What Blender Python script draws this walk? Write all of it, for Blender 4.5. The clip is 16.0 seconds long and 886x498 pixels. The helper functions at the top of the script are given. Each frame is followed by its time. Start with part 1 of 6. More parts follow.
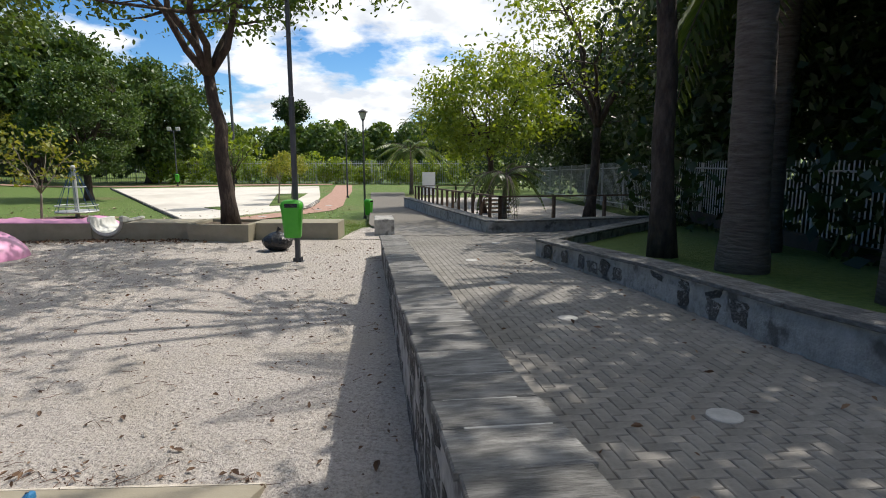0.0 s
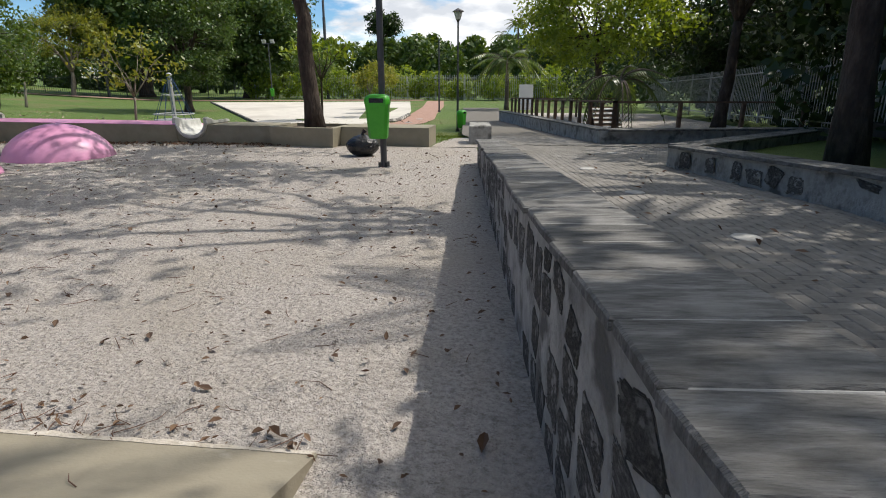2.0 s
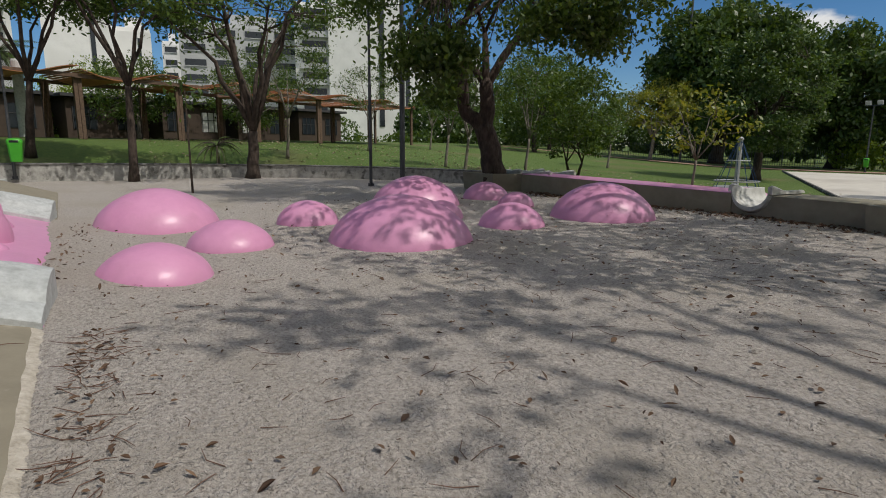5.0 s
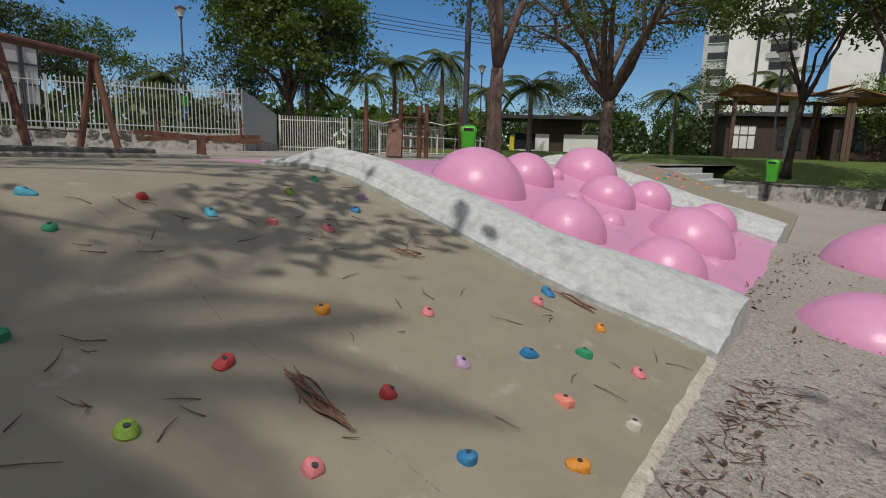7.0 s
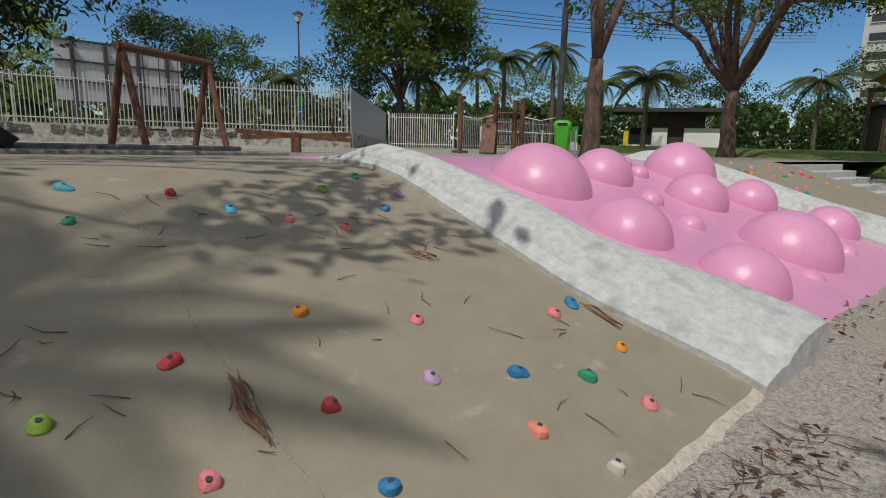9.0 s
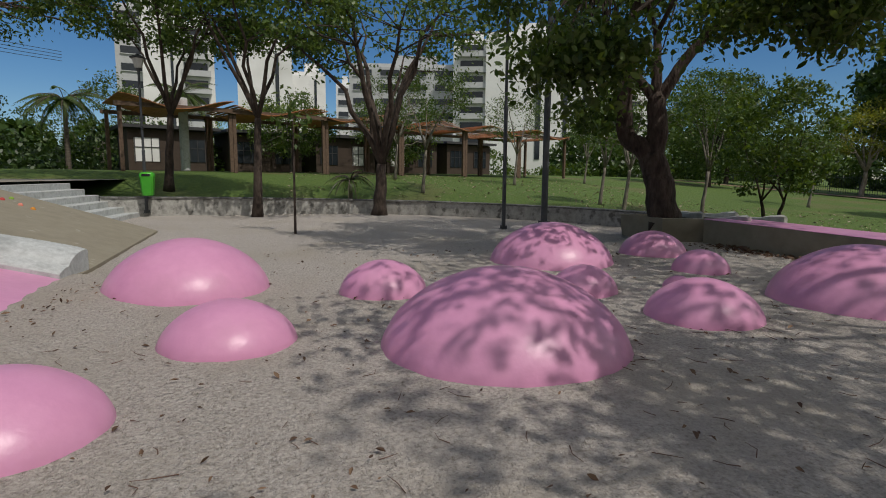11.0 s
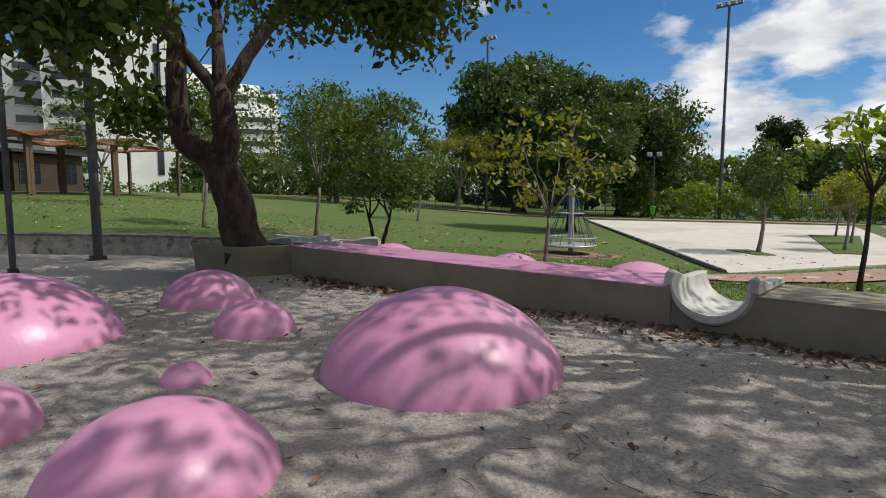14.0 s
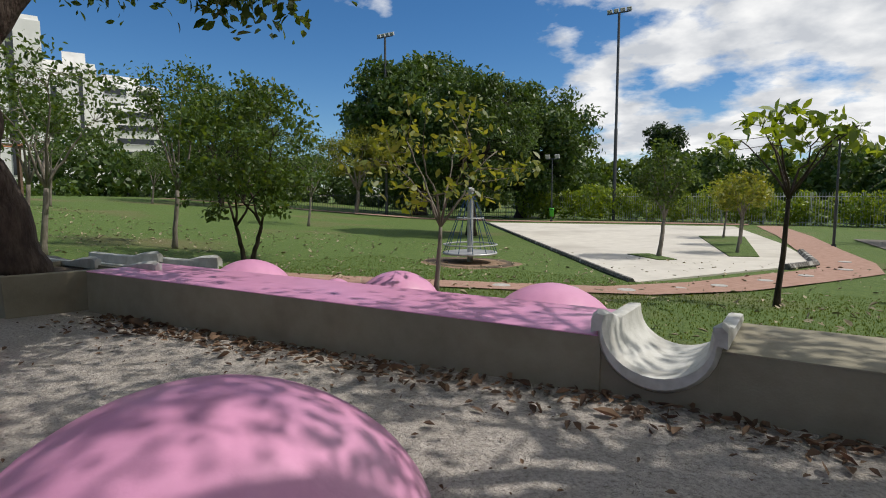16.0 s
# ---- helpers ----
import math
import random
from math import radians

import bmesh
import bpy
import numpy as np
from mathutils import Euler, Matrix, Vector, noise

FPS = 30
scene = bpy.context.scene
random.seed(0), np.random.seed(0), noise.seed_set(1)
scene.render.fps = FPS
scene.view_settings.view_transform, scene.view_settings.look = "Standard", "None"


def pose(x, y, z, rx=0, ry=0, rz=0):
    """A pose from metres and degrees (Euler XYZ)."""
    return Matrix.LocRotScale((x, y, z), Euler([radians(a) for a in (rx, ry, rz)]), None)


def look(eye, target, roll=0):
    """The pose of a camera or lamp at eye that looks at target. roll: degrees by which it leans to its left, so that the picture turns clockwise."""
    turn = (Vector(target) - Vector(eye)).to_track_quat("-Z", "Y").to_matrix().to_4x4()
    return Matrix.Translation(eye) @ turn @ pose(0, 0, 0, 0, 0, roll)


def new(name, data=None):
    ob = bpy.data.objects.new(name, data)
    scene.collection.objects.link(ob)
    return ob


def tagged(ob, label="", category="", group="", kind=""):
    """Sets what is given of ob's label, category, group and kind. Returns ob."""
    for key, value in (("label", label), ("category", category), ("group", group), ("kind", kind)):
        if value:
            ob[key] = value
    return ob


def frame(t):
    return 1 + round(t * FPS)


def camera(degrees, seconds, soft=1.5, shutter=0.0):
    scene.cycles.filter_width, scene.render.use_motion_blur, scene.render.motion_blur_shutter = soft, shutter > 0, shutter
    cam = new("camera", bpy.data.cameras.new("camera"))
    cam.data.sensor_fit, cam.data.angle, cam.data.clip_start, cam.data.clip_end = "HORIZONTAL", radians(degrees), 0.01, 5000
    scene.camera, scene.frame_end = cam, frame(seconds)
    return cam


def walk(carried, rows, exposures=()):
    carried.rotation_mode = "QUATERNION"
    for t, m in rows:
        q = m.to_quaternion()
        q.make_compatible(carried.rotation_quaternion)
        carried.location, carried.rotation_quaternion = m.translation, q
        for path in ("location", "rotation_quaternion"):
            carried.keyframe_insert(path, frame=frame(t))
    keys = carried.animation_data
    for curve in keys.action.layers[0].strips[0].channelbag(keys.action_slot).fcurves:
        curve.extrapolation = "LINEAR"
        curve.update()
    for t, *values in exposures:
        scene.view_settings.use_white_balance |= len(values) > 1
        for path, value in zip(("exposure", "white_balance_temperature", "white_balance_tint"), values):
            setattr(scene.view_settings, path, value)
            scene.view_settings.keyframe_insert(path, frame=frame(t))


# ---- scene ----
cam = camera(76.5, 16.0, soft=1.0)
METRES, EYE, TILT, LEAN, TURN = 14.2, 1.5, 0.0, 0.0, 0.0
ROWS = [
    (0.0, 0.0, 0.0, 0.0, -0.02, -9.22, 0.09),
    (0.5, -0.0038, 0.029, -0.0025, 3.17, -12.68, 0.15),
    (1.0, -0.0118, 0.0519, -0.0156, 5.97, -16.05, 0.05),
    (1.5, -0.0125, 0.0771, -0.0272, 8.54, -17.2, 0.15),
    (2.0, -0.0208, 0.1038, -0.0394, 9.15, -16.97, 0.07),
    (2.5, -0.0292, 0.1399, -0.0538, 10.27, -15.68, 0.01),
    (3.0, -0.0396, 0.1752, -0.054, 13.9, -14.74, -0.05),
    (5.5, -0.1431, 0.2754, -0.0514, 80.97, -9.51, -1.05),
    (6.0, -0.1604, 0.2766, -0.051, 101.41, -9.43, -1.27),
    (6.5, -0.1703, 0.2748, -0.0505, 115.64, -9.56, -1.63),
    (7.0, -0.171, 0.278, -0.0497, 129.48, -9.84, -1.72),
    (7.5, -0.1724, 0.2832, -0.0494, 141.57, -10.1, -1.79),
    (8.0, -0.1782, 0.289, -0.0492, 146.56, -10.42, -1.71),
    (8.5, -0.1925, 0.2928, -0.0497, 146.87, -10.56, -1.59),
    (9.0, -0.2179, 0.3016, -0.048, 141.28, -10.56, -1.39),
    (9.5, -0.2454, 0.3212, -0.0488, 124.17, -9.72, -1.18),
    (10.0, -0.2771, 0.3431, -0.0511, 106.49, -8.58, -0.93),
    (12.5, -0.4276, 0.4995, -0.0464, 49.48, -6.74, -0.24),
    (13.0, -0.4494, 0.5342, -0.0467, 45.45, -6.33, -0.14),
    (13.5, -0.4752, 0.5667, -0.0478, 44.6, -5.79, -0.13),
    (14.0, -0.4938, 0.6019, -0.0479, 42.67, -5.51, -0.12),
    (14.5, -0.5109, 0.6384, -0.0444, 38.91, -5.58, 0.11),
    (15.0, -0.5307, 0.6719, -0.0439, 35.28, -5.39, -0.09),
    (15.5, -0.5471, 0.7105, -0.0443, 33.33, -5.4, 0.09),
    (16.0, -0.566, 0.7454, -0.0448, 32.97, -5.3, 0.01),
]
walk(cam, [(t, pose(0, 0, EYE, TILT, LEAN, TURN) @ pose(METRES * x, METRES * y, METRES * z, 90 + pitch, roll, yaw)) for t, x, y, z, yaw, pitch, roll in ROWS],
     [(0.0, 0.7), (1.7, 0.53), (2.5, 0.62), (3.0, 0.58), (5.5, -0.24), (7.5, -0.12), (8.7, -0.05), (10.0, -0.5), (12.5, 0.12), (14.5, 0.18), (16.0, 0.18)])

# ---- world, sun and exposure ----
SUN = Vector((0.70, 0.45, 1.23)).normalized()
world = bpy.data.worlds.new("sky")
scene.world = world
world.use_nodes = True
wn, wl = world.node_tree.nodes, world.node_tree.links
wn.clear()
w_out = wn.new("ShaderNodeOutputWorld")
w_bg = wn.new("ShaderNodeBackground")
w_sky = wn.new("ShaderNodeTexSky")
w_sky.sky_type, w_sky.sun_disc = "NISHITA", False
w_sky.sun_elevation = math.asin(SUN.z)
w_sky.sun_rotation = math.atan2(SUN.x, SUN.y)
w_sky.air_density, w_sky.dust_density, w_sky.ozone_density = 0.9, 0.0, 5.5
w_co = wn.new("ShaderNodeTexCoord")
w_sep = wn.new("ShaderNodeSeparateXYZ")
wl.new(w_co.outputs["Generated"], w_sep.inputs[0])
w_add = wn.new("ShaderNodeMath"); w_add.operation = "ADD"; w_add.inputs[1].default_value = 0.3
wl.new(w_sep.outputs[2], w_add.inputs[0])
w_div = wn.new("ShaderNodeVectorMath"); w_div.operation = "DIVIDE"
w_cmb = wn.new("ShaderNodeCombineXYZ")
for k in range(3):
    wl.new(w_add.outputs[0], w_cmb.inputs[k])
wl.new(w_co.outputs["Generated"], w_div.inputs[0])
wl.new(w_cmb.outputs[0], w_div.inputs[1])
w_noi = wn.new("ShaderNodeTexNoise")
w_noi.inputs["Scale"].default_value, w_noi.inputs["Detail"].default_value, w_noi.inputs["Roughness"].default_value = 2.6, 9, 0.55
wl.new(w_div.outputs[0], w_noi.inputs["Vector"])
# more cloud towards the north-east and overhead; the unseen part adds fill light
w_dot = wn.new("ShaderNodeVectorMath"); w_dot.operation = "DOT_PRODUCT"; w_dot.inputs[1].default_value = (0.34, 0.14, 0.14)
wl.new(w_co.outputs["Generated"], w_dot.inputs[0])
w_sum = wn.new("ShaderNodeMath"); w_sum.operation = "ADD"
wl.new(w_noi.outputs[0], w_sum.inputs[0])
wl.new(w_dot.outputs["Value"], w_sum.inputs[1])
w_ramp = wn.new("ShaderNodeValToRGB")
w_ramp.color_ramp.elements[0].position, w_ramp.color_ramp.elements[1].position = 0.515, 0.62
wl.new(w_sum.outputs[0], w_ramp.inputs[0])
w_mix = wn.new("ShaderNodeMix"); w_mix.data_type = "RGBA"
wl.new(w_ramp.outputs[0], w_mix.inputs[0])
w_hue = wn.new("ShaderNodeHueSaturation")
w_hue.inputs["Saturation"].default_value, w_hue.inputs["Value"].default_value = 1.2, 0.6
wl.new(w_sky.outputs[0], w_hue.inputs["Color"])
wl.new(w_hue.outputs[0], w_mix.inputs[6])
# clouds: bright crests over greyer undersides
w_shade = wn.new("ShaderNodeTexNoise")
w_shade.inputs["Scale"].default_value, w_shade.inputs["Detail"].default_value = 5.5, 6
wl.new(w_div.outputs[0], w_shade.inputs["Vector"])
w_tone = wn.new("ShaderNodeValToRGB")
w_tone.color_ramp.elements[0].position, w_tone.color_ramp.elements[1].position = 0.36, 0.62
w_tone.color_ramp.elements[0].color, w_tone.color_ramp.elements[1].color = (0.6, 0.63, 0.68, 1), (1, 1, 1, 1)
wl.new(w_shade.outputs[0], w_tone.inputs[0])
w_gain = wn.new("ShaderNodeVectorMath"); w_gain.operation = "SCALE"; w_gain.inputs["Scale"].default_value = 5.9
wl.new(w_tone.outputs[0], w_gain.inputs[0])
wl.new(w_gain.outputs[0], w_mix.inputs[7])
wl.new(w_mix.outputs[2], w_bg.inputs[0])
w_bg.inputs[1].default_value = 0.142
wl.new(w_bg.outputs[0], w_out.inputs[0])

sun = new("sun", bpy.data.lights.new("sun", "SUN"))
sun.data.energy, sun.data.angle, sun.data.color = 2.8, radians(0.55), (1.0, 0.94, 0.85)
sun.matrix_world = look(SUN * 60, (0, 0, 0))


# ---- materials ----
def nodes(name):
    m = bpy.data.materials.new(name)
    m.use_nodes = True
    t = m.node_tree
    return m, t.nodes, t.links, t.nodes["Principled BSDF"]


def surf(name, cols, scale=6.0, rough=0.8, bump=0.2, fine=40.0, metal=0.0, jitter=0.0, stain=None, stain_scale=0.8, stain_at=(0.5, 0.7), stretch=(1, 1, 1), dist=0.01, island=False, spec=0.5):
    """A surface whose colour wanders between cols at one scale, with stains at a larger scale and fine relief."""
    m, n, l, b = nodes(name)
    co = n.new("ShaderNodeTexCoord")
    mp = n.new("ShaderNodeMapping"); mp.inputs["Scale"].default_value = stretch
    l.new(co.outputs["Object"], mp.inputs[0])
    a = n.new("ShaderNodeTexNoise"); a.inputs["Scale"].default_value, a.inputs["Detail"].default_value, a.inputs["Roughness"].default_value = scale, 7, 0.65
    l.new(mp.outputs[0], a.inputs["Vector"])
    r = n.new("ShaderNodeValToRGB")
    e = r.color_ramp.elements
    e[0].position, e[1].position = 0.3, 0.7
    e[0].color, e[1].color = (*cols[0], 1), (*cols[-1], 1)
    if len(cols) > 2:
        x = e.new(0.5); x.color = (*cols[1], 1)
    l.new(a.outputs[0], r.inputs[0])
    out = r.outputs[0]
    if stain:
        s = n.new("ShaderNodeTexNoise"); s.inputs["Scale"].default_value, s.inputs["Detail"].default_value = stain_scale, 6
        l.new(co.outputs["Object"], s.inputs["Vector"])
        sr = n.new("ShaderNodeValToRGB"); sr.color_ramp.elements[0].position, sr.color_ramp.elements[1].position = stain_at
        l.new(s.outputs[0], sr.inputs[0])
        x = n.new("ShaderNodeMix"); x.data_type = "RGBA"; x.inputs[7].default_value = (*stain, 1)
        l.new(sr.outputs[0], x.inputs[0]); l.new(out, x.inputs[6])
        out = x.outputs[2]
    if jitter:
        src = n.new("ShaderNodeNewGeometry").outputs["Random Per Island"] if island else n.new("ShaderNodeObjectInfo").outputs["Random"]
        h = n.new("ShaderNodeHueSaturation")
        mr = n.new("ShaderNodeMapRange"); mr.inputs[3].default_value, mr.inputs[4].default_value = 1 - jitter, 1 + jitter
        l.new(src, mr.inputs[0]); l.new(mr.outputs[0], h.inputs["Value"]); l.new(out, h.inputs["Color"])
        out = h.outputs[0]
    l.new(out, b.inputs["Base Color"])
    b.inputs["Roughness"].default_value, b.inputs["Metallic"].default_value = rough, metal
    b.inputs["Specular IOR Level"].default_value = spec
    if bump:
        f = n.new("ShaderNodeTexNoise"); f.inputs["Scale"].default_value, f.inputs["Detail"].default_value = fine, 6
        l.new(mp.outputs[0], f.inputs["Vector"])
        bp = n.new("ShaderNodeBump"); bp.inputs["Strength"].default_value, bp.inputs["Distance"].default_value = bump, dist
        l.new(f.outputs[0], bp.inputs["Height"]); l.new(bp.outputs[0], b.inputs["Normal"])
    return m


def leafy(name, c1, c2, rough=0.45, glow=0.35):
    m, n, l, b = nodes(name)
    g = n.new("ShaderNodeNewGeometry")
    r = n.new("ShaderNodeValToRGB")
    r.color_ramp.elements[0].color, r.color_ramp.elements[1].color = (*c1, 1), (*c2, 1)
    l.new(g.outputs["Random Per Island"], r.inputs[0])
    l.new(r.outputs[0], b.inputs["Base Color"])
    b.inputs["Roughness"].default_value = rough
    tr = n.new("ShaderNodeBsdfTranslucent")
    h = n.new("ShaderNodeHueSaturation"); h.inputs["Hue"].default_value, h.inputs["Value"].default_value, h.inputs["Saturation"].default_value = 0.47, 1.7, 1.15
    l.new(r.outputs[0], h.inputs["Color"]); l.new(h.outputs[0], tr.inputs[0])
    mx = n.new("ShaderNodeMixShader"); mx.inputs[0].default_value = glow
    l.new(b.outputs[0], mx.inputs[1]); l.new(tr.outputs[0], mx.inputs[2])
    l.new(mx.outputs[0], n["Material Output"].inputs[0])
    return m


SAND = surf("pale_sand", [(0.29, 0.257, 0.222), (0.52, 0.472, 0.432), (0.665, 0.612, 0.568)], 34, 0.95, 1.0, 90, stain=(0.47, 0.42, 0.36), stain_scale=0.6, stain_at=(0.48, 0.75), dist=0.02)
# trodden sand: grain, clods and footprints
_src = SAND.node_tree
for _sc, _st, _di in ((6.0, 0.6, 0.06), (20.0, 1.0, 0.06)):
    _t = _src.nodes.new("ShaderNodeTexNoise"); _t.inputs["Scale"].default_value, _t.inputs["Detail"].default_value, _t.inputs["Roughness"].default_value = _sc, 5, 0.62
    _src.links.new(_src.nodes["Texture Coordinate"].outputs["Object"], _t.inputs["Vector"])
    _p = _src.nodes.new("ShaderNodeBump"); _p.inputs["Strength"].default_value, _p.inputs["Distance"].default_value = _st, _di
    _src.links.new(_t.outputs[0], _p.inputs["Height"])
    _old = _src.nodes["Principled BSDF"].inputs["Normal"].links[0].from_socket
    _src.links.new(_old, _p.inputs["Normal"])
    _src.links.new(_p.outputs[0], _src.nodes["Principled BSDF"].inputs["Normal"])
GRASS = surf("mown_grass", [(0.05, 0.10, 0.015), (0.09, 0.15, 0.025), (0.14, 0.19, 0.04)], 9, 0.9, 1.0, 30, stain=(0.16, 0.14, 0.06), stain_scale=0.16, stain_at=(0.54, 0.72), dist=0.06)
BLADE = leafy("grass_blade", (0.05, 0.10, 0.012), (0.13, 0.18, 0.03), 0.6)
KHAKI = surf("khaki_painted_concrete", [(0.235, 0.208, 0.155), (0.27, 0.24, 0.18), (0.295, 0.265, 0.2)], 3, 0.72, 0.25, 60, stain=(0.38, 0.35, 0.29), stain_scale=4.6, stain_at=(0.64, 0.76))
KHAKI2 = surf("olive_painted_concrete", [(0.235, 0.215, 0.155), (0.27, 0.245, 0.18), (0.30, 0.275, 0.205)], 4, 0.8, 0.25, 50, stain=(0.20, 0.17, 0.12), stain_scale=2.1, stain_at=(0.55, 0.8))
PINK = surf("pink_paint", [(0.615, 0.275, 0.455), (0.655, 0.297, 0.485), (0.685, 0.322, 0.51)], 4, 0.37, 0.3, 11, stain=(0.58, 0.265, 0.42), dist=0.015, stain_scale=1.9, stain_at=(0.58, 0.8))
CEMENT = surf("pale_cement", [(0.39, 0.405, 0.405), (0.48, 0.50, 0.50), (0.57, 0.59, 0.59)], 14, 0.85, 0.8, 60, stain=(0.33, 0.342, 0.342), stain_scale=5.0, stain_at=(0.54, 0.72), dist=0.01)
PIPEM = surf("trowelled_white_cement", [(0.42, 0.42, 0.39), (0.56, 0.56, 0.53), (0.64, 0.64, 0.62)], 6, 0.55, 0.3, 30, stain=(0.34, 0.33, 0.30), stain_scale=3.5, stain_at=(0.55, 0.75))
COURT = surf("court_concrete", [(0.50, 0.47, 0.42), (0.57, 0.54, 0.48), (0.62, 0.59, 0.53)], 1.5, 0.9, 0.15, 30, stain=(0.44, 0.41, 0.36), stain_scale=0.25)
REDPAVE = surf("red_block_paving", [(0.27, 0.155, 0.115), (0.34, 0.205, 0.155), (0.40, 0.26, 0.21)], 5, 0.9, 0.5, 25, jitter=0.18, island=True)
PAVER = surf("grey_concrete_paver", [(0.16, 0.15, 0.138), (0.215, 0.203, 0.186), (0.275, 0.262, 0.242)], 9, 0.9, 0.5, 90, jitter=0.14, stain=(0.17, 0.16, 0.14), stain_scale=0.5)
PAVERS = surf("grey_concrete_pavers", [(0.16, 0.15, 0.138), (0.215, 0.203, 0.186), (0.275, 0.262, 0.242)], 9, 0.9, 0.5, 90, jitter=0.14, island=True, stain=(0.17, 0.16, 0.14), stain_scale=0.5)
JOINT = surf("sandy_joint", [(0.12, 0.11, 0.095), (0.18, 0.165, 0.14)], 12, 0.95, 0.5, 60)
SLAB = surf("grey_gneiss_slab", [(0.06, 0.059, 0.056), (0.145, 0.142, 0.136), (0.27, 0.265, 0.255)], 12, 0.85, 1.0, 50, jitter=0.22, stretch=(0.5, 2.6, 1.5), stain=(0.25, 0.245, 0.235), stain_scale=2.6, stain_at=(0.55, 0.75), dist=0.014)
STONE = surf("dark_rubble_stone", [(0.035, 0.034, 0.032), (0.105, 0.10, 0.092), (0.25, 0.24, 0.222)], 11, 0.9, 1.0, 40, jitter=0.35, stain=(0.36, 0.352, 0.333), stain_scale=2.8, stain_at=(0.54, 0.62), dist=0.02)
MORTAR = surf("smeared_mortar", [(0.22, 0.213, 0.2), (0.38, 0.372, 0.35), (0.50, 0.49, 0.47)], 5, 0.95, 0.9, 32, stain=(0.14, 0.135, 0.125), stain_scale=3.4, stain_at=(0.56, 0.66), dist=0.02)
WHITEJOINT = surf("pale_joint_mortar", [(0.34, 0.335, 0.32), (0.50, 0.49, 0.47)], 10, 0.9, 0.6, 60)
BARK = surf("rough_brown_bark", [(0.022, 0.016, 0.013), (0.06, 0.043, 0.034), (0.115, 0.088, 0.07)], 7, 0.95, 1.0, 18, stretch=(1, 1, 0.35), dist=0.05)
BARKB = surf("warm_brown_bark", [(0.05, 0.034, 0.028), (0.115, 0.08, 0.065), (0.19, 0.14, 0.12)], 7, 0.95, 1.0, 18, stretch=(1, 1, 0.35), dist=0.04)
BARKL = surf("pale_grey_bark", [(0.13, 0.11, 0.09), (0.21, 0.185, 0.155), (0.31, 0.28, 0.24)], 8, 0.9, 0.7, 20, stretch=(1, 1, 0.4), dist=0.03)
PALMBARK = surf("ringed_palm_bark", [(0.065, 0.05, 0.04), (0.125, 0.1, 0.082), (0.175, 0.148, 0.125)], 5, 0.95, 0.9, 9, stretch=(0.6, 0.6, 3.5), dist=0.05)
L_MID = leafy("mid_green_leaf", (0.035, 0.075, 0.015), (0.10, 0.16, 0.03))
L_DARK = leafy("dark_green_leaf", (0.016, 0.036, 0.010), (0.05, 0.09, 0.022), glow=0.18)
L_WOOD = leafy("woodland_leaf", (0.03, 0.07, 0.015), (0.085, 0.14, 0.03), glow=0.25)
L_LIGHT = leafy("light_green_leaf", (0.10, 0.17, 0.025), (0.22, 0.30, 0.05), glow=0.4)
L_YELLOW = leafy("yellow_green_leaf", (0.10, 0.15, 0.025), (0.27, 0.28, 0.055), glow=0.4)
L_PALM = leafy("palm_leaflet", (0.04, 0.08, 0.02), (0.11, 0.16, 0.035), 0.4)
L_DRY = leafy("dry_brown_leaf", (0.07, 0.04, 0.025), (0.22, 0.14, 0.085), 0.8, 0.1)
TWIGM = surf("dry_twig", [(0.07, 0.036, 0.024), (0.19, 0.105, 0.07)], 20, 0.9, 0.3)
POLE = surf("dark_grey_painted_steel", [(0.06, 0.063, 0.07), (0.085, 0.09, 0.10)], 8, 0.45, 0.1, 60, metal=0.3)
GREEN = surf("bright_green_plastic", [(0.05, 0.36, 0.02), (0.075, 0.44, 0.03)], 5, 0.4, 0.05, 60, stain=(0.04, 0.25, 0.02), stain_scale=5, stain_at=(0.6, 0.8))
BLACKBAG = surf("black_plastic_film", [(0.008, 0.008, 0.009), (0.02, 0.02, 0.022)], 6, 0.25, 0.9, 14, dist=0.05)
RUST = surf("red_brown_stained_timber", [(0.075, 0.032, 0.02), (0.135, 0.058, 0.034), (0.19, 0.085, 0.05)], 6, 0.6, 0.4, 30, stretch=(1, 1, 0.3))
TIMBER = surf("weathered_brown_timber", [(0.07, 0.043, 0.03), (0.125, 0.08, 0.055), (0.17, 0.115, 0.08)], 7, 0.8, 0.4, 30)
LOUVRE = surf("terracotta_louvre", [(0.33, 0.13, 0.055), (0.44, 0.185, 0.08), (0.52, 0.235, 0.11)], 3, 0.75, 0.2, 20)
WHITE = surf("white_render", [(0.70, 0.70, 0.69), (0.78, 0.78, 0.77), (0.82, 0.82, 0.81)], 0.6, 0.85, 0.1, 5, stain=(0.62, 0.62, 0.60), stain_scale=0.15)
GREYW = surf("grey_render", [(0.42, 0.43, 0.44), (0.50, 0.51, 0.52)], 0.6, 0.85, 0.1, 5)
GALV = surf("pale_grey_painted_steel", [(0.40, 0.41, 0.42), (0.50, 0.51, 0.52)], 10, 0.45, 0.05, 60, metal=0.35)
WHITEST = surf("white_painted_steel", [(0.62, 0.62, 0.60), (0.72, 0.72, 0.70)], 8, 0.5, 0.05, 60, stain=(0.42, 0.38, 0.33), stain_scale=4, stain_at=(0.6, 0.8))
BROWNW = surf("dark_brown_wall", [(0.045, 0.031, 0.023), (0.07, 0.048, 0.035)], 3, 0.8, 0.2, 20)
ROOFD = surf("dark_roof_sheet", [(0.03, 0.03, 0.032), (0.05, 0.05, 0.053)], 4, 0.6, 0.2, 10)
GLASS = surf("dark_window_glass", [(0.015, 0.02, 0.025), (0.03, 0.037, 0.045)], 2, 0.08, 0.0)
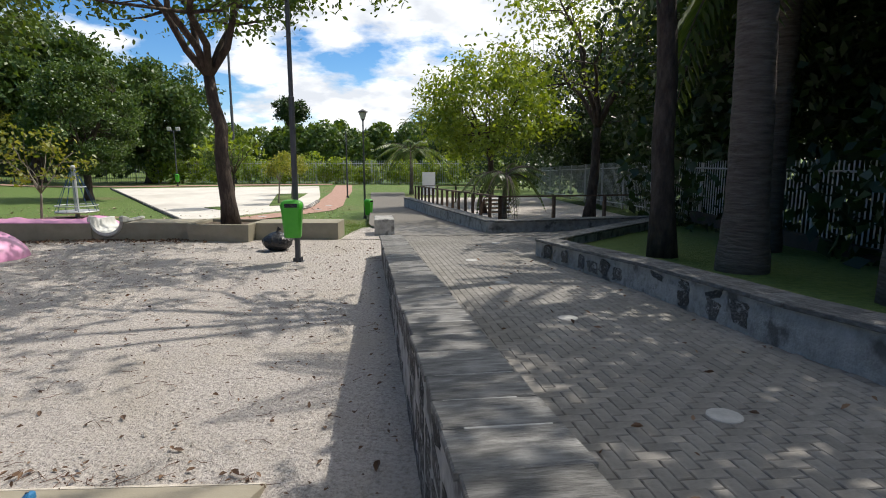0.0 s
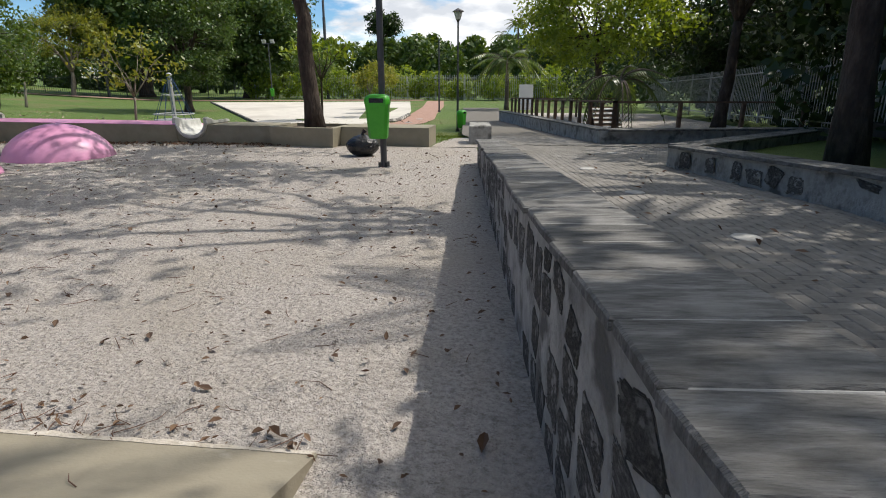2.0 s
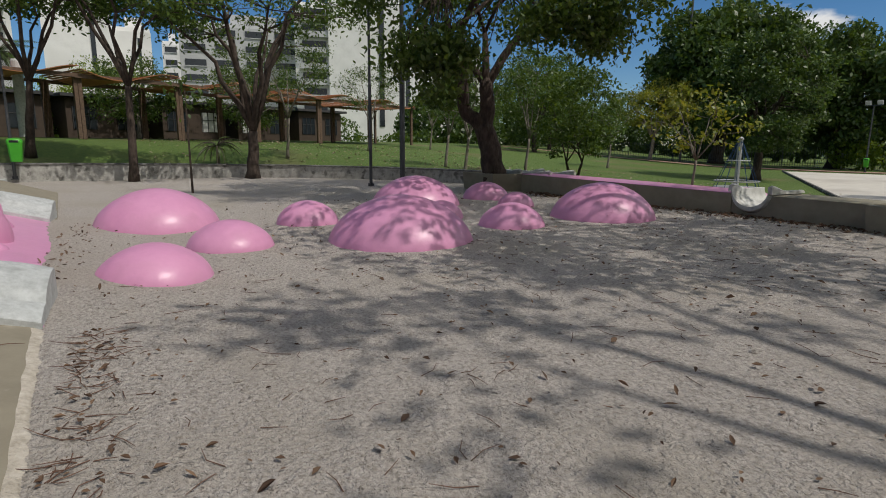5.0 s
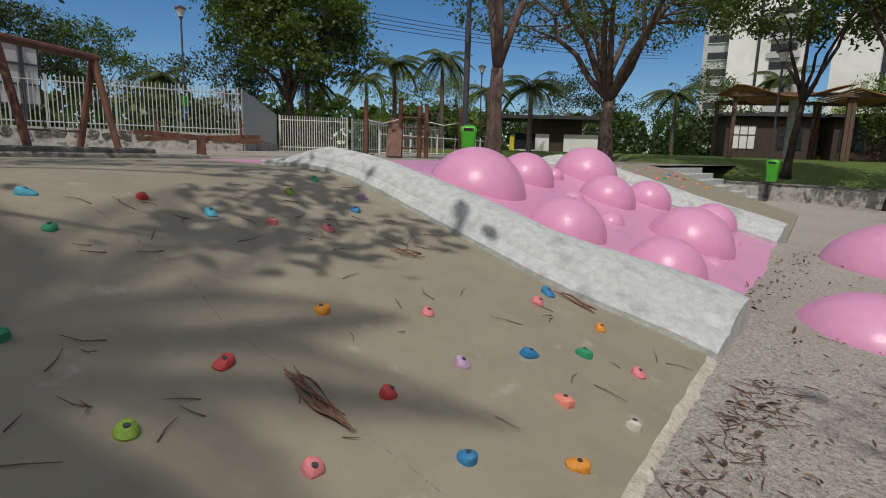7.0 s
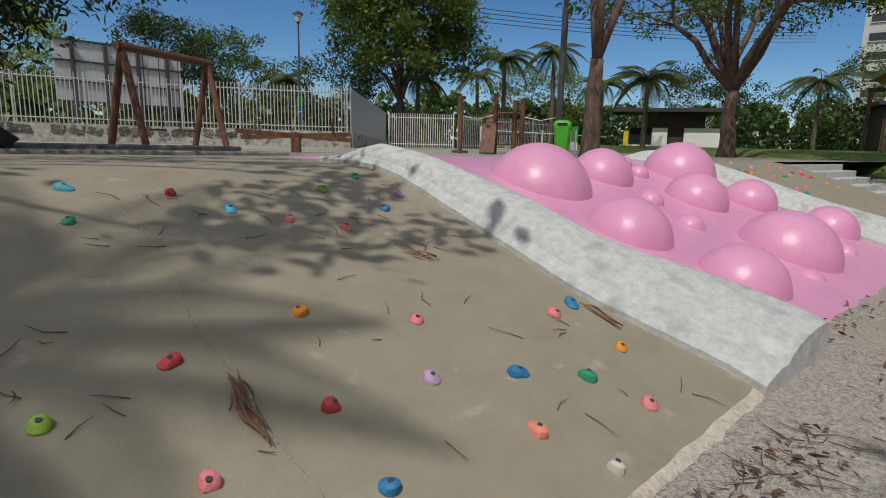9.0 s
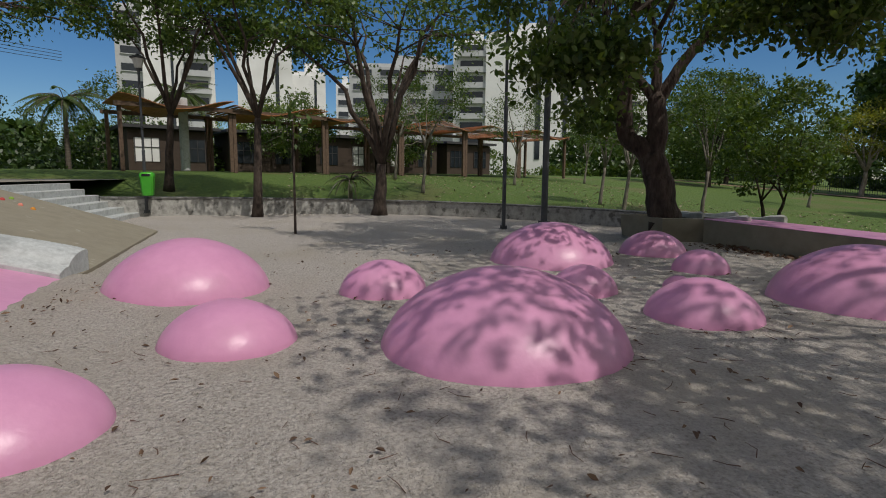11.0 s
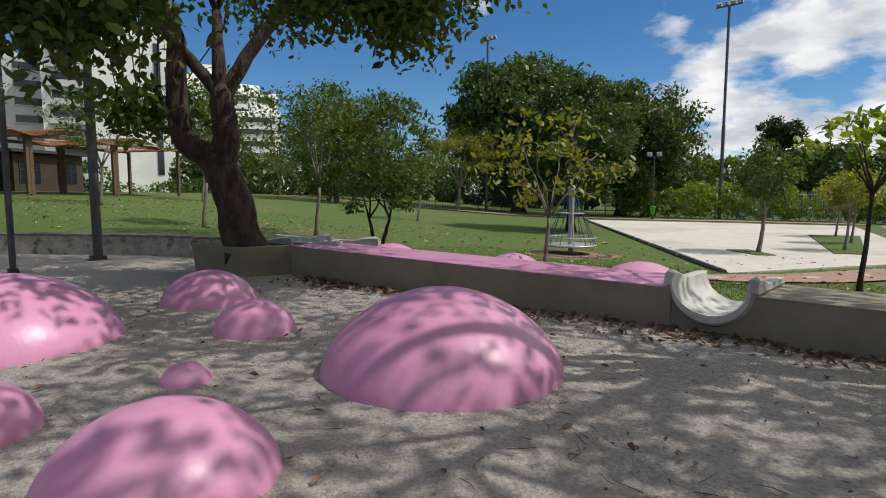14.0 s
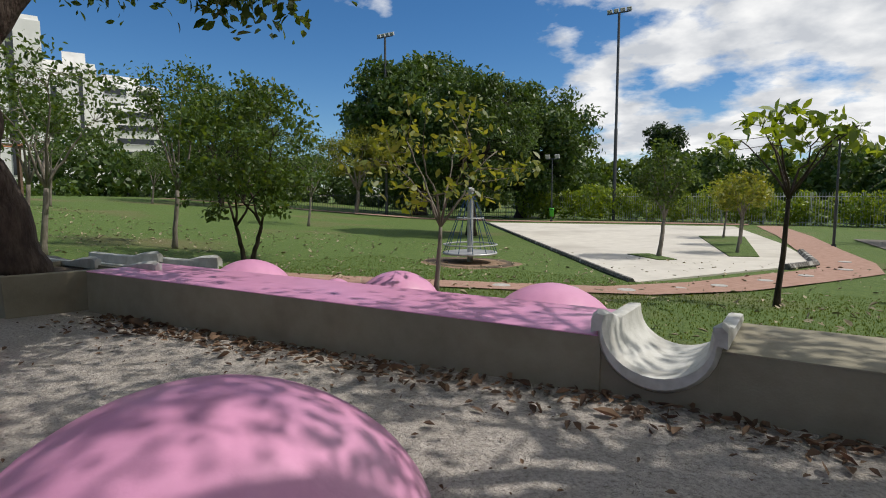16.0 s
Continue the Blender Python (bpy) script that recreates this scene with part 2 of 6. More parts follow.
ROPE = surf("dark_blue_rope", [(0.02, 0.05, 0.12), (0.03, 0.08, 0.17)], 30, 0.8, 0.2)
YELLOW = surf("yellow_paint", [(0.62, 0.5, 0.03), (0.7, 0.58, 0.05)], 5, 0.5, 0.1)
SOIL = surf("dark_soil", [(0.045, 0.032, 0.022), (0.10, 0.075, 0.052), (0.15, 0.115, 0.08)], 8, 0.95, 0.8, 40, dist=0.03)
LAMPG = surf("lamp_lens", [(0.5, 0.5, 0.48), (0.6, 0.6, 0.58)], 5, 0.3, 0.0)


# ---- mesh helpers ----
class Mesh:
    """Gathers vertices and faces of one mesh."""
    def __init__(self):
        self.v, self.f = [], []

    def box(self, c, s, rz=0.0, top=1.0, m=None):
        """A box of size s round c; top: how much its upper face shrinks or grows."""
        o = len(self.v)
        R = m if m is not None else Matrix.Translation(c) @ Matrix.Rotation(rz, 4, "Z")
        for z in (-0.5, 0.5):
            k = top if z > 0 else 1.0
            for x, y in ((-0.5, -0.5), (0.5, -0.5), (0.5, 0.5), (-0.5, 0.5)):
                self.v.append(tuple(R @ Vector((x * s[0] * k, y * s[1] * k, z * s[2]))))
        for q in ((3, 2, 1, 0), (4, 5, 6, 7), (0, 1, 5, 4), (1, 2, 6, 5), (2, 3, 7, 6), (3, 0, 4, 7)):
            self.f.append(tuple(o + i for i in q))
        return self

    def slab(self, c, s, rz=0.0, bev=0.006, wob=0.0):
        """A box with a chamfered upper edge and slightly uneven corners."""
        o = len(self.v)
        R = Matrix.Translation(c) @ Matrix.Rotation(rz, 4, "Z")
        off = [(random.uniform(-wob, wob), random.uniform(-wob, wob)) for _ in range(4)]
        for z, k in ((-0.5, 0), (0.5, 0), (0.5, 1)):
            for (x, y), (jx, jy) in zip(((-0.5, -0.5), (0.5, -0.5), (0.5, 0.5), (-0.5, 0.5)), off):
                zz = z * s[2] - (bev if z > 0 and k == 0 else 0)
                self.v.append(tuple(R @ Vector((x * (s[0] - 2 * bev * k) + jx, y * (s[1] - 2 * bev * k) + jy, zz))))
        for a in (0, 4):
            for i in range(4):
                j = (i + 1) % 4
                self.f.append((o + a + i, o + a + j, o + a + 4 + j, o + a + 4 + i))
        self.f += [(o + 8, o + 9, o + 10, o + 11), (o + 3, o + 2, o + 1, o)]
        return self

    def tube(self, pts, rad, n=8, cap=True):
        """A round bar along pts with a radius for each."""
        pts = [Vector(p) for p in pts]
        if not hasattr(rad, "__len__"):
            rad = [rad] * len(pts)
        o = len(self.v)
        u = None
        for i, p in enumerate(pts):
            d = (pts[min(i + 1, len(pts) - 1)] - pts[max(i - 1, 0)])
            d = d.normalized() if d.length > 1e-9 else Vector((0, 0, 1))
            u = (u if u is not None else (Vector((1, 0, 0)) if abs(d.x) < 0.9 else Vector((0, 1, 0))))
            u = (u - d * u.dot(d)).normalized()
            w = d.cross(u)
            for k in range(n):
                a = 2 * math.pi * k / n
                self.v.append(tuple(p + (u * math.cos(a) + w * math.sin(a)) * rad[i]))
        for i in range(len(pts) - 1):
            for k in range(n):
                j = (k + 1) % n
                self.f.append((o + i * n + k, o + i * n + j, o + (i + 1) * n + j, o + (i + 1) * n + k))
        if cap:
            self.f.append(tuple(o + k for k in reversed(range(n))))
            self.f.append(tuple(o + (len(pts) - 1) * n + k for k in range(n)))
        return self

    def lathe(self, prof, n=24, c=(0, 0, 0)):
        """Turns a profile of (radius, height) round the upright axis."""
        o = len(self.v)
        for r, z in prof:
            for k in range(n):
                a = 2 * math.pi * k / n
                self.v.append((c[0] + r * math.cos(a), c[1] + r * math.sin(a), c[2] + z))
        for i in range(len(prof) - 1):
            for k in range(n):
                j = (k + 1) % n
                self.f.append((o + i * n + k, o + i * n + j, o + (i + 1) * n + j, o + (i + 1) * n + k))
        self.f.append(tuple(o + (len(prof) - 1) * n + k for k in range(n)))
        self.f.append(tuple(o + k for k in reversed(range(n))))
        return self

    def sheet(self, rows):
        """A grid from rows of points."""
        o, w = len(self.v), len(rows[0])
        for r in rows:
            self.v += [tuple(p) for p in r]
        for i in range(len(rows) - 1):
            for j in range(w - 1):
                a = o + i * w + j
                self.f.append((a, a + 1, a + w + 1, a + w))
        return self

    def loft(self, rings, closed=True):
        """Joins rings of as many points each; the ends are closed."""
        o, w = len(self.v), len(rings[0])
        for r in rings:
            self.v += [tuple(p) for p in r]
        for i in range(len(rings) - 1):
            for j in range(w):
                k = (j + 1) % w
                self.f.append((o + i * w + j, o + i * w + k, o + (i + 1) * w + k, o + (i + 1) * w + j))
        if closed:
            self.f.append(tuple(o + j for j in reversed(range(w))))
            self.f.append(tuple(o + (len(rings) - 1) * w + j for j in range(w)))
        return self

    def prism(self, poly, z0, z1):
        o, n = len(self.v), len(poly)
        self.v += [(x, y, z0) for x, y in poly] + [(x, y, z1) for x, y in poly]
        self.f.append(tuple(o + n + i for i in range(n)))
        self.f.append(tuple(o + i for i in reversed(range(n))))
        for i in range(n):
            j = (i + 1) % n
            self.f.append((o + i, o + j, o + n + j, o + n + i))
        return self

    def data(self, name, material, smooth=False):
        me = bpy.data.meshes.new(name)
        me.from_pydata(self.v, [], self.f)
        me.materials.append(material)
        if smooth:
            me.polygons.foreach_set("use_smooth", [True] * len(me.polygons))
            if smooth != "all":
                me.set_sharp_from_angle(angle=radians(40))
        me.update()
        return me


def part(name, m, material, parent=None, label="", smooth=False):
    """Links a mesh as one object, under a thing or a part."""
    ob = new(name, m.data(name, material, smooth))
    ob.parent = parent
    if label:
        tagged(ob, label)
    return ob


def thing(name, label, category, at=(0, 0, 0), rz=0.0, group=""):
    """An Empty at the base of a thing."""
    ob = new(name)
    ob.empty_display_size = 0.1
    ob.matrix_basis = Matrix.Translation(at) @ Matrix.Rotation(rz, 4, "Z")
    return tagged(ob, label, category, group)


def structure(name, m, material, label="", category="", smooth=False):
    ob = part(name, m, material, None, "", smooth)
    return tagged(ob, label, category, "", "structure")


# ---- the lie of the land ----
def ss(a, b, x):
    k = min(1.0, max(0.0, (x - a) / (b - a)))
    return k * k * (3 - 2 * k)


def west_x(y):
    """Line of the stone wall west of the sand."""
    return float(np.interp(y, (-1.2, 1.5, 4.5, 7.5, 9.9, 12.0, 13.9, 14.9), (-25.0, -26.2, -26.9, -27.0, -25.8, -23.9, -21.6, -19.2)))


def terrain(x, y):
    """Height of the open ground: play area, fall to the court, lawn rising to the west."""
    s = -0.66 - 0.72 * ss(14.6, 27, y)
    h = -1.4 + 2.4 * ss(6, 46, -0.8 * x - 0.6 * (y - 20))
    w = max(ss(14.6, 16.5, y), ss(0.3, 8.0, west_x(y) - x))
    return s + (max(s, h) - s) * w


def wall_x(y):
    """West edge of the long wall's cap."""
    return 0.29 - 0.137 * y


def path_z(y):
    return -0.05 - 0.038 * y if y < 15.4 else max(-0.05 - 0.038 * y, terrain(0, y) + 0.05)


def cap_z(y):
    """Top of the long wall."""
    return 0.42 - 0.06 * (y - 2.2)


def ramp_z(y):
    """Profile of the climbing ramps."""
    if y > 0:
        return 0.39 - 0.305 * y
    return 0.39 - 0.305 * y - 0.12 * y * y if y > -1.27 else 0.584


def frange(a, b, n):
    return [a + (b - a) * i / (n - 1) for i in range(n)]


def shear(x):
    """The further ramps stand back a little, one behind the other."""
    return 0.1 * (x + 7) if x < -7 else 0.0


def foot_y(x):
    """Line where the near ramp meets the sand."""
    return 3.24 + 0.085 * (x + 4.4)


def sand_z(x, y):
    v = y - shear(x)
    z = -0.66 + (0.05 * ss(4.6, 3.25, y) if x > -6.8 else 0.125 * ss(4.4, 2.95, v) if x > -13.2 else 0.05 * ss(4.4, 2.95, v)) * ss(-0.8, -1.4, x)
    z += 0.02 * noise.noise((x * 0.45, y * 0.45, 3)) + 0.012 * noise.noise((x * 1.7, y * 1.7, 8))
    z += 0.009 * noise.noise((x * 4.3, y * 4.3, 5)) + 0.005 * noise.noise((x * 8.5, y * 8.5, 2))
    if -6.9 < x < -0.9 and y < foot_y(x) + 0.9:  # the sand lies just below the ramp's foot
        f = foot_y(x)
        z += (ramp_z(f) - 0.014 - z) * ss(0.9, 0.05, y - f) * ss(-0.9, -1.2, x) - (0.12 * ss(0.0, -0.12, y - f) if x < -1.3 else 0)
    if x > -1.6:  # the sand runs up beside the ramp
        z += 1.25 * ss(2.3, -2.0, y) * ss(-1.6, -1.2, x)
    return z


xs = [-900, -500, -250, -140, -100, -80] + frange(-66, 20, 87) + [26, 40, 70, 130, 300, 900]
ys = [-900, -400, -160, -90, -60, -42] + frange(-32, 76, 109) + [82, 95, 120, 170, 300, 900]
structure("ground", Mesh().sheet([[(x, y, terrain(x, y) - 0.07 if y < 14.4 and x > west_x(y) - 0.5 else terrain(x, y)) for x in xs] for y in ys]), GRASS, "mown green lawn with worn patches", "ground", True)

# sand of the play area
sx, sy = frange(-27.2, -15.0, 90) + frange(-14.94, 0.3, 250), frange(-3.0, 15.0, 280)
rows = []
for y in sy:
    rows.append([(q, y, sand_z(q, y)) for q in (max(west_x(y), min(x, wall_x(y) + 0.1)) for x in sx)])
structure("sand_ground", Mesh().sheet(rows), SAND, "pale trodden sand with fine footprints", "sand", True)
rows = [[(x, y, terrain(x, y) + 0.012) for x in frange(-2.75, -1.2, 6)] for y in frange(14.9, 19.5, 12)]
structure("sand_apron", Mesh().sheet(rows), SAND, "pale sand spilling past the bench end", "sand", True)

# climbing ramps
for k, (x0, x1, mat_, lab) in enumerate(((-6.5, -1.2, KHAKI, "khaki painted concrete climbing ramp"), (-13.0, -6.52, PINK, "pink painted concrete ramp"), (-19.6, -13.0, KHAKI, "khaki painted concrete climbing ramp"))):
    m = Mesh()
    foot = foot_y if k == 0 else lambda x: 3.12
    m.sheet([[(x, y + shear(x), ramp_z(y)) for x, y in ((x, -4.0 + (foot(x) + 4.0) * f) for x in frange(x0, x1, 30))] for f in frange(0, 1, 60)])
    for x in (x0, x1):
        yy = frange(-4.0, foot(x), 60)
        m.sheet([[(x, y + shear(x), -0.9) for y in yy], [(x, y + shear(x), ramp_z(y)) for y in yy]])
    m.sheet([[(x, foot(x) + shear(x), -0.9) for x in frange(x0, x1, 30)], [(x, foot(x) + shear(x), ramp_z(foot(x))) for x in frange(x0, x1, 30)]])
    structure("ramp_%d" % (k + 1), m, mat_, lab, "ramp", True)
# crumbling pale edge along the foot of the near ramp
rings = []
for x in frange(-6.45, -1.22, 110):
    f = foot_y(x)
    w0, w1 = 0.022 + 0.02 * noise.noise((x * 5, 1, 0)), 0.03 + 0.045 * abs(noise.noise((x * 7, 4, 0)))
    z = ramp_z(f)
    rings.append([(x, f - w0, ramp_z(f - w0) - 0.02), (x, f - w0, ramp_z(f - w0) + 0.004), (x, f + 0.006, z + 0.004), (x, f + w1, z - 0.012), (x, f + w1 + 0.02, z - 0.06)])
structure("ramp_edge", Mesh().loft(rings), surf("bare_crumbly_concrete", [(0.36, 0.32, 0.26), (0.52, 0.47, 0.40), (0.62, 0.58, 0.52)], 16, 0.95, 1.0, 50, dist=0.015), "pale crumbling concrete edge at the ramp's foot", "edge", True)
m = Mesh()
m.sheet([[(x, y, 0.565 + 0.01 * noise.noise((x * 0.5, y * 0.5, 1))) for x in frange(-34, 3, 60)] for y in frange(-36, -2.2, 60)])
structure("plateau", m, surf("grey_dusty_ground", [(0.22, 0.20, 0.17), (0.31, 0.285, 0.25), (0.38, 0.355, 0.32)], 4, 0.95, 0.6, 40, stain=(0.2, 0.17, 0.13), dist=0.03), "dusty grey ground of the upper playground", "ground", True)


def ramp_kerb(x0, y1, label):
    """A cement kerb that runs down beside a ramp, its top hollowed, and flares at the foot."""
    rings = []
    for y in frange(-1.75, y1, 90):
        b = ramp_z(y) - 0.4
        g = ss(1.5, 3.0, y)
        h = 0.27 - 0.03 * ss(1.0, -1.0, y) - 0.16 * ss(-0.9, -1.75, y)
        t = ramp_z(y) + h
        xn = x0 - 0.26 * ss(1.8, 3.1, y) + 0.12 * ss(-0.3, -1.8, y)
        xf = x0 - 0.58 - 0.62 * g + 0.3 * ss(1.2, -1.0, y)
        Y = y + shear(x0)
        w = xn - xf
        c = ramp_z(y)
        ring = [(xn, Y, b), (xn, Y, c + 0.045), (xn - 0.02, Y, c + 0.06), (xn - w * (0.13 + 0.08 * g), Y, c + h * 0.40), (xn - w * (0.19 + 0.13 * g), Y, c + h * 0.42), (xn - w * (0.23 + 0.14 * g), Y, c + h * 0.58),
                (xn - w * (0.34 + 0.12 * g), Y, c + h * 0.74), (xn - w * (0.5 + 0.1 * g), Y, c + h * 0.88), (xn - w * 0.74, Y, c + h * 0.97), (xf + 0.05, Y, t), (xf + 0.015, Y, t - 0.012), (xf, Y, t - 0.05), (xf, Y, b)]
        ring = [(x + 0.006 * noise.noise((x * 9, yq * 6, 2)), yq, z + 0.006 * noise.noise((x * 9, yq * 7, z * 9)) * (z > b)) for x, yq, z in ring]
        rings.append(ring)
    return structure("ramp_kerb", Mesh().loft(rings), CEMENT, label, "kerb", True)


ramp_kerb(-6.22, 3.1, "rough pale cement kerb curving down the ramp")
ramp_kerb(-12.5, 3.0, "rough pale cement kerb between two ramps")


# ---- trees ----
def leaf_mesh(name, pos, size, material, droop=0.3, ratio=0.5, rng=None, along=None, oval=False):
    """Many small four-cornered leaves, folded a little, at the points pos."""
    n = len(pos)
    rng = rng or np.random.default_rng(1)
    d = rng.normal(size=(n, 3)) if along is None else along + rng.normal(size=(n, 3)) * 0.25
    d[:, 2] -= droop
    d /= np.linalg.norm(d, axis=1)[:, None]
    nn = rng.normal(size=(n, 3)); nn[:, 2] += 0.9
    w = np.cross(d, nn); w /= np.linalg.norm(w, axis=1)[:, None] + 1e-9
    up = np.cross(w, d)
    s = (size * rng.uniform(0.6, 1.3, n))[:, None]
    if oval:
        k = 6
        v = np.empty((n, 6, 3))
        v[:, 0] = pos - d * s * 0.5
        v[:, 1] = pos - d * s * 0.12 + w * s * ratio * 0.46 + up * s * 0.06
        v[:, 2] = pos + d * s * 0.22 + w * s * ratio * 0.40 + up * s * 0.04
        v[:, 3] = pos + d * s * 0.5 - up * s * 0.08
        v[:, 4] = pos + d * s * 0.22 - w * s * ratio * 0.40 + up * s * 0.04
        v[:, 5] = pos - d * s * 0.12 - w * s * ratio * 0.46 + up * s * 0.06
    else:
        k = 4
        v = np.empty((n, 4, 3))
        v[:, 0] = pos - d * s * 0.5
        v[:, 1] = pos + w * s * ratio * 0.5 + up * s * 0.08
        v[:, 2] = pos + d * s * 0.5 - up * s * 0.08
        v[:, 3] = pos - w * s * ratio * 0.5 + up * s * 0.08
    me = bpy.data.meshes.new(name)
    me.vertices.add(n * k); me.vertices.foreach_set("co", v.ravel())
    me.loops.add(n * k); me.loops.foreach_set("vertex_index", np.arange(n * k, dtype=np.int32))
    me.polygons.add(n); me.polygons.foreach_set("loop_start", np.arange(0, n * k, k, dtype=np.int32))
    me.materials.append(material)
    me.update(calc_edges=True)
    return me


def tree(name, label, at, height, fork, spread, r0, seed, leaf, bark, nleaf=5000, size=0.16, lean=(0, 0), limbs=5, tips=60, thick=0.5, low=0.35, clump=0.5, stems=1, cat="tree", droop=0.3, ratio=0.5, shift=(0, 0), skeleton=(), hang=()):
    """A tapered trunk that forks into limbs and twigs, with leaves in uneven clumps round the twig ends.
    thick: the crown's height as a share of its width; low: how far clumps hang below its middle.
    skeleton: stems (points, first radius, last radius, whether limbs grow from the end); hang: drooping boughs (x, y, z, reach, height, clumps)."""
    rng = np.random.default_rng(seed)
    t = thing(name, label, cat, at)
    rz = spread * thick
    cz = height - rz
    cx, cy = lean[0] * cz / max(fork, 0.1) * 0.6 + shift[0], lean[1] * cz / max(fork, 0.1) * 0.6 + shift[1]
    nleaf = int(nleaf * 1.75)
    m = Mesh()
    ends = []
    for pts, ra, rb, grows in skeleton:
        pts = [Vector(p) for p in pts]
        fine, n = [], len(pts) - 1
        for i in range(n * 4 + 1):
            j, f = min(i // 4, n - 1), i / 4 - min(i // 4, n - 1)
            a, b, c, d = pts[max(j - 1, 0)], pts[j], pts[j + 1], pts[min(j + 2, n)]
            fine.append(0.5 * (2 * b + (c - a) * f + (2 * a - 5 * b + 4 * c - d) * f * f + (3 * b - a - 3 * c + d) * f ** 3) + Vector(rng.normal(size=3)) * rb * 0.08)
        m.tube(fine, [ra + (rb - ra) * i / (len(fine) - 1) for i in range(len(fine))], 12)
        if grows:
            ends.append((fine[-1], rb))
    if skeleton:
        stems = len(ends)
    for s in range(0 if skeleton else stems):
        a0 = 2 * math.pi * s / stems + rng.uniform(0, 1)
        off = Vector((math.cos(a0), math.sin(a0), 0)) * (r0 * 1.1 if stems > 1 else 0)
        top = Vector((lean[0], lean[1], fork)) + off * (3.0 if stems > 1 else 0)
        k = 7
        pts, rad = [], []
        for i in range(k):
            f = i / (k - 1)
            w = r0 * 0.35 * math.sin(f * 3.0 + s)
            pts.append(off + (top - off) * f + Vector((rng.normal() * w * 0.4 + w * 0.5, rng.normal() * w * 0.4, 0)) - (Vector((0, 0, 0.12)) if i == 0 else Vector()))
            rad.append(r0 * (1.35 if i == 0 else 1.0 - 0.35 * f) / (1 if stems == 1 else 1.3))
        m.tube(pts, rad, 10)
        ends.append((pts[-1], rad[-1]))
    nodes_ = []
    for e, (p0, rr) in enumerate(ends):
        for i in range(max(2, limbs // stems)):
            a = 2 * math.pi * (i + 0.35 * rng.uniform(-1, 1)) / max(2, limbs // stems) + e
            f = rng.uniform(0.35, 0.75)
            tgt = Vector((cx + math.cos(a) * spread * f, cy + math.sin(a) * spread * f, cz + rz * rng.uniform(-0.35, 0.6)))
            pts, rad = [], []
            for j in range(7):
                g = j / 6
                q = p0.lerp(tgt, g) + Vector((0, 0, math.sin(g * math.pi) * (tgt - p0).length * 0.08))
                q += Vector(rng.normal(size=3)) * 0.05 * spread * g * (1 - g) * 2
                pts.append(q); rad.append(max(0.012, rr * 0.75 * (1 - 0.82 * g)))
                if j > 1:
                    nodes_.append((q, rad[-1]))
            m.tube(pts, rad, 7)
    cen = []
    while len(cen) < tips:
        q = rng.normal(size=3); q /= np.linalg.norm(q)
        q *= rng.uniform(0.25, 1.0) ** 0.45
        if q[2] < -low:
            continue
        wob = 1 + 0.22 * noise.noise((q[0] * 1.6 + seed, q[1] * 1.6, q[2] * 1.6))
        cen.append(np.array((cx + q[0] * spread * wob, cy + q[1] * spread * wob, cz + q[2] * rz * wob)))
    for hx, hy, hz_, reach, rise, n in hang:
        for _ in range(n):
            cen.append(np.array((hx + rng.normal() * reach * 0.5, hy + rng.normal() * reach * 0.5, hz_ + rng.uniform(0, rise))))
    for c in cen:
        cv = Vector(c)
        b, br = min(nodes_, key=lambda z: (z[0] - cv).length + max(0, z[0].z - cv.z))
        mid = b.lerp(cv, 0.5) + Vector(rng.normal(size=3)) * 0.08 * (cv - b).length
        m.tube([b, mid, cv], [min(br * 0.6, 0.05), min(br * 0.4, 0.03), 0.006], 5)
    part("trunk", m, bark, t, "", "all")
    cen = np.array(cen)
    k = rng.integers(0, len(cen), nleaf)
    pos = cen[k] + np.clip(rng.normal(size=(nleaf, 3)), -1.9, 1.9) * clump * 0.82 * np.array((1, 1, 0.62)) * rng.uniform(0.6, 1.2, len(cen))[k][:, None]
    ob = new("crown", leaf_mesh("crown", pos, size * 0.84, leaf, droop, ratio, rng, None, abs(at[0] + 9) < 20 and abs(at[1] - 12) < 18))
    ob.parent = t
    return t


def frond_points(length, sag, rng, n=13):
    pts = []
    for i in range(n):
        f = i / (n - 1)
        pts.append((length * f * (1 - 0.18 * f * sag), 0, length * (0.42 * f - (0.42 + sag * 0.55) * f * f)))
    return pts


